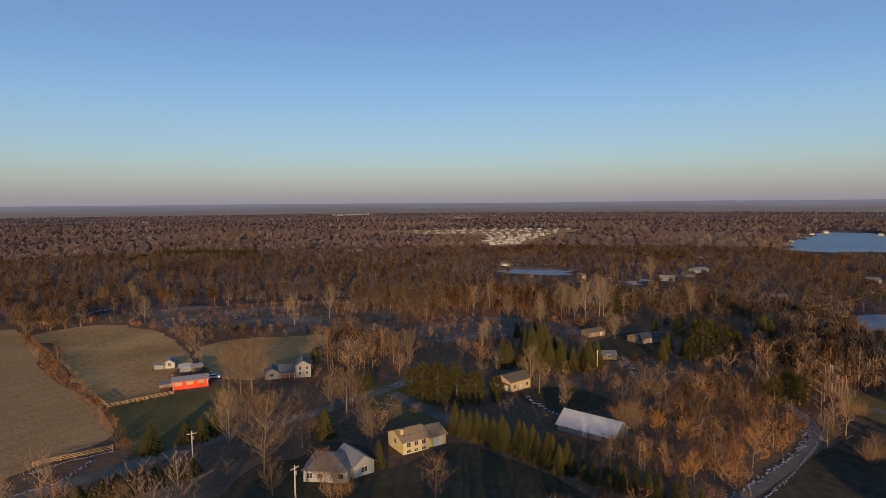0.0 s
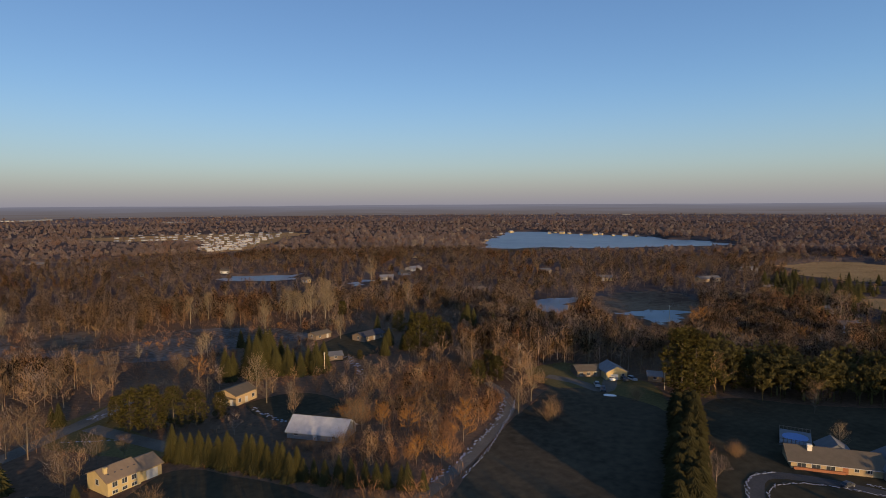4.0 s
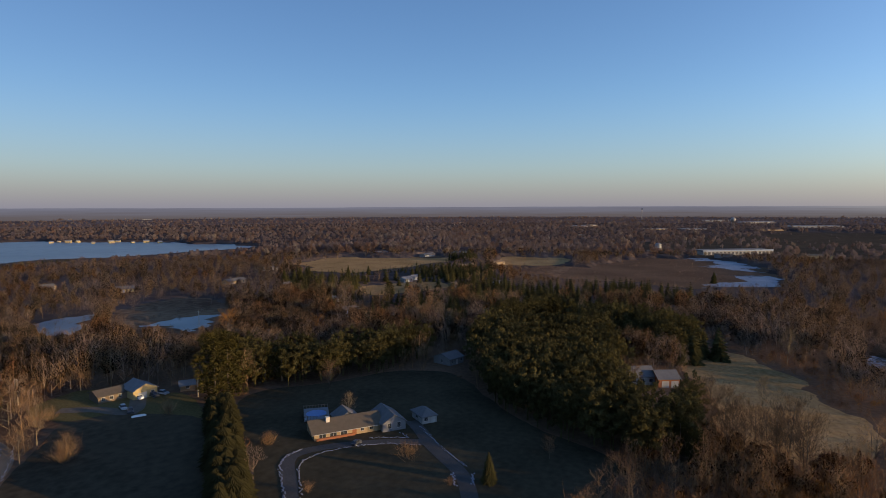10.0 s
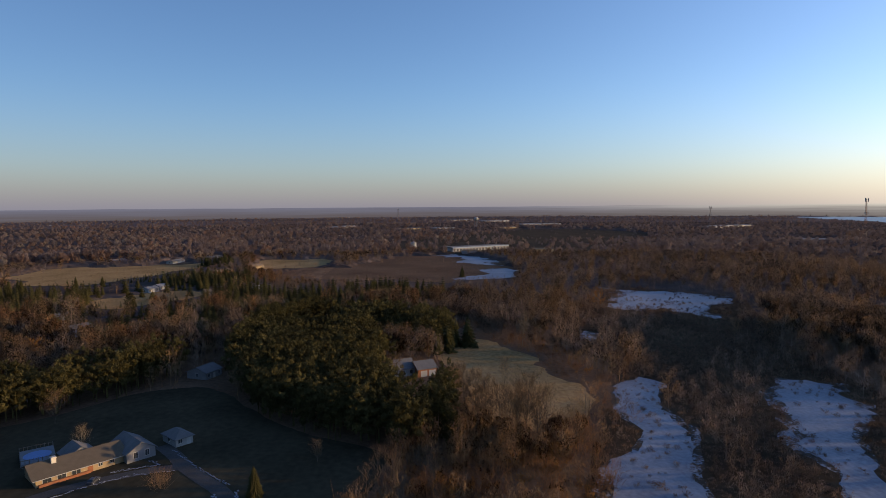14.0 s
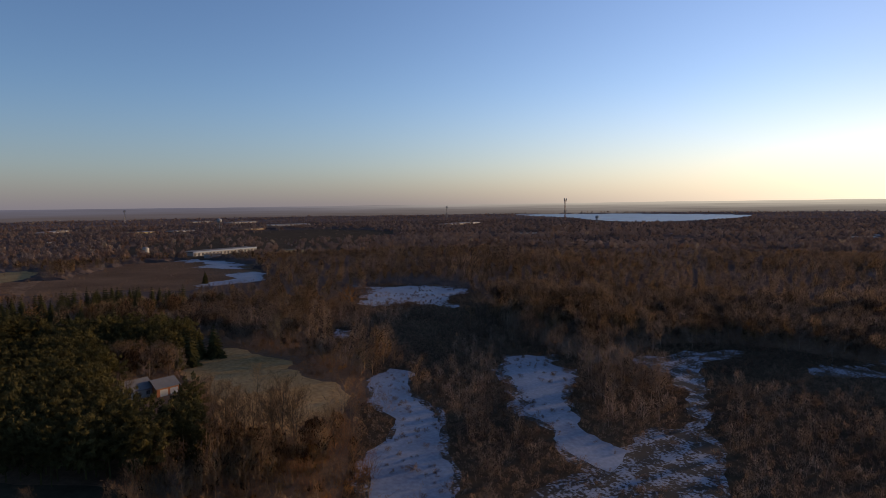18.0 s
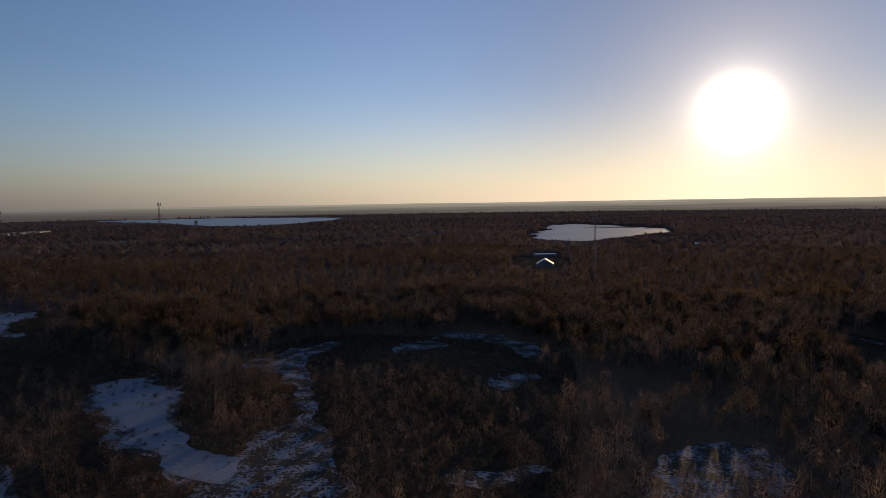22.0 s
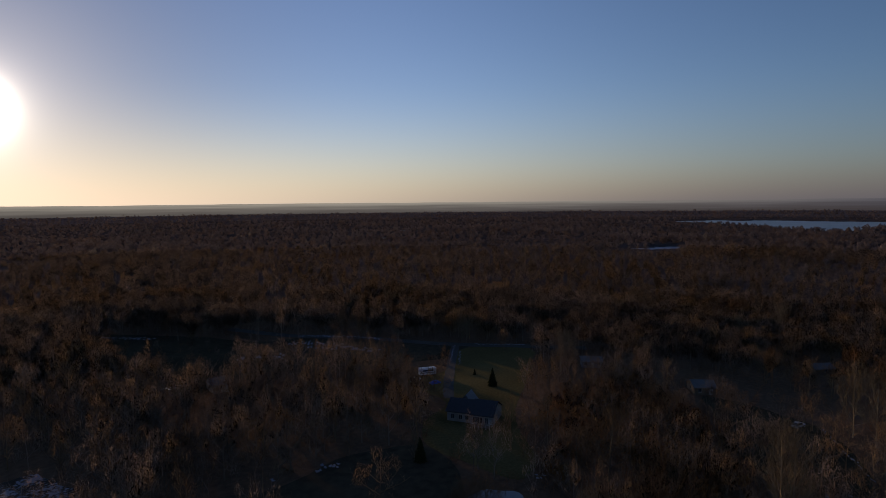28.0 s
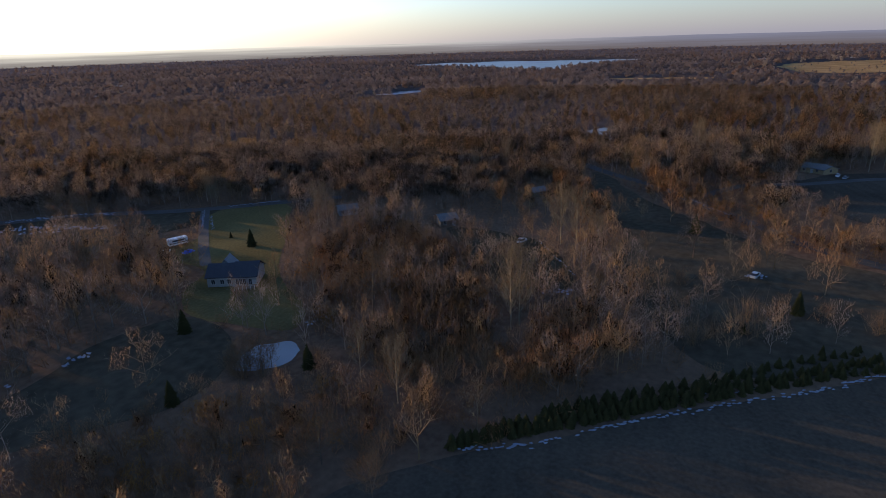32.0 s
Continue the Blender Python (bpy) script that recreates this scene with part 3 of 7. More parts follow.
# a thin broken rim round the snow
for k, rim in enumerate(("cove_ice", "channel_ice", "slough_ice", "snow_flat", "prairie_ice", "prairie_pool")):
    core = AREAS[rim][::6]
    mid = core.mean(axis=0)
    out = [tuple(p + (p - mid) / np.linalg.norm(p - mid) * 5.0) for p in core]
    area(rim + "_rim", out, M["patchy_snow"], 0.080 + 0.004 * k, "broken old snow between tussocks", "snow", 4.0, False)

ZONES = {}
ZONES["pine_stand"] = np.array([(235, 76), (275, 78), (308, 57), (316, 35), (289, 21), (238, 13), (208, -2), (180, -14), (158, -9), (150, 1), (153, 14), (178, 48)], float)
ZONES["pine_belt"] = np.array([(178, 158), (192, 151), (201, 123), (220, 116), (243, 98), (230, 90), (203, 99), (183, 116), (168, 130), (159, 142)], float)
ZONES["pine_back"] = np.array([(300, 85), (339, 63), (302, -6), (277, -21), (261, -10), (277, 10), (302, 33)], float)
ZONES["suburb"] = np.array([(-62, 154), (-69, 197), (-49, 228), (-28, 203), (-15, 236), (24, 226), (44, 207), (54, 176), (49, 156), (31, 153), (56, 123), (54, 106), (-44, 100)], float)
ZONES["rust_thicket"] = np.array([(52, 178), (74, 201), (97, 209), (113, 185), (102, 162), (87, 146), (71, 130), (55, 119), (44, 107), (28, 119), (30, 149)], float)
ZONES["south_thicket"] = np.array([(146, 17), (162, -10), (175, -17), (162, -26), (164, -45), (154, -51), (124, -43), (100, -36), (98, 23)], float)
ZONES["pond_thicket"] = np.array([(-69, -88), (-78, -71), (-94, -63), (-95, -50), (-77, -43), (-65, -45), (-53, -51), (-36, -42), (-20, -69), (-37, -98), (-47, -97), (-59, -89)], float)
ZONES["north_brush"] = np.array([(-228, 324), (-168, 366), (-81, 385), (-58, 374), (-54, 313), (-27, 299), (5, 335), (64, 316), (69, 279), (-1, 263), (-38, 281), (-101, 293), (-122, 281), (-178, 318)], float)
ZONES["field_hedge"] = np.array([(-211, 289), (-208, 294), (-157, 238), (-122, 201), (-83, 153), (-84, 149), (-117, 188), (-148, 218)], float)
ZONES["road_hedge"] = np.array([(-305, -49), (-269, -17), (-230, 12), (-216, 40), (-208, 59), (-192, 55), (-195, 27), (-209, -5), (-252, -33)], float)
ZONES["conifer_mix"] = np.array([(432, 306), (521, 323), (592, 235), (535, 140), (388, 87), (367, 27), (289, -28), (289, 10), (287, 76), (286, 114), (344, 179), (341, 231)], float)
ZONES["conifer_back"] = np.array([(299, 194), (374, 192), (439, 143), (411, 81), (314, 61), (263, 74), (309, 100), (271, 139)], float)
ZONES["lake_pines"] = np.array([(389, 683), (440, 710), (522, 673), (489, 625), (393, 634)], float)
ZONES["north_pines"] = np.array([(-348, 712), (-337, 741), (-232, 733), (-206, 661), (-304, 668)], float)
ZONES["far_pines"] = np.array([(-378, 822), (-371, 872), (-337, 800), (-352, 775)], float)
ZONES["works_trees"] = np.array([(649, 238), (718, 228), (661, 191), (603, 203)], float)
ZONES["mid_suburb"] = np.array([(-27, 197), (-22, 269), (23, 326), (85, 331), (169, 324), (120, 224), (79, 199), (54, 176), (24, 226), (-15, 236)], float)
ZONES["center_thicket"] = np.array([(-104, -103), (-149, -128), (-182, -118), (-151, -71), (-122, -52), (-129, -37), (-118, -20), (-96, -27), (-78, -41), (-87, -66)], float)
ZONES["weeds"] = np.array([(-49, 100), (-62, 150), (-70, 203), (-51, 240), (-23, 292), (35, 333), (171, 323), (117, 189), (80, 153), (50, 98)], float)
ZONES["hill_hedge"] = np.array([(279, -33), (247, -49), (210, -52), (178, -54), (159, -56), (176, -64), (202, -72), (244, -70), (289, -54)], float)
ZONES["hill_front"] = np.array([(180, -9), (168, -24), (168, -46), (159, -50), (138, -39), (142, -8)], float)
ZONES["spruce_clump"] = np.array([(314, 74), (342, 45), (320, 12), (289, -15), (267, -25), (249, -13), (266, 10), (283, 43)], float)
ZONES["spruce_line"] = np.array([(389, 119), (433, 73), (461, 26), (456, -23), (415, -21), (374, 49), (348, 100)], float)
ZONES["belt_wood"] = np.array([(-62, -58), (-76, -42), (-92, -30), (-114, -9), (-131, 11), (-142, 11), (-143, -4), (-160, -19), (-189, -35), (-255, -61), (-251, -72), (-178, -47), (-144, -36), (-134, -41), (-134, -60), (-134, -77), (-112, -74), (-90, -69)], float)
ZONES["marsh_wood"] = np.array([(360, -222), (380, -301), (239, -257), (161, -199), (159, -172), (125, -135), (109, -113), (117, -107), (147, -117), (186, -143), (237, -152)], float)


# ---------------------------------------------------------------- trees
def inside(poly, x, y):
    hit = np.zeros(len(x), bool)
    px, py = poly[:, 0], poly[:, 1]
    box = np.flatnonzero((x > px.min()) & (x < px.max()) & (y > py.min()) & (y < py.max()))
    if len(box) < len(x):
        if len(box):
            hit[box] = inside(poly, x[box], y[box])
        return hit
    for i in range(len(poly)):
        x1, y1, x2, y2 = px[i - 1], py[i - 1], px[i], py[i]
        if y1 == y2:
            continue
        c = ((y1 > y) != (y2 > y)) & (x < (x2 - x1) * (y - y1) / (y2 - y1) + x1)
        hit ^= c
    return hit


def blade(rng, a, b, w):
    """A flat thin triangle from a, w wide, to the point b."""
    d = b - a
    s = np.cross(d, rng.normal(size=3))
    s *= w / 2 / (np.linalg.norm(s) + 1e-9)
    return [(a - s, a + s, b)]


def stick(a, b, ra, rb):
    """A three-sided tapered stick."""
    d = (b - a) / (np.linalg.norm(b - a) + 1e-9)
    u = np.cross(d, (0.31, 0.17, 0.93) if abs(d[2]) < 0.9 else (1, 0, 0))
    u /= np.linalg.norm(u)
    v = np.cross(d, u)
    ring = [u * math.cos(q) + v * math.sin(q) for q in (0, 2.094, 4.189)]
    out = []
    for i in range(3):
        p, q = ring[i], ring[(i + 1) % 3]
        out += [(a + p * ra, a + q * ra, b + q * rb), (a + p * ra, b + q * rb, b + p * rb)]
    return out


def bare_tree(rng, h, wide, n1, n2, n3, thick, rise=0.30, solid=True, twig=0.07):
    """A leafless tree h high: its wood and its twigs, as triangles. Limbs rise to an egg-shaped crown; twigs stand up."""
    wood, fine = [], []
    lean = rng.normal(size=2) * 0.02 * h
    pts = [np.array([lean[0] * q, lean[1] * q, h * z]) for q, z in ((0, 0), (0.3, 0.3), (1.0, 0.62), (1.5, 0.93))]
    rad = [thick, thick * 0.75, thick * 0.45, thick * 0.10]
    for i in range(3):
        if solid:
            wood += stick(pts[i], pts[i + 1], rad[i], rad[i + 1])
        else:
            wood += blade(rng, pts[i], pts[i + 1] + (pts[i + 1] - pts[i]) * 0.3, rad[i] * 2.6)

    def girth(z):
        return wide / 2 * math.sqrt(max(0.02, 1 - ((z - 0.56) / 0.47) ** 2))

    for i in range(n1):
        q = 0.14 + 0.66 * (i + rng.random()) / n1
        k = 0 if q < 0.3 else 1 if q < 0.62 else 2
        lo, hi = (0, 0.3, 0.62)[k], (0.3, 0.62, 0.93)[k]
        a = pts[k] + (pts[k + 1] - pts[k]) * (q - lo) / (hi - lo)
        ang = i * 2.4 + rng.random() * 1.2
        zt = min(0.97, q + rise * (0.7 + 0.6 * rng.random()))
        reach = girth(zt) * h * (0.6 + 0.45 * rng.random())
        b = np.array([a[0] + math.cos(ang) * reach, a[1] + math.sin(ang) * reach, zt * h])
        mid = a + (b - a) * 0.5 + np.array([math.cos(ang) * reach * 0.10, math.sin(ang) * reach * 0.10, -0.02 * h])
        r = thick * 0.42 * (1.05 - q)
        if solid:
            wood += stick(a, mid, r, r * 0.6) + stick(mid, b, r * 0.6, r * 0.2)
        else:
            fine += blade(rng, a, b, r * 2.2 + twig)
        for j in range(n2):
            s = 0.22 + 0.78 * (j + rng.random()) / n2
            c = a + (b - a) * s
            d = np.array([*(rng.normal(size=2) * 0.075 * h), (0.06 + 0.11 * rng.random()) * h])
            d[:2] += np.array([math.cos(ang), math.sin(ang)]) * 0.035 * h
            e = c + d
            if solid:
                wood += stick(c, e, r * 0.26, r * 0.07)
            else:
                fine += blade(rng, c, e, twig * 1.4)
            for k in range(n3):
                p = c + d * (k + rng.random()) / n3
                g = np.array([*(rng.normal(size=2) * 0.030 * h), (0.015 + 0.065 * rng.random()) * h])
                fine += blade(rng, p, p + g, twig)
    return np.array(wood), np.array(fine) if fine else np.zeros((0, 3, 3))


def clump(rng, c, r, tall, fine=False):
    """A small ragged clump of twigs: a jittered many-sided lump round the point c."""
    if fine:
        g = 1.618
        p = np.array([(-1, g, 0), (1, g, 0), (-1, -g, 0), (1, -g, 0), (0, -1, g), (0, 1, g), (0, -1, -g), (0, 1, -g), (g, 0, -1), (g, 0, 1), (-g, 0, -1), (-g, 0, 1)]) / 1.902
        f = ((0, 11, 5), (0, 5, 1), (0, 1, 7), (0, 7, 10), (0, 10, 11), (1, 5, 9), (5, 11, 4), (11, 10, 2), (10, 7, 6), (7, 1, 8), (3, 9, 4), (3, 4, 2), (3, 2, 6), (3, 6, 8), (3, 8, 9), (4, 9, 5), (2, 4, 11), (6, 2, 10), (8, 6, 7), (9, 8, 1))
    else:
        p = np.array([(1, 0, 0), (-1, 0, 0), (0, 1, 0), (0, -1, 0), (0, 0, 1), (0, 0, -1)], float)
        f = ((0, 2, 4), (2, 1, 4), (1, 3, 4), (3, 0, 4), (2, 0, 5), (1, 2, 5), (3, 1, 5), (0, 3, 5))
    q, _ = np.linalg.qr(rng.normal(size=(3, 3)))
    p = (p @ q) * r * (0.72 + 0.56 * rng.random((len(p), 1)))
    p[:, 2] *= tall
    p = p + c
    return [tuple(p[k] for k in face) for face in f]


def crown_clumps(rng, wide, n, size, low=0.3, fine=False, tall=1.6):
    """The crown of a bare tree: clumps of twigs filling an uneven egg shape."""
    out = []
    for i in range(n):
        z = low + (0.93 - low) * (i + 0.2 + 0.6 * rng.random()) / n
        r = wide / 2 * math.sqrt(max(0.02, 1 - ((z - 0.55) / 0.47) ** 2)) * (0.35 + 0.45 * rng.random())
        a = i * 2.4 + rng.random() * 1.5
        out += clump(rng, np.array([r * math.cos(a), r * math.sin(a), z]), size * (0.7 + 0.6 * rng.random()), tall, fine)
    return np.array(out)


NONE = np.zeros((0, 3, 3))


def bush(rng, h, wide, n, w):
    """Stems fanning out from the ground."""
    out = []
    for i in range(n):
        a = np.array([*(rng.normal(size=2) * wide * 0.12), 0.0])
        ang, lean = rng.random() * math.tau, rng.random() ** 0.7
        t = a + np.array([math.cos(ang) * wide * 0.5 * lean, math.sin(ang) * wide * 0.5 * lean, h * (1 - 0.45 * lean * lean) * (0.7 + 0.3 * rng.random())])
        m = a + (t - a) * 0.35
        out += blade(rng, m if i % 3 else a, t, w)
        p = a + (t - a) * (0.4 + 0.4 * rng.random())
        out += blade(rng, p, p + (t - a) * 0.35 + rng.normal(size=3) * h * 0.14, w * 0.8)
    return np.array(out)


def spruce(rng, h, wide, layers, n, taper=0.8):
    """A conical conifer: whorls of drooping boughs."""
    wood = np.array(stick(np.zeros(3), np.array([0, 0, h * 0.97]), 0.022 * h, 0.004 * h))
    out = []
    for i in range(layers):
        q = (i + 0.3) / layers
        z = h * (0.05 + 0.95 * q)
        r = wide / 2 * (1 - q) ** taper * (0.85 + 0.3 * rng.random()) + 0.03 * wide
        for k in range(n):
            ang = (k + rng.random() * 0.8) * math.tau / n + i
            rr = r * (0.75 + 0.45 * rng.random())
            d = np.array([math.cos(ang), math.sin(ang), 0])
            s = np.array([-d[1], d[0], 0]) * rr * 1.9 / max(3, n) * 1.5
            root = np.array([0, 0, z + 0.30 * rr])
            tip = d * rr + np.array([0, 0, z - 0.22 * rr])
            edge = d * rr * 0.62
            out += [(root, edge + s + (0, 0, z - 0.1 * rr), tip), (root, tip, edge - s + (0, 0, z - 0.16 * rr))]
    top = np.array([0, 0, h])
    out += blade(rng, np.array([0, 0, h * 0.9]), top, 0.05 * wide) + blade(rng, np.array([0, 0, h * 0.9]), top, 0.05 * wide)
    return wood, np.array(out)


def pine(rng, h, wide, blobs, n, fat=0.24):
    """A broad pine: tufts of needles on a bare lower trunk."""
    wood = np.array(stick(np.zeros(3), np.array([0, 0, h * 0.85]), 0.02 * h, 0.006 * h))
    out = []
    for i in range(blobs):
        q = (i + rng.random()) / blobs
        z = h * (0.09 + 0.86 * q)
        r = wide / 2 * math.sqrt(max(0.05, 1 - (abs(q - 0.3) / 0.75) ** 2)) * (0.5 + 0.45 * rng.random())
        ang = i * 2.4 + rng.random()
        c = np.array([math.cos(ang) * r * 0.85, math.sin(ang) * r * 0.85, z])
        size = wide * (0.12 + 0.07 * rng.random())
        for k in range(n):
            p = rng.normal(size=3)
            p *= size / np.linalg.norm(p)
            p[2] *= 0.62
            s = np.cross(p, rng.normal(size=3))
            s *= size * fat / (np.linalg.norm(s) + 1e-9)
            tip = c + p * 1.12 + np.array([0, 0, 0.12 * size])
            out += [(c + p * 0.45 - s, c + p * 0.45 + s, tip)]
    return wood, np.array(out)


def tri_mesh(name, tris, *materials, slots=None):
    """One mesh from an array of triangles (n, 3, 3)."""
    tris = np.asarray(tris, np.float32)
    n = len(tris)
    me = bpy.data.meshes.new(name)
    me.vertices.add(3 * n)
    me.vertices.foreach_set("co", tris.ravel())
    me.loops.add(3 * n)
    me.loops.foreach_set("vertex_index", np.arange(3 * n, dtype=np.int32))
    me.polygons.add(n)
    me.polygons.foreach_set("loop_start", np.arange(0, 3 * n, 3, dtype=np.int32))
    if slots is not None:
        me.polygons.foreach_set("material_index", slots.astype(np.int32))
    me.update(calc_edges=True)
    for m in materials:
        me.materials.append(m)
    return me


def planted(templates, x, y, size, rng, squash=0.12):
    """Triangles of many plants, and which of them are spray: each takes one template at random, turned and scaled."""
    out, slots = [], []
    pick = rng.integers(0, len(templates), len(x))
    for k, (stems, spray) in enumerate(templates):
        sel = pick == k
        m = int(sel.sum())
        if not m:
            continue
        a = rng.random(m) * math.tau
        sxy = size[sel] * (1 + squash * rng.normal(size=m))
        sz = size[sel]
        c, s = np.cos(a) * sxy, np.sin(a) * sxy
        v = np.concatenate((stems, spray)).reshape(-1, 3)
        X = v[None, :, 0] * c[:, None] - v[None, :, 1] * s[:, None] + x[sel][:, None]
        Y = v[None, :, 0] * s[:, None] + v[None, :, 1] * c[:, None] + y[sel][:, None]
        Z = v[None, :, 2] * sz[:, None] + land(x[sel], y[sel])[:, None]
        out.append(np.stack([X, Y, Z], -1).reshape(-1, 3, 3))
        slots.append(np.tile(np.arange(len(stems) + len(spray)) >= len(stems), m))
    return np.concatenate(out), np.concatenate(slots)


RNG = np.random.default_rng(7)
KEEP = []          # places that single things take up: x, y, radius

def wood_kind(n, wide, n1, n2, n3, twig, clumps, size, fine=False):
    return [(np.concatenate(bare_tree(RNG, 1, wide + 0.03 * k, n1, n2, n3, 0.011, 0.28, False, twig)), crown_clumps(RNG, wide + 0.03 * k, clumps, size, 0.3 + 0.02 * k, fine)) for k in range(n)]


T_MID = wood_kind(8, 0.60, 9, 5, 3, 0.0050, 5, 0.13)
T_THIN = wood_kind(8, 0.62, 6, 3, 1, 0.0075, 7, 0.16)
T_LOW = [(np.concatenate((np.array(blade(RNG, np.zeros(3), np.array([0, 0, 0.8]), 0.02)), np.array(blade(RNG, np.array([0, 0, 0.3]), np.array([0.15, 0.1, 0.95]), 0.014)))), crown_clumps(RNG, 0.70, 5, 0.185, 0.32)) for _ in range(10)]
T_FAR = [(np.array(blade(RNG, np.zeros(3), np.array([0, 0, 0.9]), 0.03)), crown_clumps(RNG, 0.9, 3, 0.28, 0.38, False, 1.2)) for _ in range(10)]


def bush_kind(n, h, wide, stems, w, clumps, size, fine=False):
    """Stems fanning out of a low heap of twig clumps."""
    out = []
    for _ in range(n):
        spray = []
        for i in range(clumps):
            a, r = i * 2.4 + RNG.random(), wide * 0.5 * (0.2 + 0.5 * RNG.random())
            spray += clump(RNG, np.array([r * math.cos(a), r * math.sin(a), h * (0.35 + 0.4 * RNG.random() * (1 - r / wide))]), size * (0.7 + 0.6 * RNG.random()), 1.15, fine)
        out.append((bush(RNG, h, wide, stems, w), np.array(spray)))
    return out


T_BUSH = bush_kind(8, 1, 1.15, 36, 0.010, 3, 0.24)
T_CLUMP = bush_kind(5, 0.8, 1.5, 14, 0.05, 3, 0.35)
T_MARSH = bush_kind(6, 1, 1.4, 11, 0.018, 2, 0.28)
T_TUFT = bush_kind(6, 1, 1.7, 4, 0.04, 1, 0.5)
T_SPRUCE = [(spruce(RNG, 1, 0.56, 10, 8)[1], NONE) for _ in range(4)]


def pine_kind(n):
    """Plantation pines: tiers of needle clumps with upright shoots along their tops."""
    out = []
    for _ in range(n):
        shoots, spray = [], []
        for i in range(15):
            q = (i + RNG.random()) / 15
            r = 0.21 * math.sqrt(max(0.04, 1 - (abs(q - 0.35) / 0.72) ** 2)) * (0.55 + 0.45 * RNG.random())
            a = i * 2.4 + RNG.random()
            c = np.array([math.cos(a) * r, math.sin(a) * r, 0.30 + 0.62 * q])
            size = 0.085 * (1.15 - 0.45 * q) * (0.75 + 0.5 * RNG.random())
            spray += clump(RNG, c, size, 0.85)
            for k in range(5):
                d = RNG.normal(size=3) * 0.7 + np.array([math.cos(a), math.sin(a), 1.1])
                d *= size * 1.5 / np.linalg.norm(d)
                shoots += blade(RNG, c + d * 0.3, c + d, 0.016)
        shoots += blade(RNG, np.zeros(3), np.array([0, 0, 0.95]), 0.03)
        out.append((np.array(shoots), np.array(spray)))
    return out


T_PINE = pine_kind(8)


# ---------------------------------------------------------------- things: helpers
def box_bm(bm, x0, y0, z0, x1, y1, z1, bevel=0.0):
    vs = [bm.verts.new(c) for c in ((x0, y0, z0), (x1, y0, z0), (x1, y1, z0), (x0, y1, z0), (x0, y0, z1), (x1, y0, z1), (x1, y1, z1), (x0, y1, z1))]
    fs = [bm.faces.new([vs[i] for i in f]) for f in ((3, 2, 1, 0), (4, 5, 6, 7), (0, 1, 5, 4), (1, 2, 6, 5), (2, 3, 7, 6), (3, 0, 4, 7))]
    if bevel:
        bmesh.ops.bevel(bm, geom=list({e for f in fs for e in f.edges}), offset=bevel, segments=2, affect="EDGES")


def solid_bm(bm, pts, faces):
    vs = [bm.verts.new(p) for p in pts]
    for f in faces:
        bm.faces.new([vs[i] for i in f])


def tube_bm(bm, a, b, ra, rb, n=10):
    a, b = Vector(a), Vector(b)
    d = (b - a).normalized()
    u = d.orthogonal().normalized()
    v = d.cross(u)
    lo, hi = [], []
    for i in range(n):
        c, s = math.cos(i * math.tau / n), math.sin(i * math.tau / n)
        lo.append(bm.verts.new(a + (u * c + v * s) * ra))
        hi.append(bm.verts.new(b + (u * c + v * s) * rb))
    for i in range(n):
        bm.faces.new((lo[i], lo[(i + 1) % n], hi[(i + 1) % n], hi[i]))
    bm.faces.new(lo[::-1])
    bm.faces.new(hi)


def part(name, bm, material, parent, label=""):
    me = bpy.data.meshes.new(name)
    bmesh.ops.recalc_face_normals(bm, faces=bm.faces)
    bm.to_mesh(me)
    bm.free()
    me.materials.append(material)
    ob = new(name, me)
    ob.parent = parent
    if label:
        ob["label"] = label
    return ob


def thing(name, label, category, m, group=""):
    ob = new(name)
    ob.empty_display_size = 0.5
    ob.matrix_world = m
    return tagged(ob, label, category, group)


def boxes(*rows, bevel=0.0):
    bm = bmesh.new()
    for r in rows:
        box_bm(bm, *r, bevel=bevel)
    return bm


def plain(name, c, rough=0.7, v=0.12, metal=0.0, spec=0.3, scale=0.8):
    return mat(name, tuple(q * (1 - v) for q in c), tuple(min(1, q * (1 + v)) for q in c), scale, rough, 0, None, None, spec, metal)


C = {k: plain(k, c, r) for k, c, r in (
    ("white_siding", (0.28, 0.278, 0.268), 0.6), ("grey_siding", (0.18, 0.184, 0.192), 0.7), ("cream_siding", (0.40, 0.31, 0.15), 0.7),
    ("tan_siding", (0.34, 0.25, 0.145), 0.8), ("red_paint", (0.62, 0.05, 0.022), 0.7), ("brick_wall", (0.26, 0.105, 0.055), 0.9),
    ("blue_siding", (0.25, 0.31, 0.40), 0.7), ("brown_roof", (0.20, 0.145, 0.095), 0.95), ("grey_roof", (0.13, 0.128, 0.130), 0.95),
    ("dark_roof", (0.045, 0.046, 0.055), 0.9), ("pale_roof", (0.18, 0.182, 0.192), 0.8), ("snow_roof", (0.30, 0.31, 0.335), 0.7),
    ("tan_roof", (0.105, 0.085, 0.062), 0.95), ("trim_white", (0.36, 0.36, 0.35), 0.6), ("wood_rail", (0.30, 0.19, 0.09), 0.9),
    ("old_wood", (0.16, 0.12, 0.085), 0.95), ("steel", (0.20, 0.19, 0.19), 0.6), ("rust_steel", (0.22, 0.10, 0.07), 0.7),
    ("tarp_blue", (0.03, 0.09, 0.42), 0.5), ("car_white", (0.70, 0.70, 0.70), 0.35), ("car_dark", (0.05, 0.055, 0.065), 0.35),
    ("car_silver", (0.38, 0.40, 0.42), 0.35), ("car_blue", (0.05, 0.10, 0.30), 0.35), ("tyre", (0.02, 0.02, 0.02), 0.9),
    ("pool_blue", (0.10, 0.22, 0.46), 0.3), ("chimney_pale", (0.60, 0.55, 0.46), 0.9), ("barn_metal", (0.55, 0.54, 0.50), 0.35))}
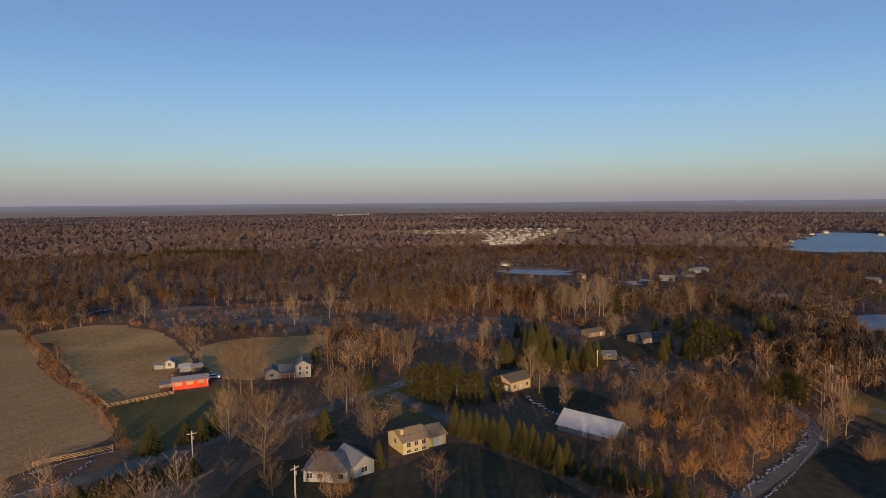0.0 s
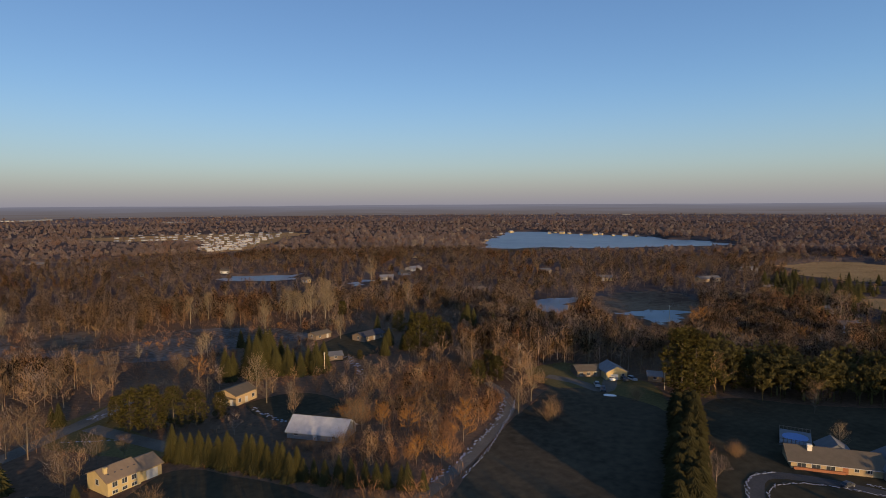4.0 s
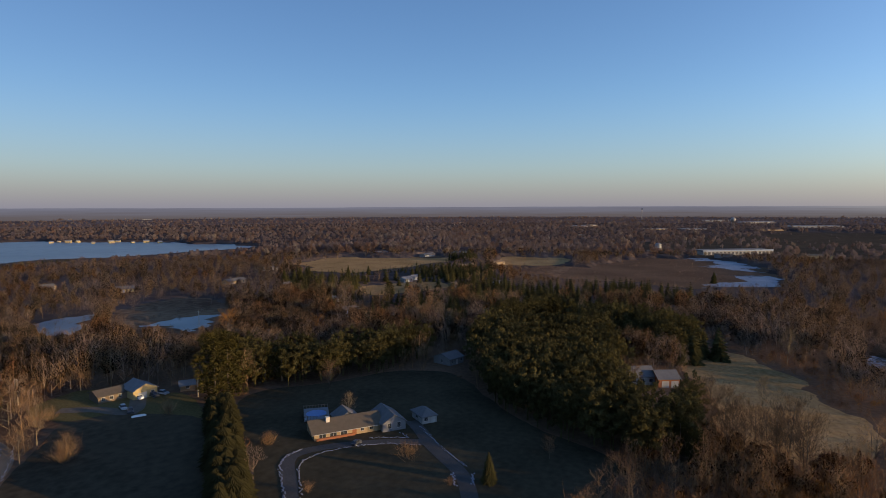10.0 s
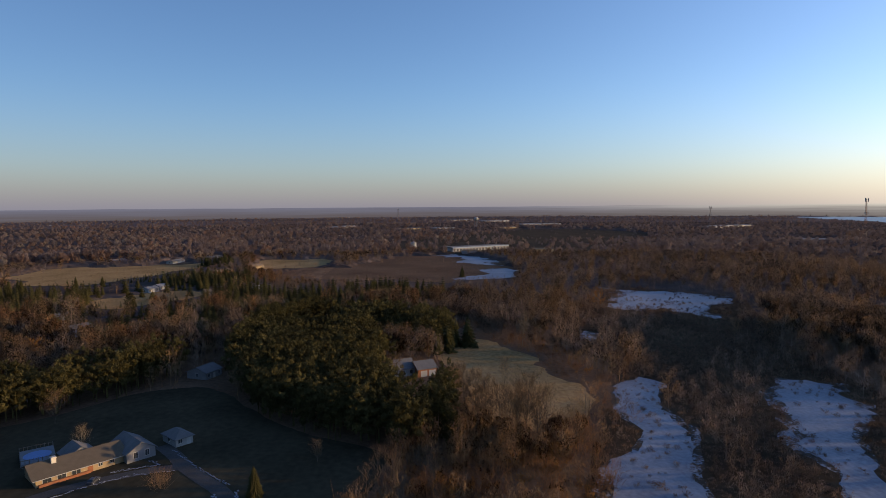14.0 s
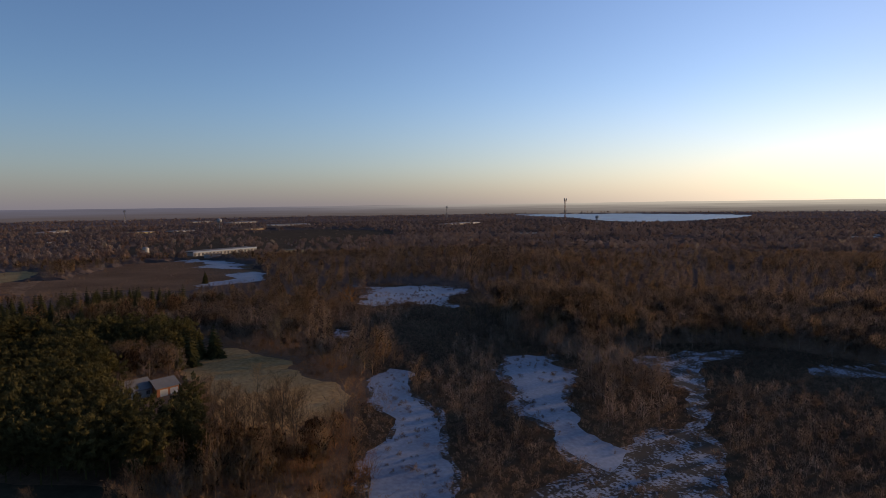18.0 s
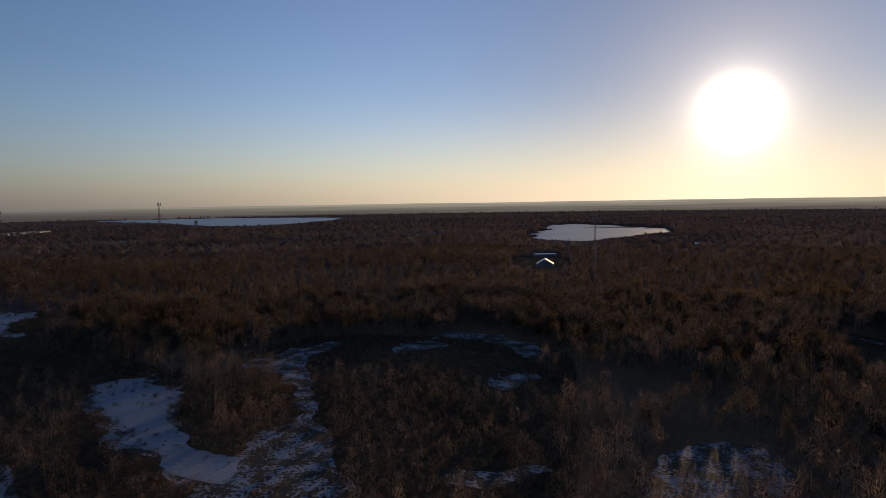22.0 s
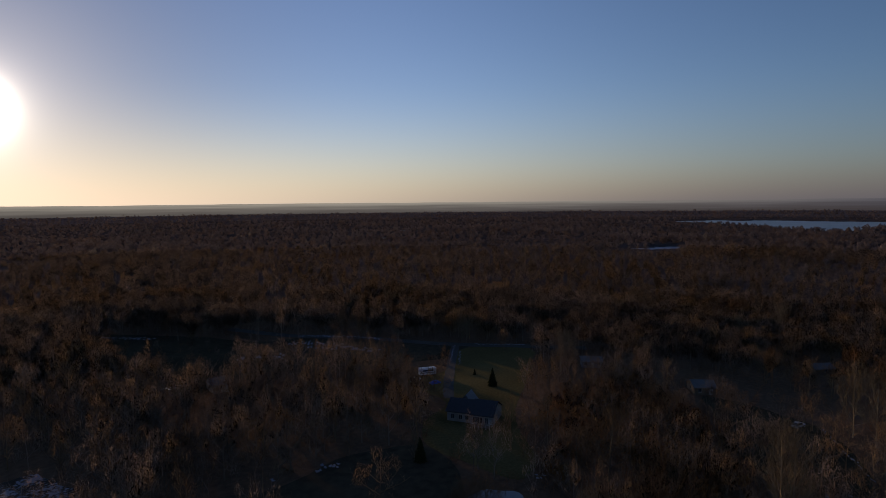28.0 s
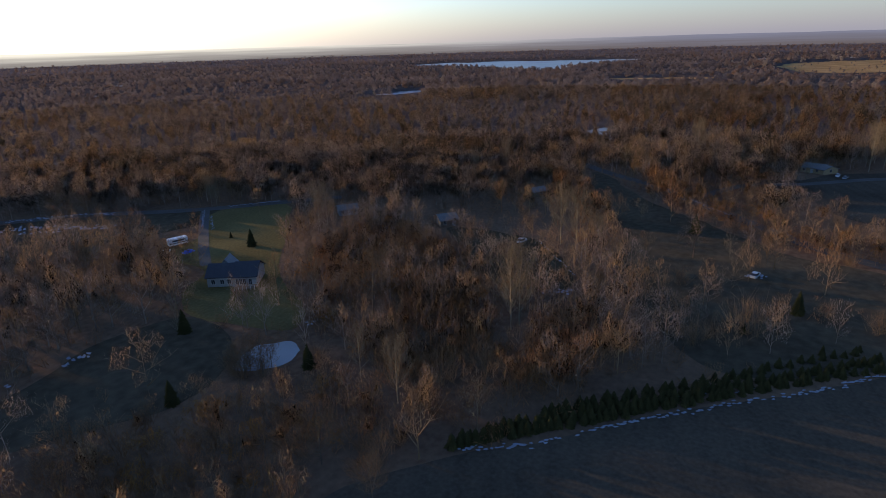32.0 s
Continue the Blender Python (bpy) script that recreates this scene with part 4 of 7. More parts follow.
C["barn_metal"] = plain("barn_sheet_metal", (0.62, 0.60, 0.56), 0.42, 0.12, 0.9)
GLASS = mat("window_glass", (0.02, 0.025, 0.03), (0.05, 0.055, 0.065), 2, 0.08, spec=0.6)


def roof_slab(parent, L, D, h, rise, axis, over, material, side):
    """One thick slope of a gable roof over a box L x D; axis: the way of the ridge."""
    t = 0.18
    if axis == "x":
        run = D / 2
        k = rise / run
        ys, ye = (-over, run) if side == 0 else (D + over, run)
        z0, z1 = h - over * k, h + rise
        p = [(-over, ys, z0), (L + over, ys, z0), (L + over, ye, z1), (-over, ye, z1)]
    else:
        run = L / 2
        k = rise / run
        xs, xe = (-over, run) if side == 0 else (L + over, run)
        z0, z1 = h - over * k, h + rise
        p = [(xs, -over, z0), (xs, D + over, z0), (xe, D + over, z1), (xe, -over, z1)]
    bm = bmesh.new()
    solid_bm(bm, [(a, b, c + 0.03) for a, b, c in p] + [(a, b, c + 0.03 + t) for a, b, c in p],
             ((3, 2, 1, 0), (4, 5, 6, 7), (0, 1, 5, 4), (1, 2, 6, 5), (2, 3, 7, 6), (3, 0, 4, 7)))
    return part("roof", bm, material, parent)


def wing(ob, x0, y0, L, D, h, rise, axis, walls, roof, over=0.45, hip=False):
    """A box with its gables or a hip roof, as parts of the house ob."""
    hub = ob
    off = Matrix.Translation((x0, y0, 0))
    bm = bmesh.new()
    r = 0.0 if hip else rise
    if axis == "x":
        pts = [(0, 0, 0), (L, 0, 0), (L, D, 0), (0, D, 0), (0, 0, h), (L, 0, h), (L, D, h), (0, D, h), (0, D / 2, h + r), (L, D / 2, h + r)]
        fc = [(0, 1, 5, 4), (2, 3, 7, 6), (1, 2, 6, 9, 5), (3, 0, 4, 8, 7), (4, 5, 9, 8), (8, 9, 6, 7), (3, 2, 1, 0)]
    else:
        pts = [(0, 0, 0), (L, 0, 0), (L, D, 0), (0, D, 0), (0, 0, h), (L, 0, h), (L, D, h), (0, D, h), (L / 2, 0, h + r), (L / 2, D, h + r)]
        fc = [(0, 1, 5, 8, 4), (1, 2, 6, 5), (2, 3, 7, 9, 6), (3, 0, 4, 7), (5, 6, 9, 8), (4, 8, 9, 7), (3, 2, 1, 0)]
    solid_bm(bm, pts, fc)
    made = [part("wall", bm, walls, hub)]
    if hip:
        o, q = over, min(L, D) / 2
        a, b = ((q, D / 2), (L - q, D / 2)) if L >= D else ((L / 2, q), (L / 2, D - q))
        e = [(-o, -o, h), (L + o, -o, h), (L + o, D + o, h), (-o, D + o, h)]
        bm = bmesh.new()
        ends = [(*a, h + rise), (*b, h + rise + 0.001)]
        low = [(x, y, z - 0.15) for x, y, z in e]
        if L >= D:
            f = ((0, 1, 5, 4), (1, 2, 5), (2, 3, 4, 5), (3, 0, 4))
        else:
            f = ((0, 1, 4), (1, 2, 5, 4), (2, 3, 5), (3, 0, 4, 5))
        solid_bm(bm, e + ends + low, f + ((0, 6, 7, 1), (1, 7, 8, 2), (2, 8, 9, 3), (3, 9, 6, 0), (9, 8, 7, 6)))
        made.append(part("roof", bm, roof, hub))
    else:
        for side in (0, 1):
            made.append(roof_slab(hub, L, D, h, rise, axis, over, roof, side))
    for m in made:
        m.matrix_basis = off
    return made


def window(ob, x, z, w, h, y=0.0, face="front"):
    """A framed window on the front (-y), back, left or right wall; x along that wall."""
    turn = {"front": pose(x, y, z), "left": pose(y, x, z, 0, 0, -90), "right": pose(y, x, z, 0, 0, 90), "back": pose(x, y, z, 0, 0, 180)}[face]
    f = 0.10
    fr = part("window", boxes((-w / 2 - f, -0.07, -f, -w / 2, 0.03, h + f), (w / 2, -0.07, -f, w / 2 + f, 0.03, h + f), (-w / 2, -0.07, h, w / 2, 0.03, h + f), (-w / 2, -0.09, -f, w / 2, 0.03, 0), (-0.03, -0.05, 0, 0.03, 0.02, h)), C["trim_white"], ob)
    fr.matrix_basis = turn
    part("pane", boxes((-w / 2, -0.03, 0, w / 2, 0.01, h)), GLASS, fr)
    return fr


def door(ob, x, w, h, material, y=0.0, z=0.0):
    d = part("door", boxes((x - w / 2, y - 0.06, z, x + w / 2, y + 0.02, z + h), (x - w / 2 - 0.1, y - 0.04, z, x - w / 2, y + 0.02, z + h + 0.1), (x + w / 2, y - 0.04, z, x + w / 2 + 0.1, y + 0.02, z + h + 0.1)), material, ob)
    return d


def chimney(ob, x, y, z0, z1, s=0.9, material=None):
    c = part("chimney", boxes((x - s / 2, y - s / 2, z0, x + s / 2, y + s / 2, z1), (x - s / 2 - 0.08, y - s / 2 - 0.08, z1 - 0.25, x + s / 2 + 0.08, y + s / 2 + 0.08, z1 - 0.08)), material or C["chimney_pale"], ob)
    return c


def plot(a, b):
    """The frame of a building whose front wall runs from a to b, and the wall's length."""
    a, b = Vector(a), Vector(b)
    d = b - a
    mid = a + d / 2
    KEEP.append((mid.x, mid.y, d.length * 0.55 + 6))
    front = mid * (1 - 11 / mid.length)
    KEEP.append((front.x, front.y, d.length * 0.3 + 2))
    return pose(a.x, a.y, 0, 0, 0, math.degrees(math.atan2(d.y, d.x))), d.length


def simple_house(label, a, b, depth, h, rise, walls, roof, axis="x", hip=False, wins=3, side_wins=1, chim=None, name="house", category="house", storey=1, group=""):
    m, L = plot(a, b)
    ob = thing(name, label, category, m, group)
    wing(ob, 0, 0, L, depth, h, rise, axis, walls, roof, hip=hip)
    for s in range(storey):
        z = 0.95 + s * 2.7
        for i in range(wins):
            x = L * (i + 0.5) / wins
            if s == 0 and i == wins // 2 and wins > 1:
                door(ob, x, 1.0, 2.05, C["trim_white"])
            else:
                window(ob, x, z, 1.1, 1.2)
        for i in range(side_wins):
            window(ob, depth * (i + 0.5) / side_wins, z, 1.0, 1.2, 0.0, "left")
            window(ob, depth * (i + 0.5) / side_wins, z, 1.0, 1.2, L, "right")
    if chim is not None:
        chimney(ob, L * chim, depth * 0.5, h + rise * 0.4, h + rise + 0.9)
    return ob, L


def car(label, x, y, turn, paint, size=1.0, kind="car", group="parked cars"):
    ob = thing("car", label, kind, pose(x, y, 0, 0, 0, turn) @ Matrix.Scale(size, 4), group)
    part("body", boxes((-2.2, -0.88, 0.32, 2.2, 0.88, 0.95), bevel=0.16), paint, ob)
    bm = bmesh.new()
    solid_bm(bm, [(-1.7, -0.78, 0.93), (1.1, -0.78, 0.93), (1.1, 0.78, 0.93), (-1.7, 0.78, 0.93), (-1.25, -0.64, 1.5), (0.45, -0.64, 1.5), (0.45, 0.64, 1.5), (-1.25, 0.64, 1.5)],
             ((4, 5, 6, 7), (0, 1, 5, 4), (1, 2, 6, 5), (2, 3, 7, 6), (3, 0, 4, 7)))
    part("cabin_glass", bm, GLASS, ob)
    part("roof", boxes((-1.25, -0.66, 1.47, 0.47, 0.66, 1.56), bevel=0.03), paint, ob)
    for sx in (-1.4, 1.4):
        for sy in (-0.8, 0.8):
            bm = bmesh.new()
            tube_bm(bm, (sx, sy - 0.1, 0.34), (sx, sy + 0.1, 0.34), 0.34, 0.34, 12)
            w = part("wheel", bm, C["tyre"], ob)
            bm = bmesh.new()
            tube_bm(bm, (sx, sy - 0.115, 0.34), (sx, sy + 0.115, 0.34), 0.19, 0.19, 10)
            part("rim", bm, C["car_silver"], w)
    return ob


def utility_pole(x, y, h=9.5, turn=0.0, label="weathered wooden utility pole with a crossarm"):
    ob = thing("utility_pole", label, "utility pole", pose(x, y, 0, 0, 0, turn), "roadside poles")
    bm = bmesh.new()
    tube_bm(bm, (0, 0, 0), (0, 0, h), 0.20, 0.13)
    part("pole", bm, C["pale_wood"], ob)
    arm = part("crossarm", boxes((-1.2, -0.08, h - 0.75, 1.2, 0.08, h - 0.6)), C["pale_wood"], ob)
    for s in (-1.05, 0.45, 1.05):
        bm = bmesh.new()
        tube_bm(bm, (s, 0, h - 0.6), (s, 0, h - 0.35), 0.06, 0.04, 8)
        part("insulator", bm, C["steel"], arm)
    bm = bmesh.new()
    tube_bm(bm, (0.34, 0, h - 2.3), (0.34, 0, h - 1.4), 0.2, 0.2, 10)
    part("transformer", bm, C["pale_roof"], ob)
    return ob


C["pale_wood"] = plain("pale_wood", (0.42, 0.35, 0.26), 0.9)


# ---------------------------------------------------------------- single trees
def tree_kit(name, label, category, wood, crown, bark, leaf, group):
    ob = thing(name, label, category, pose(0, 0, 0), group)
    for n, t, m in (("trunk", wood, bark), ("crown", crown, leaf)):
        o = new(n, tri_mesh(n, t, m))
        o.parent = ob
    return ob


def plant(kits, spots, rng):
    """Single trees at (x, y, height); the first of each kit is placed, the rest are copies."""
    for i, (x, y, h) in enumerate(spots):
        k = kits[i % len(kits)]
        m = pose(x, y, 0, 0, 0, float(rng.random() * 360)) @ Matrix.Diagonal((*(h * (0.92 + 0.16 * rng.random(2))), h, 1))
        KEEP.append((x, y, 0.22 * h + 1.5))
        KEEP.append((x * (1 - 6 / math.hypot(x, y)), y * (1 - 6 / math.hypot(x, y)), 3.5))
        if k["used"]:
            copy_thing(k["ob"], m @ k["unit"])
        else:
            k["ob"].matrix_basis = m
            k["used"], k["unit"] = True, Matrix.Diagonal((*(1 / q for q in m.to_scale()), 1))


def kit_set(n, make, *args):
    return [{"ob": tree_kit(args[0], args[1], args[2], *make(), *args[3:]), "used": False} for _ in range(n)]




# ---------------------------------------------------------------- single trees, placed
K_SPRUCE = kit_set(4, lambda: spruce(RNG, 1, 0.54, 26, 17), "spruce", "dark green conical spruce with drooping boughs", "spruce", M["bark"], M["spruce"], "planted spruces")
K_BROAD = kit_set(3, lambda: spruce(RNG, 1, 0.82, 15, 13, 0.65), "spruce", "broad bushy grey-green spruce on the lawn", "spruce", M["bark"], M["spruce"], "lawn spruces")
K_YOUNG = kit_set(3, lambda: spruce(RNG, 1, 0.85, 11, 10), "young_spruce", "small bushy young spruce in a planted row", "spruce", M["bark"], M["spruce"], "young spruce rows")
K_CEDAR = kit_set(3, lambda: spruce(RNG, 1, 0.78, 34, 17, 0.32), "cedar", "tall narrow cedar in a dense hedge row", "cedar", M["bark"], M["cedar"], "cedar hedge")
K_PINE = kit_set(4, lambda: pine(RNG, 1, 0.66, 62, 44, 0.085), "pine", "broad green pine with layered tufts of needles", "pine", M["bark"], M["pine"], "garden pines")
K_PALE = kit_set(5, lambda: bare_tree(RNG, 1, 0.58, 24, 8, 9, 0.012, 0.34, True, 0.0034), "cottonwood", "tall pale bare cottonwood catching the sun", "tree", M["pale_bark"], M["pale_twigs"], "pale bare trees")
K_BARE = kit_set(5, lambda: bare_tree(RNG, 1, 0.80, 26, 8, 10, 0.014, 0.27, True, 0.0036), "bare_tree", "spreading brown leafless tree", "tree", M["bark"], M["branches"], "bare trees")
K_RUST = kit_set(3, lambda: bare_tree(RNG, 1, 0.85, 12, 7, 10, 0.014, 0.26, True, 0.012), "oak", "small oak that keeps its rust-brown leaves", "tree", M["bark"], M["rust_leaves"], "rusty oaks")
K_SHRUB = kit_set(4, lambda: (np.array(stick(np.zeros(3), np.array([0, 0, 0.4]), 0.02, 0.01)), bush(RNG, 1, 1.15, 170, 0.008)), "shrub", "rounded bare reddish-brown shrub", "shrub", M["bark"], M["twigs"], "lone shrubs")

BROAD = []
BROAD += [(-76, 149, 7.6), (-70, 156, 6.3), (-66, 157, 6.3), (-64, 161, 6.4), (-33, 159, 8.4)]
SPRUCES = []
SPRUCES += [(-16, 140, 7.1), (23, 229, 11.9), (26, 230, 10.0), (35, 278, 8.5), (33, 238, 14.8), (38, 245, 16.4), (41, 238, 16.4), (45, 238, 11.4), (48, 229, 8.8), (59, 225, 11.9), (96, 251, 9.0), (99, 241, 7.5), (141, 258, 15.5), (-26, 202, 7.3), (533, -43, 10.9), (129, 36, 7.5), (135, 248, 17.0), (148, 245, 12.0), (263, 100, 9.7), (-138, -149, 6.6), (-142, -163, 2.4), (-61, -93, 5.4), (-210, -16, 7.2), (-153, 13, 6.3), (-310, 2, 5.8), (-83, -116, 6.3), (-83, -78, 5.8), (-137, 2, 3.0), (-133, 17, 2.7), (401, 282, 15.6)]
SPRUCES += [(425, 283, 14.8), (437, 282, 15.0), (491, 274, 10.0), (497, 256, 9.8), (24, 226, 9.8), (32, 230, 14.3), (34, 226, 17.3), (38, 230, 17.6), (41, 226, 11.9), (45, 225, 11.9), (49, 221, 9.6), (53, 225, 10.8), (55, 221, 12.8), (-28, 203, 5.9), (99, 274, 10.5), (117, 273, 11.8), (124, 272, 10.5), (88, 235, 9.1), (134, 250, 13.4), (142, 254, 13.6), (3, 161, 9.5), (5, 159, 7.9), (7, 158, 7.8), (9, 156, 8.7), (11, 154, 8.1), (13, 152, 8.1), (15, 150, 9.6), (16, 149, 8.0), (19, 147, 9.3), (20, 145, 9.5)]
SPRUCES += [(22, 144, 9.3), (23, 142, 7.7), (25, 140, 8.7), (26, 139, 8.6), (29, 137, 7.9), (27, 136, 7.4), (30, 135, 5.7), (32, 133, 5.7), (34, 131, 6.0), (37, 130, 6.7), (39, 127, 6.9), (42, 126, 6.0), (44, 124, 6.2), (46, 123, 6.2), (49, 121, 5.7), (50, 120, 6.5), (53, 118, 4.9)]
YOUNG = []
YOUNG += [(-80, 118, 5.0), (-79, 119, 4.9), (-77, 120, 5.5), (-77, 121, 5.0), (-75, 122, 5.2), (-74, 123, 4.4), (-73, 124, 4.4), (-72, 126, 4.7), (-70, 126, 4.6), (-69, 128, 4.6), (-68, 129, 4.5), (-66, 130, 4.5), (-65, 131, 3.8), (-63, 132, 3.4), (-62, 134, 3.9), (-60, 135, 4.0), (-59, 137, 3.2), (-79, 124, 3.6), (-77, 125, 3.9), (-76, 127, 4.2), (-75, 128, 4.2), (-74, 129, 4.2), (-72, 131, 3.4), (-71, 132, 3.9), (-70, 133, 3.3), (-68, 134, 4.0), (-66, 135, 3.4), (-65, 137, 3.4), (-63, 138, 3.1), (-61, 139, 3.8)]
YOUNG += [(-73, -39, 2.9), (-74, -38, 2.4), (-75, -37, 2.7), (-76, -36, 2.8), (-77, -35, 2.3), (-78, -34, 2.8), (-79, -33, 2.3), (-80, -31, 2.6), (-81, -30, 2.3), (-82, -29, 2.7), (-83, -28, 2.4), (-84, -27, 2.4), (-85, -26, 2.5), (-86, -25, 2.8), (-87, -23, 2.3), (-88, -23, 2.1), (-89, -21, 2.3), (-90, -20, 2.8), (-91, -19, 2.2), (-92, -18, 2.2), (-93, -17, 2.8), (-94, -15, 2.4), (-96, -14, 2.6), (-97, -13, 2.6), (-98, -12, 2.7), (-99, -11, 2.0), (-100, -9, 2.3), (-101, -8, 2.1), (-102, -6, 2.1), (-103, -5, 2.0)]
YOUNG += [(-105, -4, 2.7), (-106, -2, 2.1), (-107, -1, 2.3), (-108, 0, 2.3), (-109, 1, 2.4), (-110, 3, 2.0), (-112, 4, 2.6), (-113, 6, 2.2), (-114, 7, 2.3), (-116, 9, 2.3), (-117, 10, 2.4), (-118, 12, 1.8), (-119, 13, 2.6), (-120, 14, 2.3), (-122, 16, 2.2), (-123, 17, 2.5), (-125, 19, 1.9), (-125, 20, 2.5), (-127, 22, 2.1), (-128, 24, 2.0), (-130, 26, 2.1), (-131, 27, 2.4), (-79, -35, 2.6), (-80, -34, 2.2), (-81, -33, 3.0), (-82, -32, 2.2), (-83, -31, 2.9), (-84, -30, 2.4), (-85, -28, 2.2), (-86, -27, 2.8)]
YOUNG += [(-88, -26, 2.5), (-89, -25, 2.5), (-90, -24, 2.3), (-91, -22, 2.9), (-92, -21, 2.7), (-93, -20, 2.5), (-95, -18, 2.8), (-96, -17, 2.4), (-97, -16, 2.6), (-98, -14, 2.7), (-100, -13, 2.3), (-101, -12, 2.0), (-102, -10, 2.4), (-103, -9, 2.3), (-105, -7, 2.2), (-106, -5, 2.7), (-108, -4, 2.6), (-109, -3, 2.6), (-110, -1, 2.6), (-112, 0, 2.2), (-113, 2, 2.7), (-114, 4, 2.4), (-116, 4, 2.0), (-117, 6, 2.5), (-118, 8, 2.0), (-120, 10, 1.9), (-121, 11, 2.0), (-123, 13, 2.1), (-124, 15, 2.2), (-126, 16, 2.0)]
YOUNG += [(-127, 18, 2.1), (-129, 20, 2.1), (-131, 22, 2.1), (-132, 24, 2.3), (-134, 26, 2.2), (-135, 27, 2.4), (-88, -28, 2.4), (-89, -27, 2.8), (-90, -26, 2.3), (-91, -25, 2.9), (-93, -23, 2.9), (-94, -22, 2.4), (-95, -21, 2.6), (-97, -19, 3.0), (-98, -18, 2.3), (-100, -16, 2.4), (-101, -15, 2.3), (-103, -13, 2.5), (-103, -12, 2.1), (-105, -10, 2.6), (-106, -9, 2.6), (-108, -7, 2.6), (-109, -5, 2.1), (-111, -4, 2.5), (-113, -2, 2.3), (-114, -0, 2.3), (-116, 1, 2.2), (-117, 3, 2.2), (-119, 4, 2.0), (-120, 6, 2.5)]
YOUNG += [(-122, 7, 2.2), (-124, 9, 2.5), (-125, 11, 2.1), (-128, 13, 2.1), (-129, 15, 2.1), (-131, 17, 2.0), (-133, 19, 2.1), (-134, 21, 1.8), (-136, 23, 2.3), (-138, 24, 1.8), (-75, -38, 2.9), (-76, -37, 2.4), (-77, -35, 2.8), (-78, -34, 2.9), (-80, -33, 2.4), (-81, -32, 2.9), (-82, -30, 2.4), (-83, -30, 2.4), (-84, -28, 3.0), (-86, -27, 2.2), (-86, -25, 2.3), (-88, -24, 2.3), (-89, -23, 2.2), (-90, -22, 2.3), (-91, -21, 2.4), (-93, -19, 2.8), (-94, -18, 2.3), (-95, -16, 2.4), (-96, -15, 2.5), (-97, -14, 2.3)]
YOUNG += [(-99, -13, 2.2), (-100, -11, 2.4), (-101, -10, 2.1), (-103, -8, 2.6), (-104, -6, 2.4), (-106, -5, 2.0), (-107, -4, 2.5), (-109, -2, 2.3), (-109, -0, 2.1), (-111, 1, 1.9), (-112, 3, 2.2), (-114, 4, 2.2), (-116, 6, 2.5), (-117, 8, 2.1), (-118, 9, 2.2), (-120, 11, 2.3), (-122, 13, 2.1), (-123, 14, 1.9), (-124, 16, 2.0), (-126, 18, 2.3), (-127, 20, 2.4), (-129, 21, 1.9), (-131, 23, 2.1), (-132, 25, 2.2)]
CEDARS = []
CEDARS += [(145, 129, 5.7), (141, 126, 7.3), (138, 122, 6.5), (134, 120, 7.2), (131, 117, 7.0), (128, 114, 5.8), (125, 111, 7.0), (122, 108, 6.7), (120, 106, 7.4), (117, 104, 7.5), (114, 102, 8.1), (112, 99, 7.0), (110, 97, 8.0), (107, 95, 7.0), (105, 93, 7.9), (103, 91, 6.7), (101, 89, 7.1), (99, 88, 8.4), (97, 86, 8.3), (96, 84, 7.8), (94, 83, 8.3), (92, 81, 8.0), (150, 128, 5.7), (146, 124, 6.8), (143, 121, 6.5), (139, 118, 7.9), (136, 115, 5.7), (133, 112, 7.7), (130, 109, 6.1), (127, 107, 5.9)]
CEDARS += [(124, 104, 7.5), (121, 102, 6.0), (119, 99, 6.8), (116, 97, 8.1), (114, 95, 6.7), (112, 93, 6.7), (109, 91, 6.3), (107, 89, 7.5), (105, 87, 7.2), (103, 86, 7.1), (102, 84, 8.2), (100, 82, 6.7), (98, 80, 7.0), (96, 79, 7.0), (146, 127, 6.7), (142, 123, 6.9), (138, 119, 6.5), (135, 116, 6.6), (131, 113, 6.7), (127, 110, 7.1), (124, 107, 8.4), (121, 104, 6.2), (118, 102, 8.8), (116, 99, 6.4), (113, 97, 8.9), (111, 95, 7.4), (108, 93, 8.0), (106, 91, 7.2), (103, 89, 7.0), (102, 86, 6.6)]
CEDARS += [(100, 85, 8.9), (97, 83, 6.9), (96, 81, 9.0), (94, 80, 6.7)]
PINES = []
PINES += [(-7, 188, 12.4), (-2, 184, 14.2), (4, 184, 12.9), (10, 184, 10.8), (17, 187, 8.4), (-11, 197, 8.6), (103, 232, 18.4), (111, 232, 15.7), (99, 234, 10.2), (116, 233, 12.5), (110, 273, 11.8), (112, 189, 9.7), (102, 179, 9.6), (122, 194, 8.5), (111, 181, 9.6), (76, 232, 4.5), (98, 330, 9.4), (155, 137, 23.6), (159, 135, 22.8), (173, 151, 20.0), (-51, 232, 7.1), (179, 135, 13.7), (182, 130, 12.6), (329, 165, 9.8), (373, 176, 12.6), (154, -10, 9.9), (158, -6, 10.9)]
PALE = []
PALE += [(-79, 310, 16.1), (-64, 329, 17.7), (18, 348, 14.4), (28, 357, 14.8), (35, 318, 13.8), (50, 303, 12.9), (66, 329, 18.3), (71, 332, 15.7), (77, 318, 20.5), (87, 327, 21.7), (90, 330, 18.8), (80, 273, 11.5), (143, 340, 14.3), (161, 458, 20.3), (17, 257, 11.1), (20, 268, 10.2), (-6, 274, 6.5), (-90, 338, 9.6), (-193, 366, 14.0), (-164, 322, 13.9), (30, 202, 13.7), (-92, 132, 6.8), (-56, 150, 16.5), (39, 192, 6.6), (-117, -46, 21.2), (-120, -45, 19.3), (-181, -54, 18.8), (-178, -48, 19.0), (-182, -42, 10.6), (-171, -205, 12.9)]
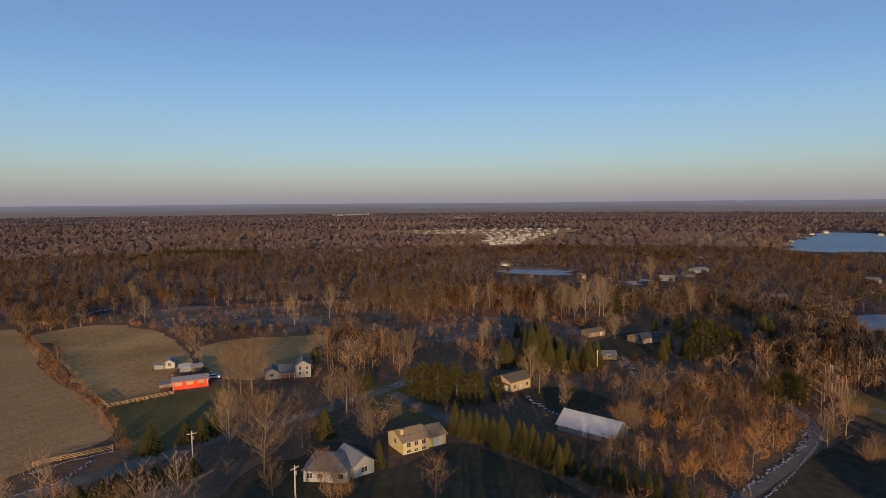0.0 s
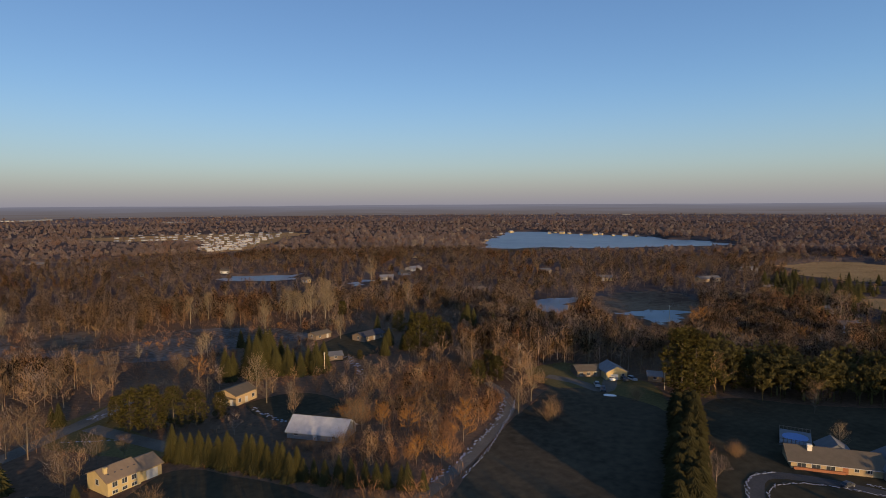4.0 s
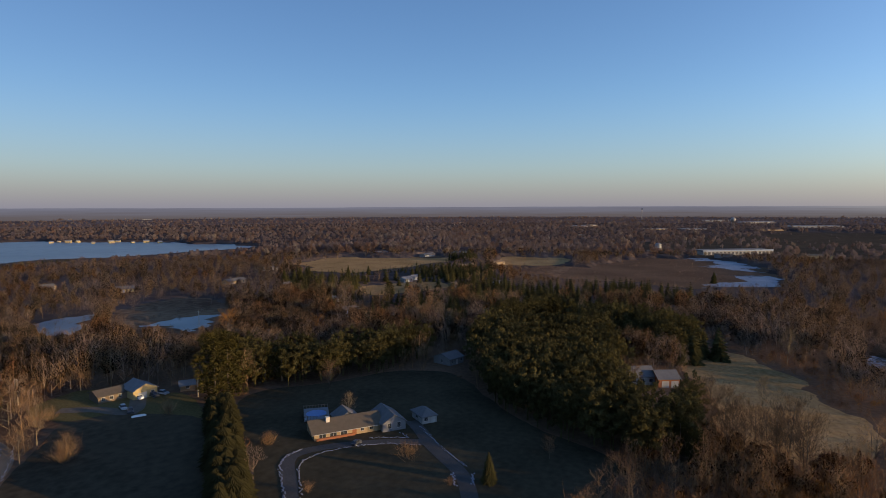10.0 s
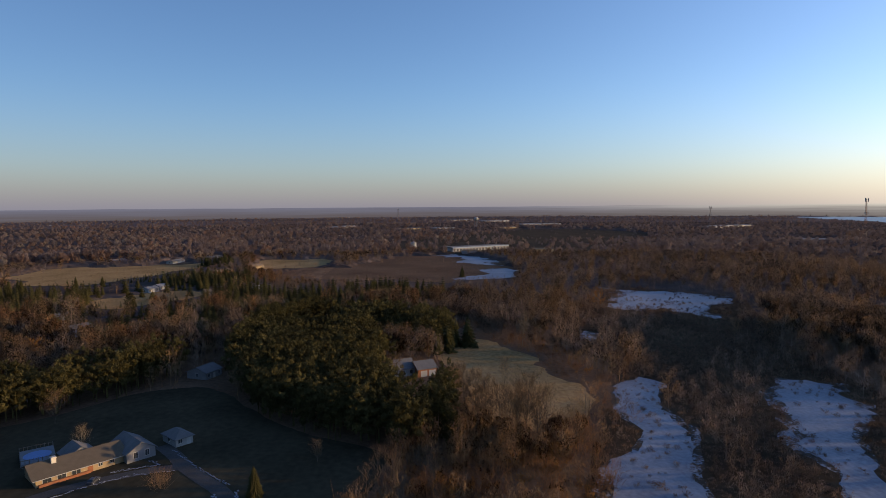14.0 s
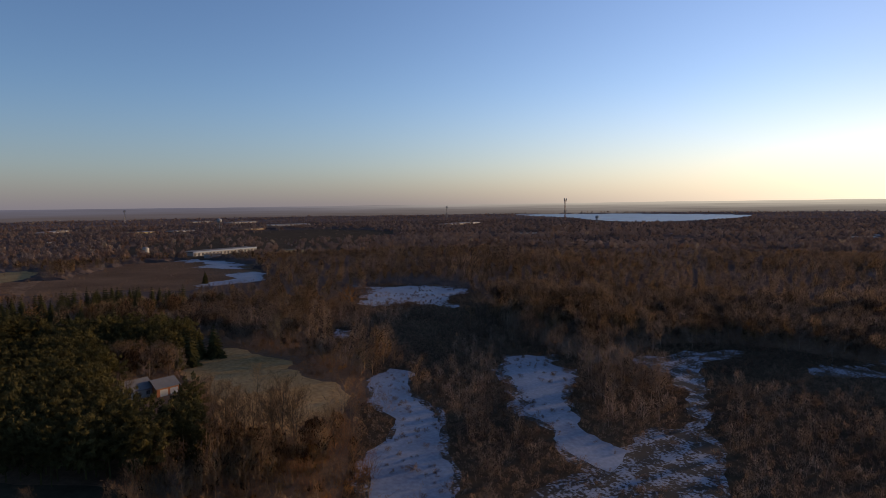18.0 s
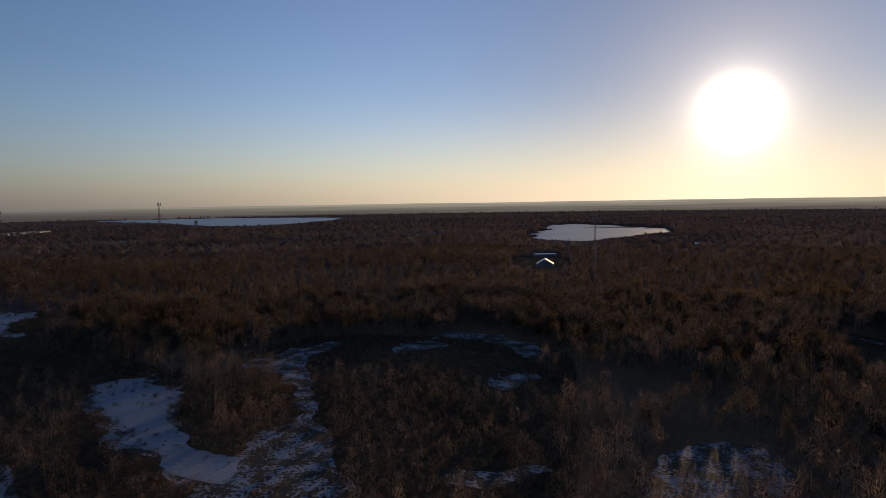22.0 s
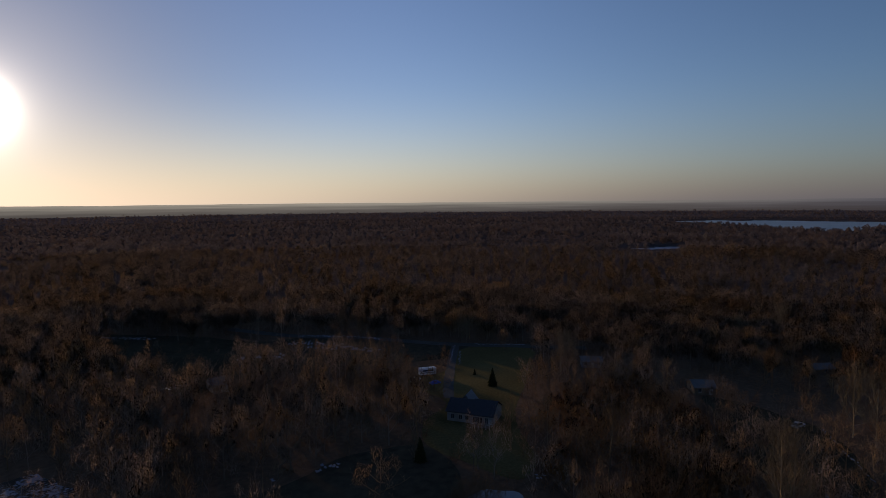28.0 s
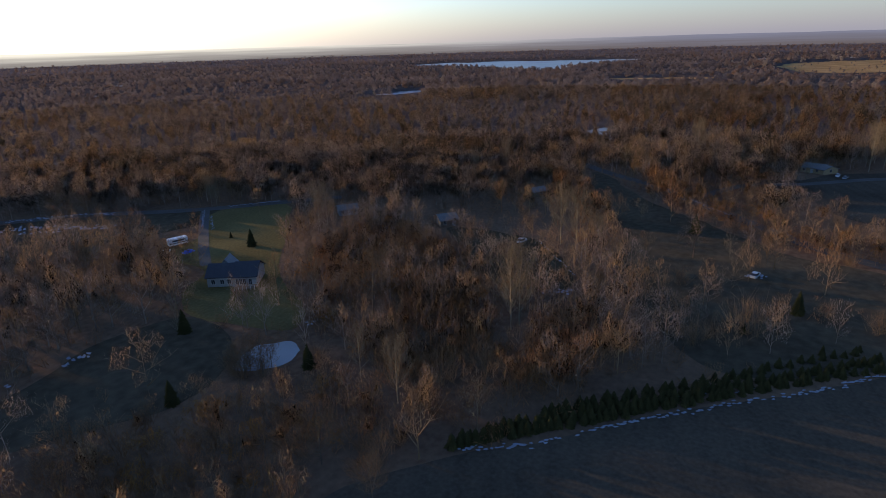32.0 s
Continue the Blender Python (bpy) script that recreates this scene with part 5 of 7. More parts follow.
PALE += [(-172, -203, 10.5), (-341, -29, 21.7), (-340, 47, 22.7), (-350, 54, 19.1), (-169, -145, 15.3), (-169, -141, 14.8), (-262, -123, 12.3), (-279, -113, 16.8), (-85, -66, 10.9), (-115, -103, 12.6), (-150, -43, 6.5), (-139, -4, 3.5), (-80, -54, 13.9), (-82, -117, 7.0), (225, -172, 10.2), (171, -146, 8.6), (266, -49, 15.1), (208, -32, 10.0), (155, 87, 7.8), (71, 317, 16.5), (54, 331, 12.4), (44, 418, 8.3)]
BARE = [(-79.5, -85.0, 6.5), (-77.0, -88.5, 5.0)]
BARE += [(-43, 137, 18.8), (-65, 197, 17.6), (-69, 197, 16.3), (-75, 203, 13.4), (-30, 178, 13.9), (-35, 181, 11.0), (-23, 167, 9.9), (-19, 151, 9.8), (-14, 167, 6.9), (-8, 169, 5.5), (-28, 129, 9.2), (-25, 129, 7.2), (-2, 123, 10.4), (-38, 126, 7.8), (-57, 166, 11.5), (-61, 162, 11.2), (-20, 232, 13.3), (-15, 240, 12.6), (-30, 232, 12.2), (-51, 240, 13.8), (49, 156, 10.1), (52, 158, 9.4), (39, 184, 7.2), (32, 195, 11.4), (8, 239, 9.2), (-156, 338, 12.9), (-218, 376, 12.7), (159, 139, 18.7), (161, 143, 16.0), (162, 147, 14.3)]
BARE += [(193, -16, 11.6), (176, -18, 14.3), (175, -21, 13.4), (172, -25, 12.4), (165, -29, 14.5), (162, -31, 17.6), (199, -13, 10.3), (218, 8, 9.7), (223, 12, 9.0), (147, 25, 5.7), (179, 108, 10.0), (99, 149, 9.3), (105, 140, 7.5), (158, -34, 14.6), (166, -27, 11.3), (170, -20, 11.6), (180, -15, 10.5), (-75, -88, 8.7), (-77, -85, 8.2), (-75, -91, 6.3), (-122, -227, 17.0), (-126, -218, 14.8), (-107, -87, 11.7), (-146, -85, 12.2), (-148, -93, 12.4), (-110, -80, 17.4), (-200, -189, 12.7), (-271, -177, 19.4), (-265, -27, 9.6), (-253, -9, 8.9)]
BARE += [(-248, -1, 8.7), (-93, -170, 10.1), (-78, -172, 11.1), (-60, -56, 9.4), (-57, -44, 9.0), (-305, -49, 9.7), (175, -17, 8.6), (173, -30, 8.9), (161, -34, 11.4), (149, -42, 8.4), (168, -30, 8.7)]
RUST = []
RUST += [(58, 156, 7.8), (62, 148, 8.2), (79, 146, 8.2), (55, 131, 4.7), (64, 129, 4.6), (110, 190, 7.5), (99, 218, 5.3), (14, 231, 8.9), (-22, 249, 7.2), (-95, 300, 4.9), (-214, 376, 9.0), (231, 195, 14.7), (57, 155, 6.9), (62, 149, 6.8), (62, 127, 6.2), (57, 131, 6.9), (251, 158, 10.9), (234, 174, 8.2), (211, 114, 6.6), (245, 98, 4.6), (-64, -56, 3.8), (347, -110, 14.6), (74, 138, 9.1), (48, 160, 6.8), (276, 134, 10.9)]
SHRUBS = [(-76.5, -91.0, 4.2), (-78.0, -89.8, 3.6), (-75.5, -93.0, 4.6), (-79.4, -87.6, 3.2), (-74.0, -89.0, 4.4)]
SHRUBS += [(32, 153, 3.4), (34, 151, 3.5), (36, 151, 3.9), (39, 150, 3.8), (42, 150, 3.9), (44, 150, 4.8), (30, 155, 3.1), (47, 151, 5.3), (-25, 125, 5.8), (-23, 126, 4.8), (-21, 127, 3.9), (-74, -87, 4.0), (-76, -84, 5.0), (-74, -90, 3.5), (-85, -77, 5.8), (105, 141, 6.9), (140, 142, 5.8), (119, 171, 7.0), (104, 140, 6.5), (124, 172, 5.2), (131, 98, 4.5), (131, 99, 3.7), (135, 59, 5.9), (-161, -14, 5.6), (-137, 2, 10.7), (-154, 19, 4.2), (-149, 29, 6.6), (-132, -4, 5.4), (-195, 27, 5.0), (-127, -8, 6.6)]
SHRUBS += [(-96, -43, 8.7), (-90, -50, 9.9), (-146, -34, 7.8), (348, -88, 8.1), (111, 73, 3.3), (125, 44, 2.7), (128, 188, 6.6), (123, 100, 3.1)]
for kits, where in ((K_SPRUCE, SPRUCES), (K_BROAD, BROAD), (K_YOUNG, YOUNG), (K_CEDAR, CEDARS), (K_PINE, PINES), (K_PALE, PALE), (K_BARE, BARE), (K_RUST, RUST), (K_SHRUB, SHRUBS)):
    plant(kits, where, RNG)


# ---------------------------------------------------------------- buildings
m, length = plot((-93.7, 200.6), (-83.3, 205.4))
red_barn = thing("red_barn", "bright red wooden barn with a pale metal roof", "barn", m)
wing(red_barn, 0, 0, length, 5.5, 2.9, 0.9, "x", C["red_paint"], C["pale_roof"])
for i in range(3):
    part("stall_door", boxes((0.8 + i * length / 3.2, -0.06, 0.3, 0.8 + i * length / 3.2 + 2.2, 0.03, 1.3), bevel=0.02), C["red_paint"], red_barn, "red stall half door")
    part("stall_opening", boxes((0.8 + i * length / 3.2, -0.035, 1.4, 0.8 + i * length / 3.2 + 2.2, 0.02, 2.5)), C["tan_siding"], red_barn, "tan boarded stall opening")
for q in (0.1, length - 0.1):
    part("corner_board", boxes((q - 0.12, -0.08, 0, q + 0.12, 0.02, 2.85)), C["trim_white"], red_barn, "white corner board")
part("lean_to", boxes((-4.2, 0.5, 2.1, -0.2, 5.2, 2.3)), C["pale_roof"], red_barn, "low pale metal lean-to roof")
for q in (0.7, 5.0):
    part("post", boxes((-4.1, q - 0.1, 0, -3.9, q + 0.1, 2.1)), C["old_wood"], red_barn)
part("back_wall", boxes((-4.1, 4.9, 0, -0.1, 5.05, 2.1)), C["old_wood"], red_barn)

simple_house("small pale green gabled shed in the pasture", (-109.4, 228.0), (-105.8, 228.9), 4, 2.24, 1.12, C["white_siding"], C["pale_roof"], axis='y', wins=1, side_wins=0, name='shed', category='shed')
simple_house("low grey run-in shed", (-112.9, 227.1), (-109.3, 227.2), 3.5, 1.72, 0.48, C["grey_siding"], C["grey_roof"], wins=0, side_wins=0, name='shed', category='shed')
simple_house("small snow-dusted shed behind the red barn", (-101.0, 222.7), (-97.3, 224.3), 4, 1.89, 0.8, C["grey_siding"], C["snow_roof"], wins=0, side_wins=0, name='shed', category='shed')
simple_house("low grey shed behind the red barn", (-96.6, 223.6), (-93.6, 226.0), 4, 1.72, 0.72, C["old_wood"], C["pale_roof"], wins=0, side_wins=0, name='shed', category='shed')
m, length = plot((-65.2, 211.7), (-49.3, 215.9))
farmhouse = thing("farmhouse", "grey-white two-storey farmhouse with stepped gables", "house", m)
wing(farmhouse, length - 5.5, 0, 5.5, 7, 4.5, 1.7, "y", C["grey_siding"], C["grey_roof"])
wing(farmhouse, 5, 1.5, length - 10.6, 6.5, 2.5, 1.5, "x", C["grey_siding"], C["grey_roof"])
wing(farmhouse, 0, 0.5, 5, 6, 2.4, 1.6, "y", C["grey_siding"], C["grey_roof"])
for q in (length - 4.0, length - 1.5):
    window(farmhouse, q, 1.0, 0.9, 1.3)
    window(farmhouse, q, 2.9, 0.9, 1.3)
window(farmhouse, 2.5, 1.0, 1.3, 1.2, 0.5)
part("porch_roof", boxes((5, -0.8, 2.3, length - 5.6, 1.4, 2.45)), C["grey_roof"], farmhouse)
part("porch_wall", boxes((5.2, 1.3, 0, length - 5.8, 1.46, 1.2)), C["brick_wall"], farmhouse, "red painted porch wall")
for i in range(4):
    part("porch_post", boxes((5.3 + i * (length - 11.4) / 3, -0.7, 0, 5.45 + i * (length - 11.4) / 3, -0.55, 2.3)), C["trim_white"], farmhouse)
chimney(farmhouse, length - 6.3, 5, 3.0, 6.2, 0.8, C["dark_roof"])

m, length = plot((-32.6, 132.4), (-22.3, 131.4))
grey_house = thing("grey_house", "pale grey house with a cross-gabled shingle roof", "house", m)
wing(grey_house, 0, 0, length, 10, 2.9, 2.3, "x", C["white_siding"], C["grey_roof"], hip=True)
for p in wing(grey_house, 0, 0, 5.6, 9, 2.9, 1.9, "y", C["white_siding"], C["pale_roof"]):
    p.matrix_basis = pose(length + 0.9, 2.3, 0, 0, 0, 44)
for i in range(4):
    window(grey_house, 1.5 + i * (length - 3) / 3, 0.95, 1.2, 1.2)
window(grey_house, 0, 0, 1.6, 1.2).matrix_basis = pose(length + 0.9, 2.3, 0, 0, 0, 44) @ pose(2.8, 0, 0.95)
door(grey_house, length * 0.62, 1.0, 2.05, C["trim_white"])
for i in range(5):
    part("roof_vent", boxes((1.2 + i * 1.9, 2.6, 3.75, 1.6 + i * 1.9, 3.0, 4.15)), C["dark_roof"], grey_house)

m, length = plot((-10.5, 146.4), (0.5, 153.3))
yellow_house = thing("yellow_house", "cream yellow raised ranch house in low sun", "house", m)
wing(yellow_house, 0, 0, length * 0.58, 8.5, 3.3, 1.8, "x", C["cream_siding"], C["brown_roof"])
wing(yellow_house, length * 0.58 + 0.2, 0.6, length * 0.42, 8, 2.7, 1.6, "x", C["cream_siding"], C["brown_roof"])
for i in range(3):
    window(yellow_house, 1.6 + i * length * 0.17, 1.8, 1.1, 1.1)
    window(yellow_house, 1.6 + i * length * 0.17, 0.3, 1.1, 0.7)
window(yellow_house, 4.2, 1.8, 1.2, 1.2, 0.0, "left")
part("garage_door", boxes((length * 0.72, 0.5, 0, length * 0.72 + 2.8, 0.62, 2.2)), C["trim_white"], yellow_house)
chimney(yellow_house, 0.9, 2.5, 3.2, 5.8, 0.7, C["cream_siding"])
for i in range(5):
    part("roof_vent", boxes((1.0 + i * 1.5, 1.6, 4.0, 1.35 + i * 1.5, 1.95, 4.35)), C["dark_roof"], yellow_house)

simple_house("brown timber house with a tan shingle roof beside tall spruces", (22.7, 195.9), (29.8, 201.7), 8.5, 3.35, 1.44, C["tan_siding"], C["tan_roof"], wins=3, side_wins=2, storey=1)
simple_house("low brown annex with a tan roof", (18.5, 199.6), (22.4, 196.5), 6, 2.24, 1.12, C["tan_siding"], C["tan_roof"], wins=2, side_wins=1, name='annex', category='house')
simple_house("long low barn with a frosted white metal roof", (31.8, 162.5), (44.6, 151.6), 9.0, 1.9, 3.0, C["grey_siding"], C["snow_roof"], wins=3, side_wins=0, name='white_barn', category='barn')
simple_house("brown house with a dark roof behind the pines", (87.9, 261.7), (100.1, 267.4), 8, 2.41, 1.52, C["old_wood"], C["dark_roof"], wins=3)
simple_house("weathered wooden outbuilding with a sagging roof", (68.9, 276.2), (77.4, 280.4), 6, 2.24, 1.12, C["old_wood"], C["tan_roof"], wins=2, name='outbuilding', category='shed')
simple_house("low grey-roofed wooden shed in the shaded yard", (64.1, 236.6), (69.9, 236.2), 6, 1.89, 1.12, C["old_wood"], C["grey_roof"], wins=1, name='shed', category='shed')
simple_house("distant house among bare trees", (174.1, 473.8), (184.3, 469.5), 8, 2.75, 1.6, C["grey_siding"], C["pale_roof"], wins=3, group='distant houses')
simple_house("distant house among bare trees", (202.5, 496.5), (211.8, 495.7), 8, 2.75, 1.6, C["white_siding"], C["tan_roof"], wins=3, group='distant houses')
simple_house("distant house among bare trees", (224.1, 522.5), (238.5, 529.8), 8, 2.75, 1.6, C["white_siding"], C["pale_roof"], wins=3, group='distant houses')
simple_house("distant house among bare trees", (278.4, 628.7), (295.6, 639.4), 8, 2.75, 1.6, C["cream_siding"], C["tan_roof"], wins=3, group='distant houses')
simple_house("distant house among bare trees", (324.4, 449.5), (334.1, 448.5), 8, 2.75, 1.6, C["tan_siding"], C["grey_roof"], wins=3, group='distant houses')
simple_house("distant house among bare trees", (200.4, 368.6), (218.6, 371.2), 8, 2.75, 1.6, C["cream_siding"], C["brown_roof"], wins=3, group='distant houses')
simple_house("distant house among bare trees", (58.0, 591.5), (66.2, 590.9), 8, 2.75, 1.6, C["white_siding"], C["tan_roof"], wins=3, group='distant houses')
simple_house("distant house among bare trees", (112.0, 489.1), (118.3, 488.6), 8, 2.75, 1.6, C["cream_siding"], C["tan_roof"], wins=3, group='distant houses')
simple_house("distant house among bare trees", (-117.4, 762.7), (-101.6, 761.3), 8, 2.75, 1.6, C["tan_siding"], C["grey_roof"], wins=3, group='distant houses')
simple_house("distant house among bare trees", (-27.5, 603.0), (-23.6, 602.8), 8, 2.75, 1.6, C["cream_siding"], C["tan_roof"], wins=3, group='distant houses')
simple_house("distant house among bare trees", (-10.7, 601.8), (-6.8, 601.5), 8, 2.75, 1.6, C["cream_siding"], C["tan_roof"], wins=3, group='distant houses')
m, length = plot((146.4, 163.2), (153.8, 160.5))
white_house = thing("white_house", "white house with a sunlit gable front", "house", m)
# white walls: sun's yellow put into the gable's cream, shade into the brown wing
wing(white_house, 0, 0, length, 9, 3.0, 2.0, "y", C["cream_siding"], C["pale_roof"])
wing(white_house, -9.0, 5, 8.9, 8, 2.3, 1.3, "x", C["old_wood"], C["tan_roof"])
part("garage_door", boxes((length * 0.2, -0.06, 0, length * 0.2 + 2.8, 0.03, 2.2)), C["trim_white"], white_house)
window(white_house, length * 0.8, 1.0, 1.0, 1.2)
for i in range(3):
    window(white_house, -7.5 + i * 2.6, 0.8, 1.0, 1.1, 5.0)

simple_house("small dark garage beside the white house", (159.1, 155.7), (162.6, 152.4), 5, 2.06, 1.12, C["old_wood"], C["pale_roof"], wins=1, side_wins=0, name='garage', category='garage')
m, length = plot((136.0, 86.9), (149.5, 73.6))
ranch_house = thing("ranch_house", "long low ranch house with tan shingle roof and cross gable", "house", m)
wing(ranch_house, 0, 0.9, length, 9.0, 2.35, 1.9, "x", C["tan_siding"], C["tan_roof"], over=0.95)
wing(ranch_house, length + 0.05, -1.2, 7.0, 11, 2.5, 2.1, "y", C["grey_siding"], C["grey_roof"])
wing(ranch_house, length * 0.42, 6.5, 6.5, 6.0, 2.9, 2.0, "y", C["grey_siding"], C["grey_roof"])
for q in (2.2, 5.0):
    window(ranch_house, length + q, 0.9, 1.0, 1.5, -1.2)
for q in (0.72, 0.86):
    window(ranch_house, length * q, 0.9, 0.9, 1.3, 0.9)
for q in (0.12, 0.28, 0.44):
    window(ranch_house, length * q, 0.6, 1.8, 1.3, 0.9)
part("planter", boxes((0.5, 0.35, 0, length * 0.6, 0.82, 0.7), bevel=0.04), C["brick_wall"], ranch_house, "low brick planter along the front")
door(ranch_house, length * 0.6, 1.0, 2.05, C["brick_wall"], 0.9)
chimney(ranch_house, length * 0.24, 4.2, 3.4, 5.2, 1.0)
part("gutter", boxes((-0.8, -0.2, 2.0, length + 0.0, -0.08, 2.12)), C["trim_white"], ranch_house)

m, length = plot((147.5, 97.9), (151.7, 91.7))
pool_deck = thing("pool_deck", "fenced timber deck with a covered blue pool", "swimming pool", m)
part("deck", boxes((0, 0, 0, length, 10.5, 0.9), bevel=0.03), C["grey_siding"], pool_deck)
bm = bmesh.new()
tube_bm(bm, (length / 2, 5.2, 0.9), (length / 2, 5.2, 0.98), 3.1, 3.1, 32)
part("pool_cover", bm, C["pool_blue"], pool_deck, "pale blue pool cover")
for i in range(9):
    for q in (0.1, 10.3):
        part("fence_post", boxes((i * (length - 0.15) / 8, q, 0.9, i * (length - 0.15) / 8 + 0.12, q + 0.12, 2.0)), C["old_wood"], pool_deck)
for q in (0.12, 10.35):
    part("rail", boxes((0, q, 1.75, length, q + 0.08, 1.87)), C["old_wood"], pool_deck)
for q in (0.02, length - 0.12):
    part("side_rail", boxes((q, 0, 1.75, q + 0.08, 10.4, 1.87)), C["old_wood"], pool_deck)

simple_house("square grey garage with a hipped roof", (158.3, 64.4), (161.8, 61.2), 7.5, 2.24, 1.6, C["white_siding"], C["grey_roof"], hip=True, wins=2, side_wins=1, name='garage', category='garage')
simple_house("shaded blue-grey house between the pines", (221.7, 78.0), (229.5, 74.9), 9, 2.58, 1.76, C["grey_siding"], C["grey_roof"], wins=3)
simple_house("blue two-storey house among bare trees", (298.5, 170.9), (309.2, 165.0), 8, 4.3, 1.6, C["blue_siding"], C["grey_roof"], wins=3, storey=2)
simple_house("distant house among winter trees", (332.1, 386.2), (342.5, 376.5), 8, 2.75, 1.6, C["cream_siding"], C["grey_roof"], wins=3, group='distant houses')
simple_house("distant house among winter trees", (319.4, 447.7), (326.2, 441.4), 8, 2.75, 1.6, C["white_siding"], C["grey_roof"], wins=3, group='distant houses')
simple_house("distant house among winter trees", (398.2, 334.7), (418.1, 332.3), 8, 2.75, 1.6, C["tan_siding"], C["grey_roof"], wins=3, group='distant houses')
simple_house("distant house among winter trees", (459.2, 202.7), (467.9, 198.5), 8, 2.75, 1.6, C["white_siding"], C["pale_roof"], wins=3, group='distant houses')
simple_house("distant house among winter trees", (475.0, 200.7), (482.8, 197.6), 8, 2.75, 1.6, C["white_siding"], C["pale_roof"], wins=3, group='distant houses')
simple_house("distant house among winter trees", (700.1, 279.9), (724.7, 275.5), 8, 2.75, 1.6, C["white_siding"], C["grey_roof"], wins=3, group='distant houses')
simple_house("distant house among winter trees", (746.0, 254.6), (766.7, 244.5), 8, 2.75, 1.6, C["white_siding"], C["grey_roof"], wins=3, group='distant houses')
simple_house("distant house among winter trees", (576.8, 189.0), (597.7, 180.3), 8, 2.75, 1.6, C["brick_wall"], C["brown_roof"], wins=3, group='distant houses')
simple_house("distant house among winter trees", (628.5, 168.4), (642.4, 161.0), 8, 2.75, 1.6, C["tan_siding"], C["brown_roof"], wins=3, group='distant houses')
simple_house("distant house among winter trees", (454.9, 120.1), (461.4, 116.9), 8, 2.75, 1.6, C["white_siding"], C["pale_roof"], wins=3, group='distant houses')
simple_house("distant house among winter trees", (397.0, 276.7), (403.9, 274.6), 8, 2.75, 1.6, C["white_siding"], C["pale_roof"], wins=3, group='distant houses')
simple_house("distant house among winter trees", (716.7, 358.3), (737.4, 349.9), 8, 2.75, 1.6, C["white_siding"], C["grey_roof"], wins=3, group='distant houses')
simple_house("distant house among winter trees", (495.0, 368.8), (507.5, 364.2), 8, 2.75, 1.6, C["white_siding"], C["grey_roof"], wins=3, group='distant houses')
simple_house("distant house among winter trees", (440.3, 153.0), (443.9, 149.3), 8, 2.75, 1.6, C["tan_siding"], C["brown_roof"], wins=3, group='distant houses')
simple_house("distant house among winter trees", (346.1, 205.2), (350.3, 199.6), 8, 2.75, 1.6, C["grey_siding"], C["grey_roof"], wins=3, group='distant houses')
simple_house("distant house among winter trees", (361.7, -4.2), (363.6, -13.0), 8, 2.75, 1.6, C["white_siding"], C["tan_roof"], wins=3, group='distant houses')
m, length = plot((215.9, 7.7), (222.0, -7.9))
KEEP += [(206, 0, 12), (194, 0, 10), (182, 0, 7)]
brick_house = thing("brick_house", "red brick house with white garage doors and pale roof", "house", m)
wing(brick_house, 0, 3.5, length * 0.55, 9, 3.0, 2.6, "x", C["white_siding"], C["grey_roof"])
wing(brick_house, length * 0.55 + 0.05, 0, length * 0.45, 9, 3.0, 2.0, "x", C["brick_wall"], C["grey_roof"])
for i in range(2):
    part("garage_door", boxes((length * 0.62 + i * 3.4, -0.06, 0, length * 0.62 + i * 3.4 + 2.6, 0.03, 2.3)), C["trim_white"], brick_house, "white panelled garage door")
for i in range(3):
    window(brick_house, 1.8 + i * 3.0, 0.9, 1.2, 1.3, 3.5)

m, length = plot((838.2, -54.7), (887.5, -142.6))
warehouse = thing("warehouse", "long low pale works building with a blue roof band", "warehouse", m)
part("wall", boxes((0, 0, 0, length, 26, 4.6)), C["white_siding"], warehouse)
part("roof_band", boxes((-0.5, -0.4, 4.6, length + 0.5, 0.0, 6.2)), C["blue_siding"], warehouse)
part("roof", boxes((-0.5, 0.02, 4.6, length + 0.5, 26.4, 6.1)), C["grey_roof"], warehouse)
for i in range(18):
    part("bay_door", boxes((length * (i + 0.2) / 18, -0.15, 0.4, length * (i + 0.75) / 18, 0.05, 3.8)), C["car_dark"], warehouse)

simple_house("distant flat works building", (798.9, -64.6), (798.0, -84.3), 20, 4.3, 0.48, C["grey_siding"], C["tan_roof"], wins=0, side_wins=0, name='works_building', category='building', group='works buildings')
simple_house("distant flat works building", (812.8, -167.9), (811.5, -193.0), 22, 4.3, 0.48, C["cream_siding"], C["tan_roof"], wins=0, side_wins=0, name='works_building', category='building', group='works buildings')
simple_house("distant flat works building", (852.0, 15.1), (851.1, -2.2), 15, 2.84, 0.48, C["cream_siding"], C["tan_roof"], wins=0, side_wins=0, name='works_building', category='building', group='works buildings')
simple_house("distant flat works building", (881.6, -42.9), (892.3, -54.9), 10, 2.41, 0.48, C["white_siding"], C["pale_roof"], wins=0, side_wins=0, name='works_building', category='building', group='works buildings')
simple_house("distant flat works building", (1555.0, -800.7), (1663.6, -919.8), 40, 4.73, 0.48, C["grey_siding"], C["pale_roof"], wins=0, side_wins=0, name='works_building', category='building', group='works buildings')
simple_house("distant flat works building", (1842.6, 233.7), (1990.3, 187.6), 40, 3.78, 0.48, C["white_siding"], C["pale_roof"], wins=0, side_wins=0, name='works_building', category='building', group='works buildings')
simple_house("distant flat works building", (1956.3, -363.8), (1995.8, -499.1), 60, 4.73, 0.48, C["white_siding"], C["pale_roof"], wins=0, side_wins=0, name='works_building', category='building', group='works buildings')
simple_house("distant flat works building", (2583.1, -161.3), (2660.7, -263.6), 60, 5.68, 0.48, C["grey_siding"], C["pale_roof"], wins=0, side_wins=0, name='works_building', category='building', group='works buildings')
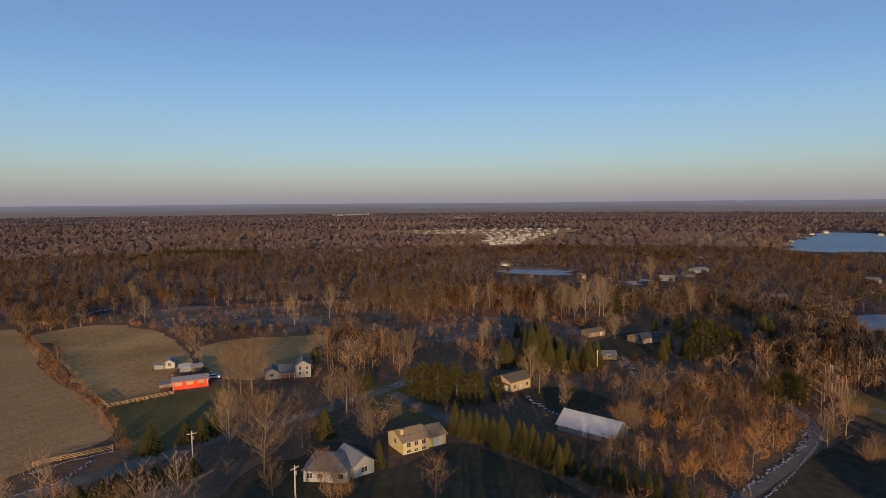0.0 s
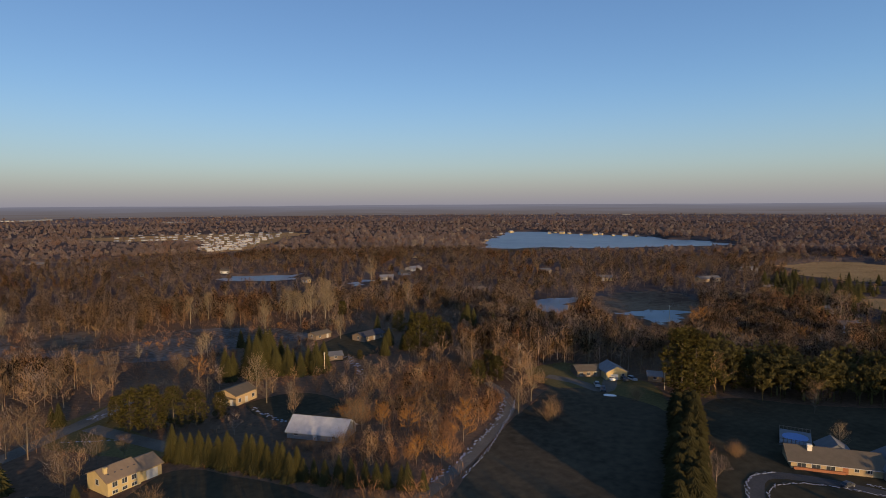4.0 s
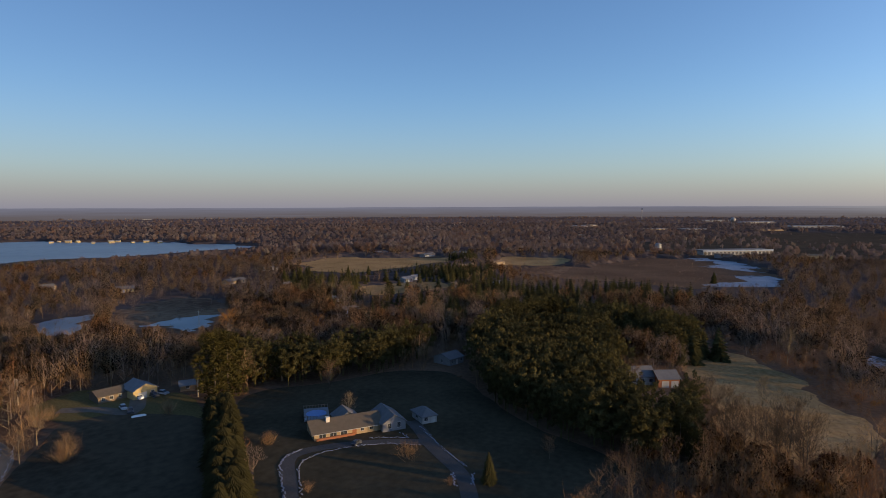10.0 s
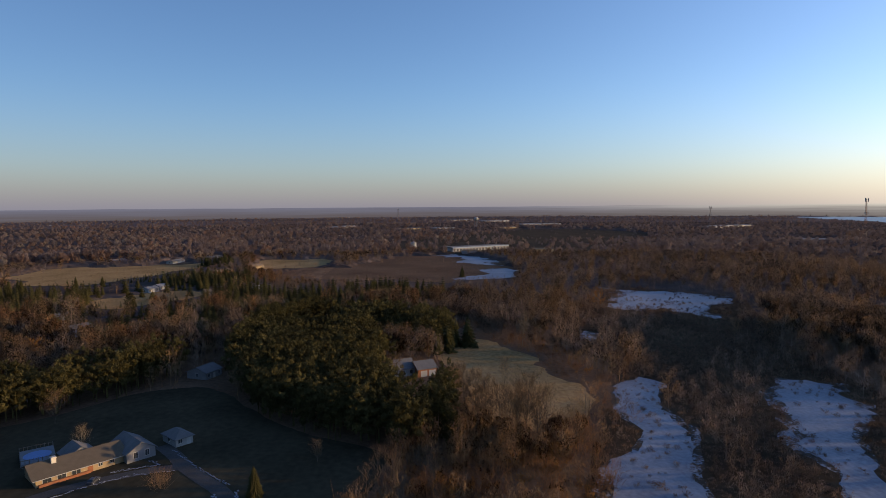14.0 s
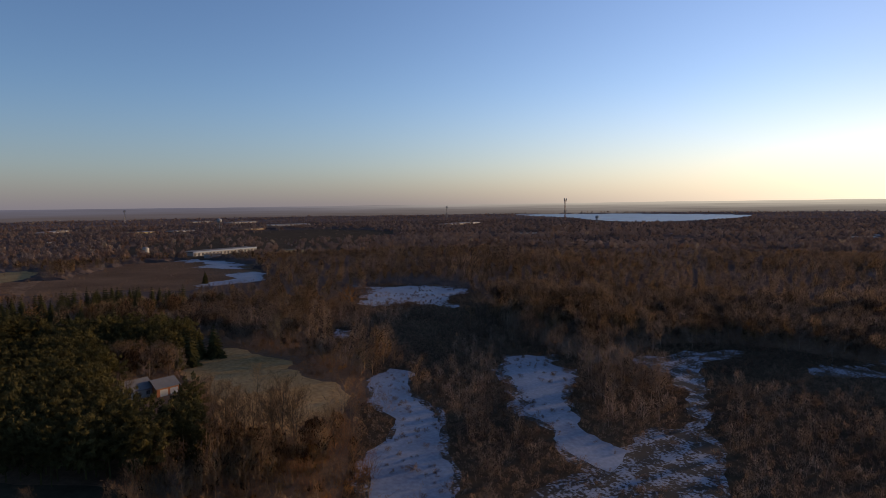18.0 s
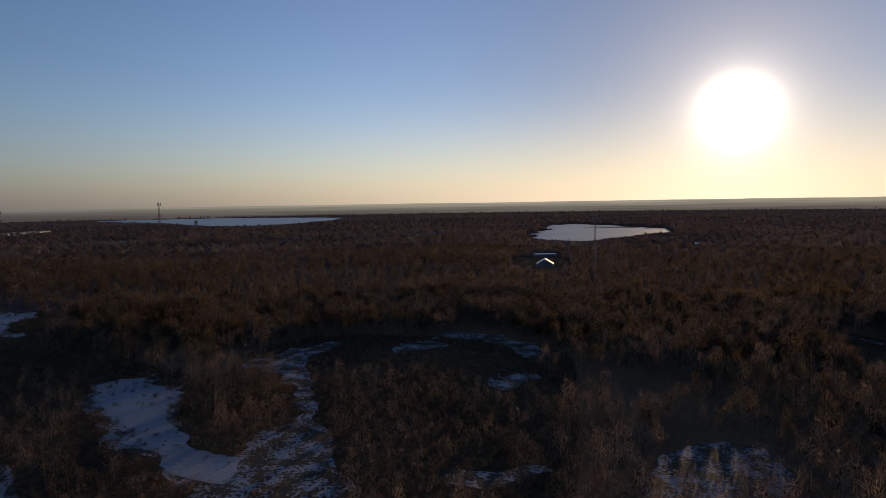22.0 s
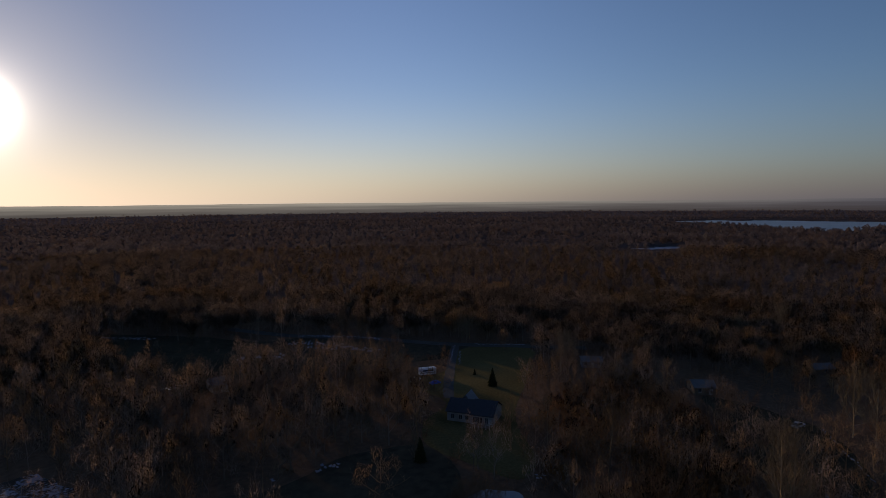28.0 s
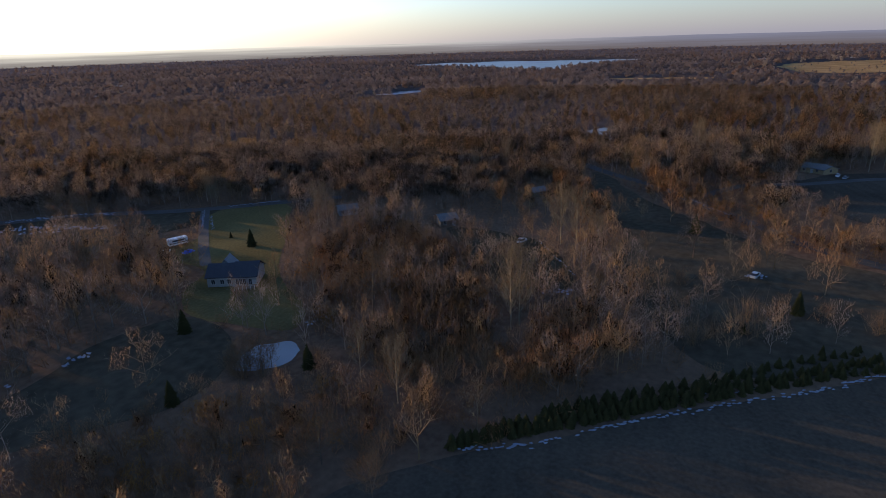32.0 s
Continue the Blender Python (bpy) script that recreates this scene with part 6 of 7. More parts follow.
simple_house("distant flat works building", (1638.0, 25.7), (1671.2, -20.0), 40, 4.73, 0.48, C["cream_siding"], C["pale_roof"], wins=0, side_wins=0, name='works_building', category='building', group='works buildings')
simple_house("distant flat works building", (1664.9, -65.8), (1698.4, -121.6), 40, 4.3, 0.48, C["white_siding"], C["pale_roof"], wins=0, side_wins=0, name='works_building', category='building', group='works buildings')
simple_house("distant flat works building", (2377.5, -289.9), (2442.8, -398.3), 60, 5.68, 0.48, C["white_siding"], C["pale_roof"], wins=0, side_wins=0, name='works_building', category='building', group='works buildings')
simple_house("distant flat works building", (1663.2, -927.5), (1701.8, -998.0), 40, 3.78, 0.48, C["white_siding"], C["pale_roof"], wins=0, side_wins=0, name='works_building', category='building', group='works buildings')
simple_house("distant flat works building", (1683.8, -236.2), (1717.8, -303.8), 40, 3.78, 0.48, C["tan_siding"], C["pale_roof"], wins=0, side_wins=0, name='works_building', category='building', group='works buildings')
simple_house("distant flat works building", (540.4, -989.8), (520.6, -1024.8), 30, 3.78, 0.48, C["grey_siding"], C["pale_roof"], wins=0, side_wins=0, name='works_building', category='building', group='works buildings')
simple_house("distant flat works building", (1016.0, -675.4), (993.0, -713.4), 25, 2.84, 0.48, C["white_siding"], C["pale_roof"], wins=0, side_wins=0, name='works_building', category='building', group='works buildings')
simple_house("distant flat works building", (-520, 3080), (-412, 3350), 60, 6.62, 0.48, C["white_siding"], C["pale_roof"], wins=0, side_wins=0, name='works_building', category='building', group='works buildings')
simple_house("distant flat works building", (68.5, 2364.8), (122.1, 2433.5), 40, 5.68, 0.48, C["grey_siding"], C["pale_roof"], wins=0, side_wins=0, name='works_building', category='building', group='works buildings')
simple_house("distant flat works building", (-1035.7, 2045.6), (-1014.5, 2039.1), 30, 5.68, 0.48, C["grey_siding"], C["pale_roof"], wins=0, side_wins=0, name='works_building', category='building', group='works buildings')
simple_house("distant flat works building", (2310, 2467), (2342, 2435), 40, 6.62, 0.48, C["grey_siding"], C["pale_roof"], wins=0, side_wins=0, name='works_building', category='building', group='works buildings')
simple_house("distant flat works building", (971.0, 1445.8), (1012.8, 1464.3), 20, 3.35, 0.48, C["white_siding"], C["pale_roof"], wins=0, side_wins=0, name='works_building', category='building', group='works buildings')
simple_house("distant flat works building", (-529.4, -862.5), (-558.7, -873.9), 16, 2.84, 0.48, C["white_siding"], C["pale_roof"], wins=0, side_wins=0, name='works_building', category='building', group='works buildings')
simple_house("distant flat works building", (-729.1, -1077.9), (-754.5, -1085.0), 16, 2.84, 0.48, C["white_siding"], C["pale_roof"], wins=0, side_wins=0, name='works_building', category='building', group='works buildings')
simple_house("distant flat works building", (-1706.5, -30.4), (-1756.2, -5.2), 20, 2.84, 0.48, C["grey_siding"], C["pale_roof"], wins=0, side_wins=0, name='works_building', category='building', group='works buildings')
silo = thing("silo", "round white storage tank with a low domed top", "silo", pose(851, 1, 0))
bm = bmesh.new()
tube_bm(bm, (0, 0, 0), (0, 0, 13), 4.2, 4.2, 24)
part("tank", bm, C["white_siding"], silo)
bm = bmesh.new()
tube_bm(bm, (0, 0, 13), (0, 0, 14.6), 4.3, 0.8, 24)
part("dome", bm, C["pale_roof"], silo)



def water_tower(x, y, h, label):
    ob = thing("water_tower", label, "water tower", pose(x, y, float(land(x, y))))
    for k in range(6):
        a = k * math.tau / 6
        bm = bmesh.new()
        tube_bm(bm, (math.cos(a) * h * 0.17, math.sin(a) * h * 0.17, 0), (math.cos(a) * h * 0.12, math.sin(a) * h * 0.12, h * 0.7), h * 0.014, h * 0.012, 6)
        part("leg", bm, C["steel"], ob)
    bm = bmesh.new()
    tube_bm(bm, (0, 0, 0), (0, 0, h * 0.7), h * 0.02, h * 0.02, 8)
    part("riser", bm, C["steel"], ob)
    bm = bmesh.new()
    bmesh.ops.create_uvsphere(bm, u_segments=20, v_segments=12, radius=h * 0.17, matrix=Matrix.Translation((0, 0, h * 0.84)) @ Matrix.Diagonal((1.1, 1.1, 0.95, 1)))
    part("tank", bm, C["white_siding"], ob)
    return ob


def lattice_mast(x, y, h, half, label, material):
    """A three-legged lattice mast with antenna frames near its top."""
    ob = thing("radio_mast", label, "radio mast", pose(x, y, float(land(x, y))))
    legs = [(math.cos(a) * half, math.sin(a) * half) for a in (0.4, 2.494, 4.589)]
    for lx, ly in legs:
        bm = bmesh.new()
        tube_bm(bm, (lx, ly, 0), (lx * 0.6, ly * 0.6, h), half * 0.14, half * 0.10, 6)
        part("leg", bm, material, ob)
    n = int(h / (half * 2.2))
    for i in range(n):
        z0, z1 = h * i / n, h * (i + 1) / n
        k0, k1 = 1 - 0.4 * i / n, 1 - 0.4 * (i + 1) / n
        bm = bmesh.new()
        for j in range(3):
            a, b = legs[j], legs[(j + 1) % 3]
            tube_bm(bm, (a[0] * k0, a[1] * k0, z0), (b[0] * k1, b[1] * k1, z1), half * 0.06, half * 0.06, 4)
            tube_bm(bm, (a[0] * k0, a[1] * k0, z0), (b[0] * k0, b[1] * k0, z0), half * 0.06, half * 0.06, 4)
        tagged(part("brace", bm, material, ob), kind="stuff")
    for q in (0.45, 0.9, 0.97):
        for k in range(3):
            a = k * 2.094
            part("antenna_panel", boxes((math.cos(a) * half * 1.5 - half * 0.25, math.sin(a) * half * 1.5 - half * 0.25, h * q - half * 0.6, math.cos(a) * half * 1.5 + half * 0.25, math.sin(a) * half * 1.5 + half * 0.25, h * q + half * 1.2)), C["steel"], ob)
    return ob



water_tower(1691, -178, 34, "white round water tower far off")
water_tower(1318, -1153, 27, "dark water tower before the bright lake")
lattice_mast(104, -496, 54, 1.3, "tall dark lattice radio mast in the woods", C["steel"])
lattice_mast(1663, -1311, 78, 3.0, "slender far radio mast by the lake", C["rust_steel"])
lattice_mast(2194, -1119, 56, 3, "slender far radio mast", C["steel"])
lattice_mast(2742, 73, 55, 2.6, "slender far radio mast", C["steel"])
simple_house("metal barn with a bright reflecting roof", (172.0, -553.0), (157.0, -557.0), 14, 3.6, 4.6, C["grey_siding"], C["barn_metal"], axis='y', wins=0, side_wins=0, name='metal_barn', category='barn')
simple_house("long low metal shed beside the barn", (207.1, -662.3), (186.8, -675.7), 10, 2.58, 0.7, C["grey_siding"], C["barn_metal"], wins=0, side_wins=0, name='metal_shed', category='shed')
simple_house("white shed in bright low sun", (48.9, -867.3), (37.1, -866.5), 12, 3.44, 1.6, C["white_siding"], C["barn_metal"], wins=0, side_wins=0, name='metal_shed', category='shed')
simple_house("shaded grey house by the snowy yard", (-59.3, -202.2), (-65.3, -201.9), 9, 2.75, 1.6, C["white_siding"], C["grey_roof"], wins=2)
m, length = plot((-105.4, -133.4), (-112.7, -121.5))
dark_roof_house = thing("dark_roof_house", "white ranch house with a dark shingle roof and deck", "house", m)
wing(dark_roof_house, 0, 0, length * 0.55, 9, 3.0, 2.4, "x", C["white_siding"], C["dark_roof"])
wing(dark_roof_house, length * 0.55 + 0.05, -0.8, length * 0.45, 10, 3.1, 2.7, "x", C["white_siding"], C["dark_roof"])
wing(dark_roof_house, 1.0, 8.0, 4.5, 5, 2.8, 2.6, "y", C["white_siding"], C["pale_roof"])
for q in (0.12, 0.3, 0.44):
    window(dark_roof_house, length * q, 0.9, 1.0, 1.3)
for q in (0.62, 0.69, 0.76, 0.88):
    window(dark_roof_house, length * q, 0.8, 0.8, 1.6, -0.8)
part("deck", boxes((length * 0.6, -3.6, 0.5, length, -0.85, 0.62)), C["old_wood"], dark_roof_house)
for i in range(6):
    part("deck_post", boxes((length * (0.6 + 0.079 * i), -3.6, 0, length * (0.6 + 0.079 * i) + 0.12, -3.48, 1.5)), C["trim_white"], dark_roof_house)
part("deck_rail", boxes((length * 0.6, -3.62, 1.42, length, -3.5, 1.52)), C["trim_white"], dark_roof_house)
door(dark_roof_house, length * 0.95, 1.0, 2.05, C["trim_white"], -0.8)

simple_house("brown brick house with grey roof by the crossroad", (-331.0, 18.6), (-326.8, 27.6), 8, 2.41, 1.6, C["tan_siding"], C["grey_roof"], wins=3)
simple_house("low brown wing of the crossroad house", (-325.5, 27.7), (-332.4, 34.0), 7, 2.24, 1.44, C["tan_siding"], C["grey_roof"], axis='y', wins=1, side_wins=1, name='annex', category='house')
simple_house("pale small house in the trees", (-179.8, -143.4), (-185.2, -138.3), 7, 2.32, 1.28, C["grey_siding"], C["grey_roof"], wins=3)
simple_house("small frosted shed in the trees", (-236.7, -83.1), (-243.4, -79.2), 6, 2.06, 1.2, C["old_wood"], C["grey_roof"], wins=1, name='shed', category='shed')
simple_house("low house hidden by trees", (-182.3, -99.4), (-187.2, -94.7), 8, 2.41, 1.44, C["old_wood"], C["grey_roof"], wins=2)
m, length = plot((-124.5, -173.5), (-130.6, -171.3))
motorhome = thing("motorhome", "parked white motorhome with a dark side stripe", "motorhome", m)
part("body", boxes((0, 0, 0.6, length, 2.4, 3.0), bevel=0.18), C["car_white"], motorhome)
part("stripe", boxes((0.2, -0.03, 1.3, length - 0.2, 0.02, 1.55)), C["car_dark"], motorhome)
part("window_band", boxes((1.2, -0.025, 1.9, length - 1.4, 0.02, 2.5)), GLASS, motorhome)
for q in (1.2, length - 1.4):
    bm = bmesh.new()
    tube_bm(bm, (q, 0.0, 0.42), (q, 2.4, 0.42), 0.42, 0.42, 12)
    part("wheel", bm, C["tyre"], motorhome)

car("white pickup parked beside the motorhome", -120.4, -170.3, 200, C["car_white"], 1.0)
car("frosted car parked on the lawn edge", -178.0, -66.4, 170, C["car_silver"], 1.0)
car("old frosted car standing in the meadow", -174.8, 3.4, 165, C["car_silver"], 1.0)
car("white car parked by the crossroad house", -324.2, 33.4, 170, C["car_white"], 0.9)
car("silver car parked by the crossroad house", -320.2, 36.0, 160, C["car_silver"], 0.9)
car("white van parked before the white house", 148.5, 163.3, -110, C["car_white"], 1.1)
car("dark car parked before the white house", 151.9, 160.2, -100, C["car_dark"], 1.0)
car("silver car parked before the white house", 155.0, 159.3, -90, C["car_silver"], 1.0)
car("silver car parked on the gravel drive", 139.0, 159.5, -120, C["car_silver"], 1.0)
car("dark car parked on the gravel drive", 137.4, 154.7, -130, C["car_dark"], 1.0)
car("white car parked behind the red barn", -84.9, 214.9, 10, C["car_white"], 1.0)
car("small dark vehicle on the ring drive", 138.9, 75.8, -5, C["car_dark"], 0.8)
car("blue car parked near the hedge", -151.7, -112.0, 170, C["car_blue"], 1.0)
car("white trailer parked near the hedge", -154.1, -109.3, 175, C["car_white"], 1.2)
m, length = plot((134.3, 150.6), (136.2, 148.9))
boat = thing("boat", "upturned white rowing boat on the grass", "boat", m)
bm = bmesh.new()
bmesh.ops.create_uvsphere(bm, u_segments=16, v_segments=8, radius=1, matrix=Matrix.Translation((1.8, 0, 0.1)) @ Matrix.Diagonal((2.2, 0.75, 0.5, 1)))
part("hull", bm, C["car_white"], boat)
part("keel", boxes((0.1, -0.04, 0.5, 3.5, 0.04, 0.66)), C["pale_wood"], boat)

tarp = thing("tarp_pile", "blue tarpaulin over a low heap", "tarpaulin", pose(-124.7, -164.6, 0))
bm = bmesh.new()
bmesh.ops.create_grid(bm, x_segments=10, y_segments=8, size=1)
for v in bm.verts:
    v.co = Vector((v.co.x * 2.2, v.co.y * 1.4, 0.02 + 1.0 * max(0, 1 - v.co.x ** 2) * max(0, 1 - v.co.y ** 2) + 0.12 * noise.noise(v.co * 3)))
part("sheet", bm, C["tarp_blue"], tarp)

utility_pole(156.9, 145.9, 9, 66)
utility_pole(-62.7, 143.3, 8, 28)
utility_pole(-31.7, 121.4, 9, 59)
utility_pole(129.8, 194.3, 9, 39)
utility_pole(129.8, 195.5, 9, 39)
utility_pole(58.1, 220.8, 8, 58)
utility_pole(255.4, 235.2, 8, 75)


def board_fence(a, b, label):
    m, length = plot(a, b)
    ob = thing("fence", label, "fence", m, "pasture fence")
    n = max(2, int(length / 2.6))
    for i in range(n + 1):
        part("post", boxes((i * length / n - 0.07, -0.07, 0, i * length / n + 0.07, 0.07, 1.5)), C["wood_rail"], ob)
    for z in (0.45, 0.85, 1.25):
        part("rail", boxes((0, -0.09, z, length, -0.05, z + 0.16)), C["wood_rail"], ob)
    return ob


board_fence((-106.3, 183.1), (-91.4, 196.3), "tan three-rail board fence along the pasture")
board_fence((-106.3, 183.1), (-116.4, 193.5), "tan three-rail board fence at the pasture corner")
board_fence((-101.0, 141.0), (-87.0, 151.0), "low worn fence along the field edge")


home = thing("mobile_home", "white single-storey mobile home in a dense row", "mobile home", pose(0, 0, 0), "mobile home park")
wing(home, -7, -2.3, 14, 4.6, 3.0, 1.1, "x", C["white_siding"], C["snow_roof"], over=0.3)
for q in (-5, -2, 4):
    window(home, q, 1.0, 1.2, 1.0, -2.3)
door(home, 1.0, 0.95, 2.05, C["grey_siding"], -2.3)
HOMES = []
HOMES += [(-67, 1453), (-46, 1446), (-36, 1437), (-18, 1428), (5, 1443), (24, 1434), (53, 1425), (73, 1421), (98, 1443), (123, 1414), (150, 1403), (171, 1416), (200, 1424), (206, 1393), (230, 1412), (249, 1408), (267, 1386), (292, 1384), (-60, 1342), (-32, 1318), (-14, 1339), (10, 1335), (23, 1313), (35, 1330), (46, 1319), (70, 1323), (85, 1331), (111, 1324), (136, 1337), (155, 1333), (176, 1333), (188, 1328), (214, 1325), (229, 1317), (250, 1317), (-55, 1230), (-36, 1235), (-10, 1230), (0, 1230), (12, 1229)]
HOMES += [(23, 1234), (42, 1230), (62, 1249), (87, 1244), (102, 1244), (117, 1244), (136, 1245), (156, 1242), (181, 1253), (203, 1256), (223, 1259), (234, 1241), (9, 1157), (19, 1142), (31, 1162), (43, 1149), (59, 1163), (75, 1153), (85, 1168), (101, 1169), (114, 1169), (130, 1182), (147, 1161), (160, 1165), (171, 1169), (186, 1185), (199, 1193), (210, 1177), (25, 1077), (40, 1076), (49, 1083), (60, 1087), (73, 1084), (86, 1102), (101, 1094), (112, 1103), (126, 1101), (143, 1104), (152, 1106), (162, 1121)]
HOMES += [(176, 1120), (190, 1133), (37, 1031), (54, 1035), (64, 1035), (75, 1033), (85, 1042), (95, 1037), (106, 1051), (118, 1043), (130, 1050), (141, 1057), (154, 1057), (166, 1064), (50, 975), (63, 970), (74, 976), (83, 992), (96, 984), (109, 992), (119, 999), (128, 999), (138, 1015), (153, 1022), (62, 926), (76, 929), (88, 948), (99, 943), (108, 944), (116, 953), (130, 966), (75, 890), (85, 900), (95, 910), (107, 910), (116, 912)]
for i, (x, y) in enumerate(HOMES):
    m = pose(x, y, 0, 0, 0, math.degrees(math.atan2(y, x)) - 90 + (12, -18, 30)[i % 3]) @ Matrix.Scale(0.62, 4)
    if i:
        copy_thing(home, m @ Matrix.Scale(1 / 0.62, 4))
    else:
        home.matrix_basis = m

cottage = thing("cottage", "small distant house with a pale gable roof", "house", pose(0, 0, 0), "distant cottages")
wing(cottage, -6, -4, 12, 8, 4.2, 2.6, "x", C["cream_siding"], C["pale_roof"])
for q in (-4, 0, 4):
    window(cottage, q, 1.2, 1.3, 1.3, -4)
COTTAGES = []
COTTAGES += [(663, 1065), (586, 974), (730, 1131), (776, 1049), (799, 1060), (795, 1030), (805, 1019), (793, 965), (813, 945), (836, 954), (823, 904), (839, 888), (840, 857), (527, 895), (1458, 1204), (1550, 1264), (1606, 1290), (1674, 1309), (1695, 1289), (1618, 1196), (1685, 1212), (1547, 1638), (1613, 1677), (2289, 1360), (2315, 1336), (1154, 1685), (1054, 1486), (-966, 1926), (-791, 1674), (-754, 1630), (-774, 1746), (-756, 1868), (-672, 2044), (-648, 2094), (-588, 2020), (-340, 1247), (-265, 1279), (-208, 1292), (-168, 1263), (-162, 1309)]
COTTAGES += [(829, -890), (788, -869), (889, -1018), (890, -1048), (820, -1002), (732, -929), (731, -954), (738, -1000), (774, -1088), (815, -1191), (551, -1073), (379, -888), (359, -889), (727, -607), (690, -604), (974, -998), (645, -1295), (1728, 1232), (1637, 1150), (2106, 1222), (2050, 990), (1913, 350), (1266, 155), (3331, 1116), (4724, 1974), (3305, 666), (-631, -1025), (-536, -853), (-708, -1041), (-2588, -2743), (-1626, -261), (-1439, -148), (-1334, -37), (-1692, -308), (-1478, -206), (-1508, -113), (-1760, 66), (-1722, 163)]
for i, (x, y) in enumerate(COTTAGES):
    m = pose(x, y, float(land(x, y)), 0, 0, math.degrees(math.atan2(y, x)) - 90 + (15, -25, 40, 0)[i % 4]) @ Matrix.Scale((0.62, 0.5, 0.8)[i % 3], 4)
    if i:
        copy_thing(cottage, m @ Matrix.Scale(1 / 0.62, 4))
    else:
        cottage.matrix_basis = m



def snow_verge(name, pts, width, share, seed, label):
    """Broken ribbons of old ploughed snow along a line."""
    rng = np.random.default_rng(seed)
    bm = bmesh.new()
    for (ax, ay), (bx, by) in zip(pts[:-1], pts[1:]):
        a, b = Vector((ax, ay)), Vector((bx, by))
        n = max(1, int((b - a).length / 0.45))
        d = (b - a).normalized()
        s = Vector((-d.y, d.x))
        for i in range(n):
            if rng.random() > share:
                continue
            c = a + (b - a) * (i + 0.5) / n + s * float(rng.normal() * width * 0.35)
            k = 6
            ring = []
            for q in range(k):
                w = q * math.tau / k
                p = c + d * math.cos(w) * (0.22 + 0.45 * float(rng.random())) + s * math.sin(w) * width * 0.3 * (0.4 + 0.8 * float(rng.random()))
                ring.append(bm.verts.new((p.x, p.y, 0.15)))
            top = bm.verts.new((c.x, c.y, 0.15 + 0.06 + 0.12 * float(rng.random())))
            for q in range(k):
                bm.faces.new((ring[q], ring[(q + 1) % k], top))
    me = bpy.data.meshes.new(name)
    bm.to_mesh(me)
    bm.free()
    me.materials.append(M["snow"])
    return tagged(new(name, me), label, "snow", "", "stuff")



snow_verge("snow_verge", [(56.4, 120.1), (69.2, 129.2), (83.4, 140.9), (92.8, 150.0), (103.8, 164.2)], 1.3, 0.6, 1, "broken ribbon of old snow along the verge")
snow_verge("snow_verge", [(63.3, 118.6), (76.5, 129.6), (90.3, 143.2), (99.9, 153.4), (106.4, 161.9)], 0.6, 0.7, 2, "broken ribbon of old snow along the verge")
snow_verge("snow_verge", [(105.7, 75.4), (115.2, 83.2), (120.4, 87.4), (125.4, 89.2), (131.0, 88.0)], 0.7, 0.95, 3, "broken ribbon of old snow along the verge")
snow_verge("snow_verge", [(107.8, 72.5), (114.7, 77.6), (121.1, 82.4), (125.5, 83.5), (131.5, 81.3), (137.0, 76.0), (142.0, 68.4), (143.8, 58.6)], 0.6, 0.8, 4, "broken ribbon of old snow along the verge")
snow_verge("snow_verge", [(156.8, 64.5), (150.2, 58.7), (143.5, 52.2), (135.4, 43.5)], 0.6, 0.85, 5, "broken ribbon of old snow along the verge")
snow_verge("snow_verge", [(132.4, 41.1), (126.5, 38.9)], 0.9, 0.95, 6, "broken ribbon of old snow along the verge")
snow_verge("snow_verge", [(131.0, 45.5), (124.8, 42.6)], 1.0, 0.95, 7, "broken ribbon of old snow along the verge")
snow_verge("snow_verge", [(143.9, 74.5), (145.6, 70.1), (147.7, 64.0), (150.5, 67.6)], 0.6, 0.9, 8, "broken ribbon of old snow along the verge")
snow_verge("snow_verge", [(-98.3, 122.7), (-94.7, 127.3), (-89.4, 132.2), (-88.1, 144.7)], 1.0, 0.6, 9, "broken ribbon of old snow along the verge")
snow_verge("snow_verge", [(-99.8, 137.0), (-94.0, 144.3), (-86.4, 149.9)], 0.9, 0.9, 10, "broken ribbon of old snow along the verge")
snow_verge("snow_verge", [(-18.4, 203.0), (-12.9, 206.8), (-8.9, 214.8)], 2.2, 0.9, 11, "broken ribbon of old snow along the verge")
snow_verge("snow_verge", [(-24.2, 186.9), (-15.0, 183.1), (-8.0, 181.5)], 0.9, 0.5, 12, "broken ribbon of old snow along the verge")
snow_verge("snow_verge", [(26.3, 192.8), (31.4, 179.3), (33.9, 174.3)], 1.8, 0.6, 13, "broken ribbon of old snow along the verge")
snow_verge("snow_verge", [(-44.6, 273.8), (-35.9, 282.8)], 4, 0.9, 14, "broken ribbon of old snow along the verge")
snow_verge("snow_verge", [(72.8, 240.4), (72.3, 227.7), (69.3, 211.4)], 2.2, 0.6, 15, "broken ribbon of old snow along the verge")
snow_verge("snow_verge", [(102.3, 288.7), (112.2, 285.4)], 2.5, 0.6, 15, "broken ribbon of old snow along the verge")
snow_verge("snow_verge", [(-72.2, -38.6), (-76.0, -32.3), (-80.5, -26.1), (-88.2, -18.7), (-97.1, -9.0), (-106.5, 1.6), (-117.9, 16.1), (-129.2, 26.9)], 1.1, 0.7, 16, "broken ribbon of old snow along the verge")
snow_verge("snow_verge", [(-88.1, -24.7), (-95.9, -16.7), (-106.6, -5.4), (-113.7, 6.2)], 1.0, 0.6, 17, "broken ribbon of old snow along the verge")
snow_verge("snow_verge", [(-120.5, -266.2), (-140.8, -245.8), (-146.8, -235.0)], 3, 0.8, 18, "broken ribbon of old snow along the verge")
snow_verge("snow_verge", [(-110.3, -255.1), (-124.6, -239.4), (-131.6, -216.3)], 5, 0.6, 18, "broken ribbon of old snow along the verge")
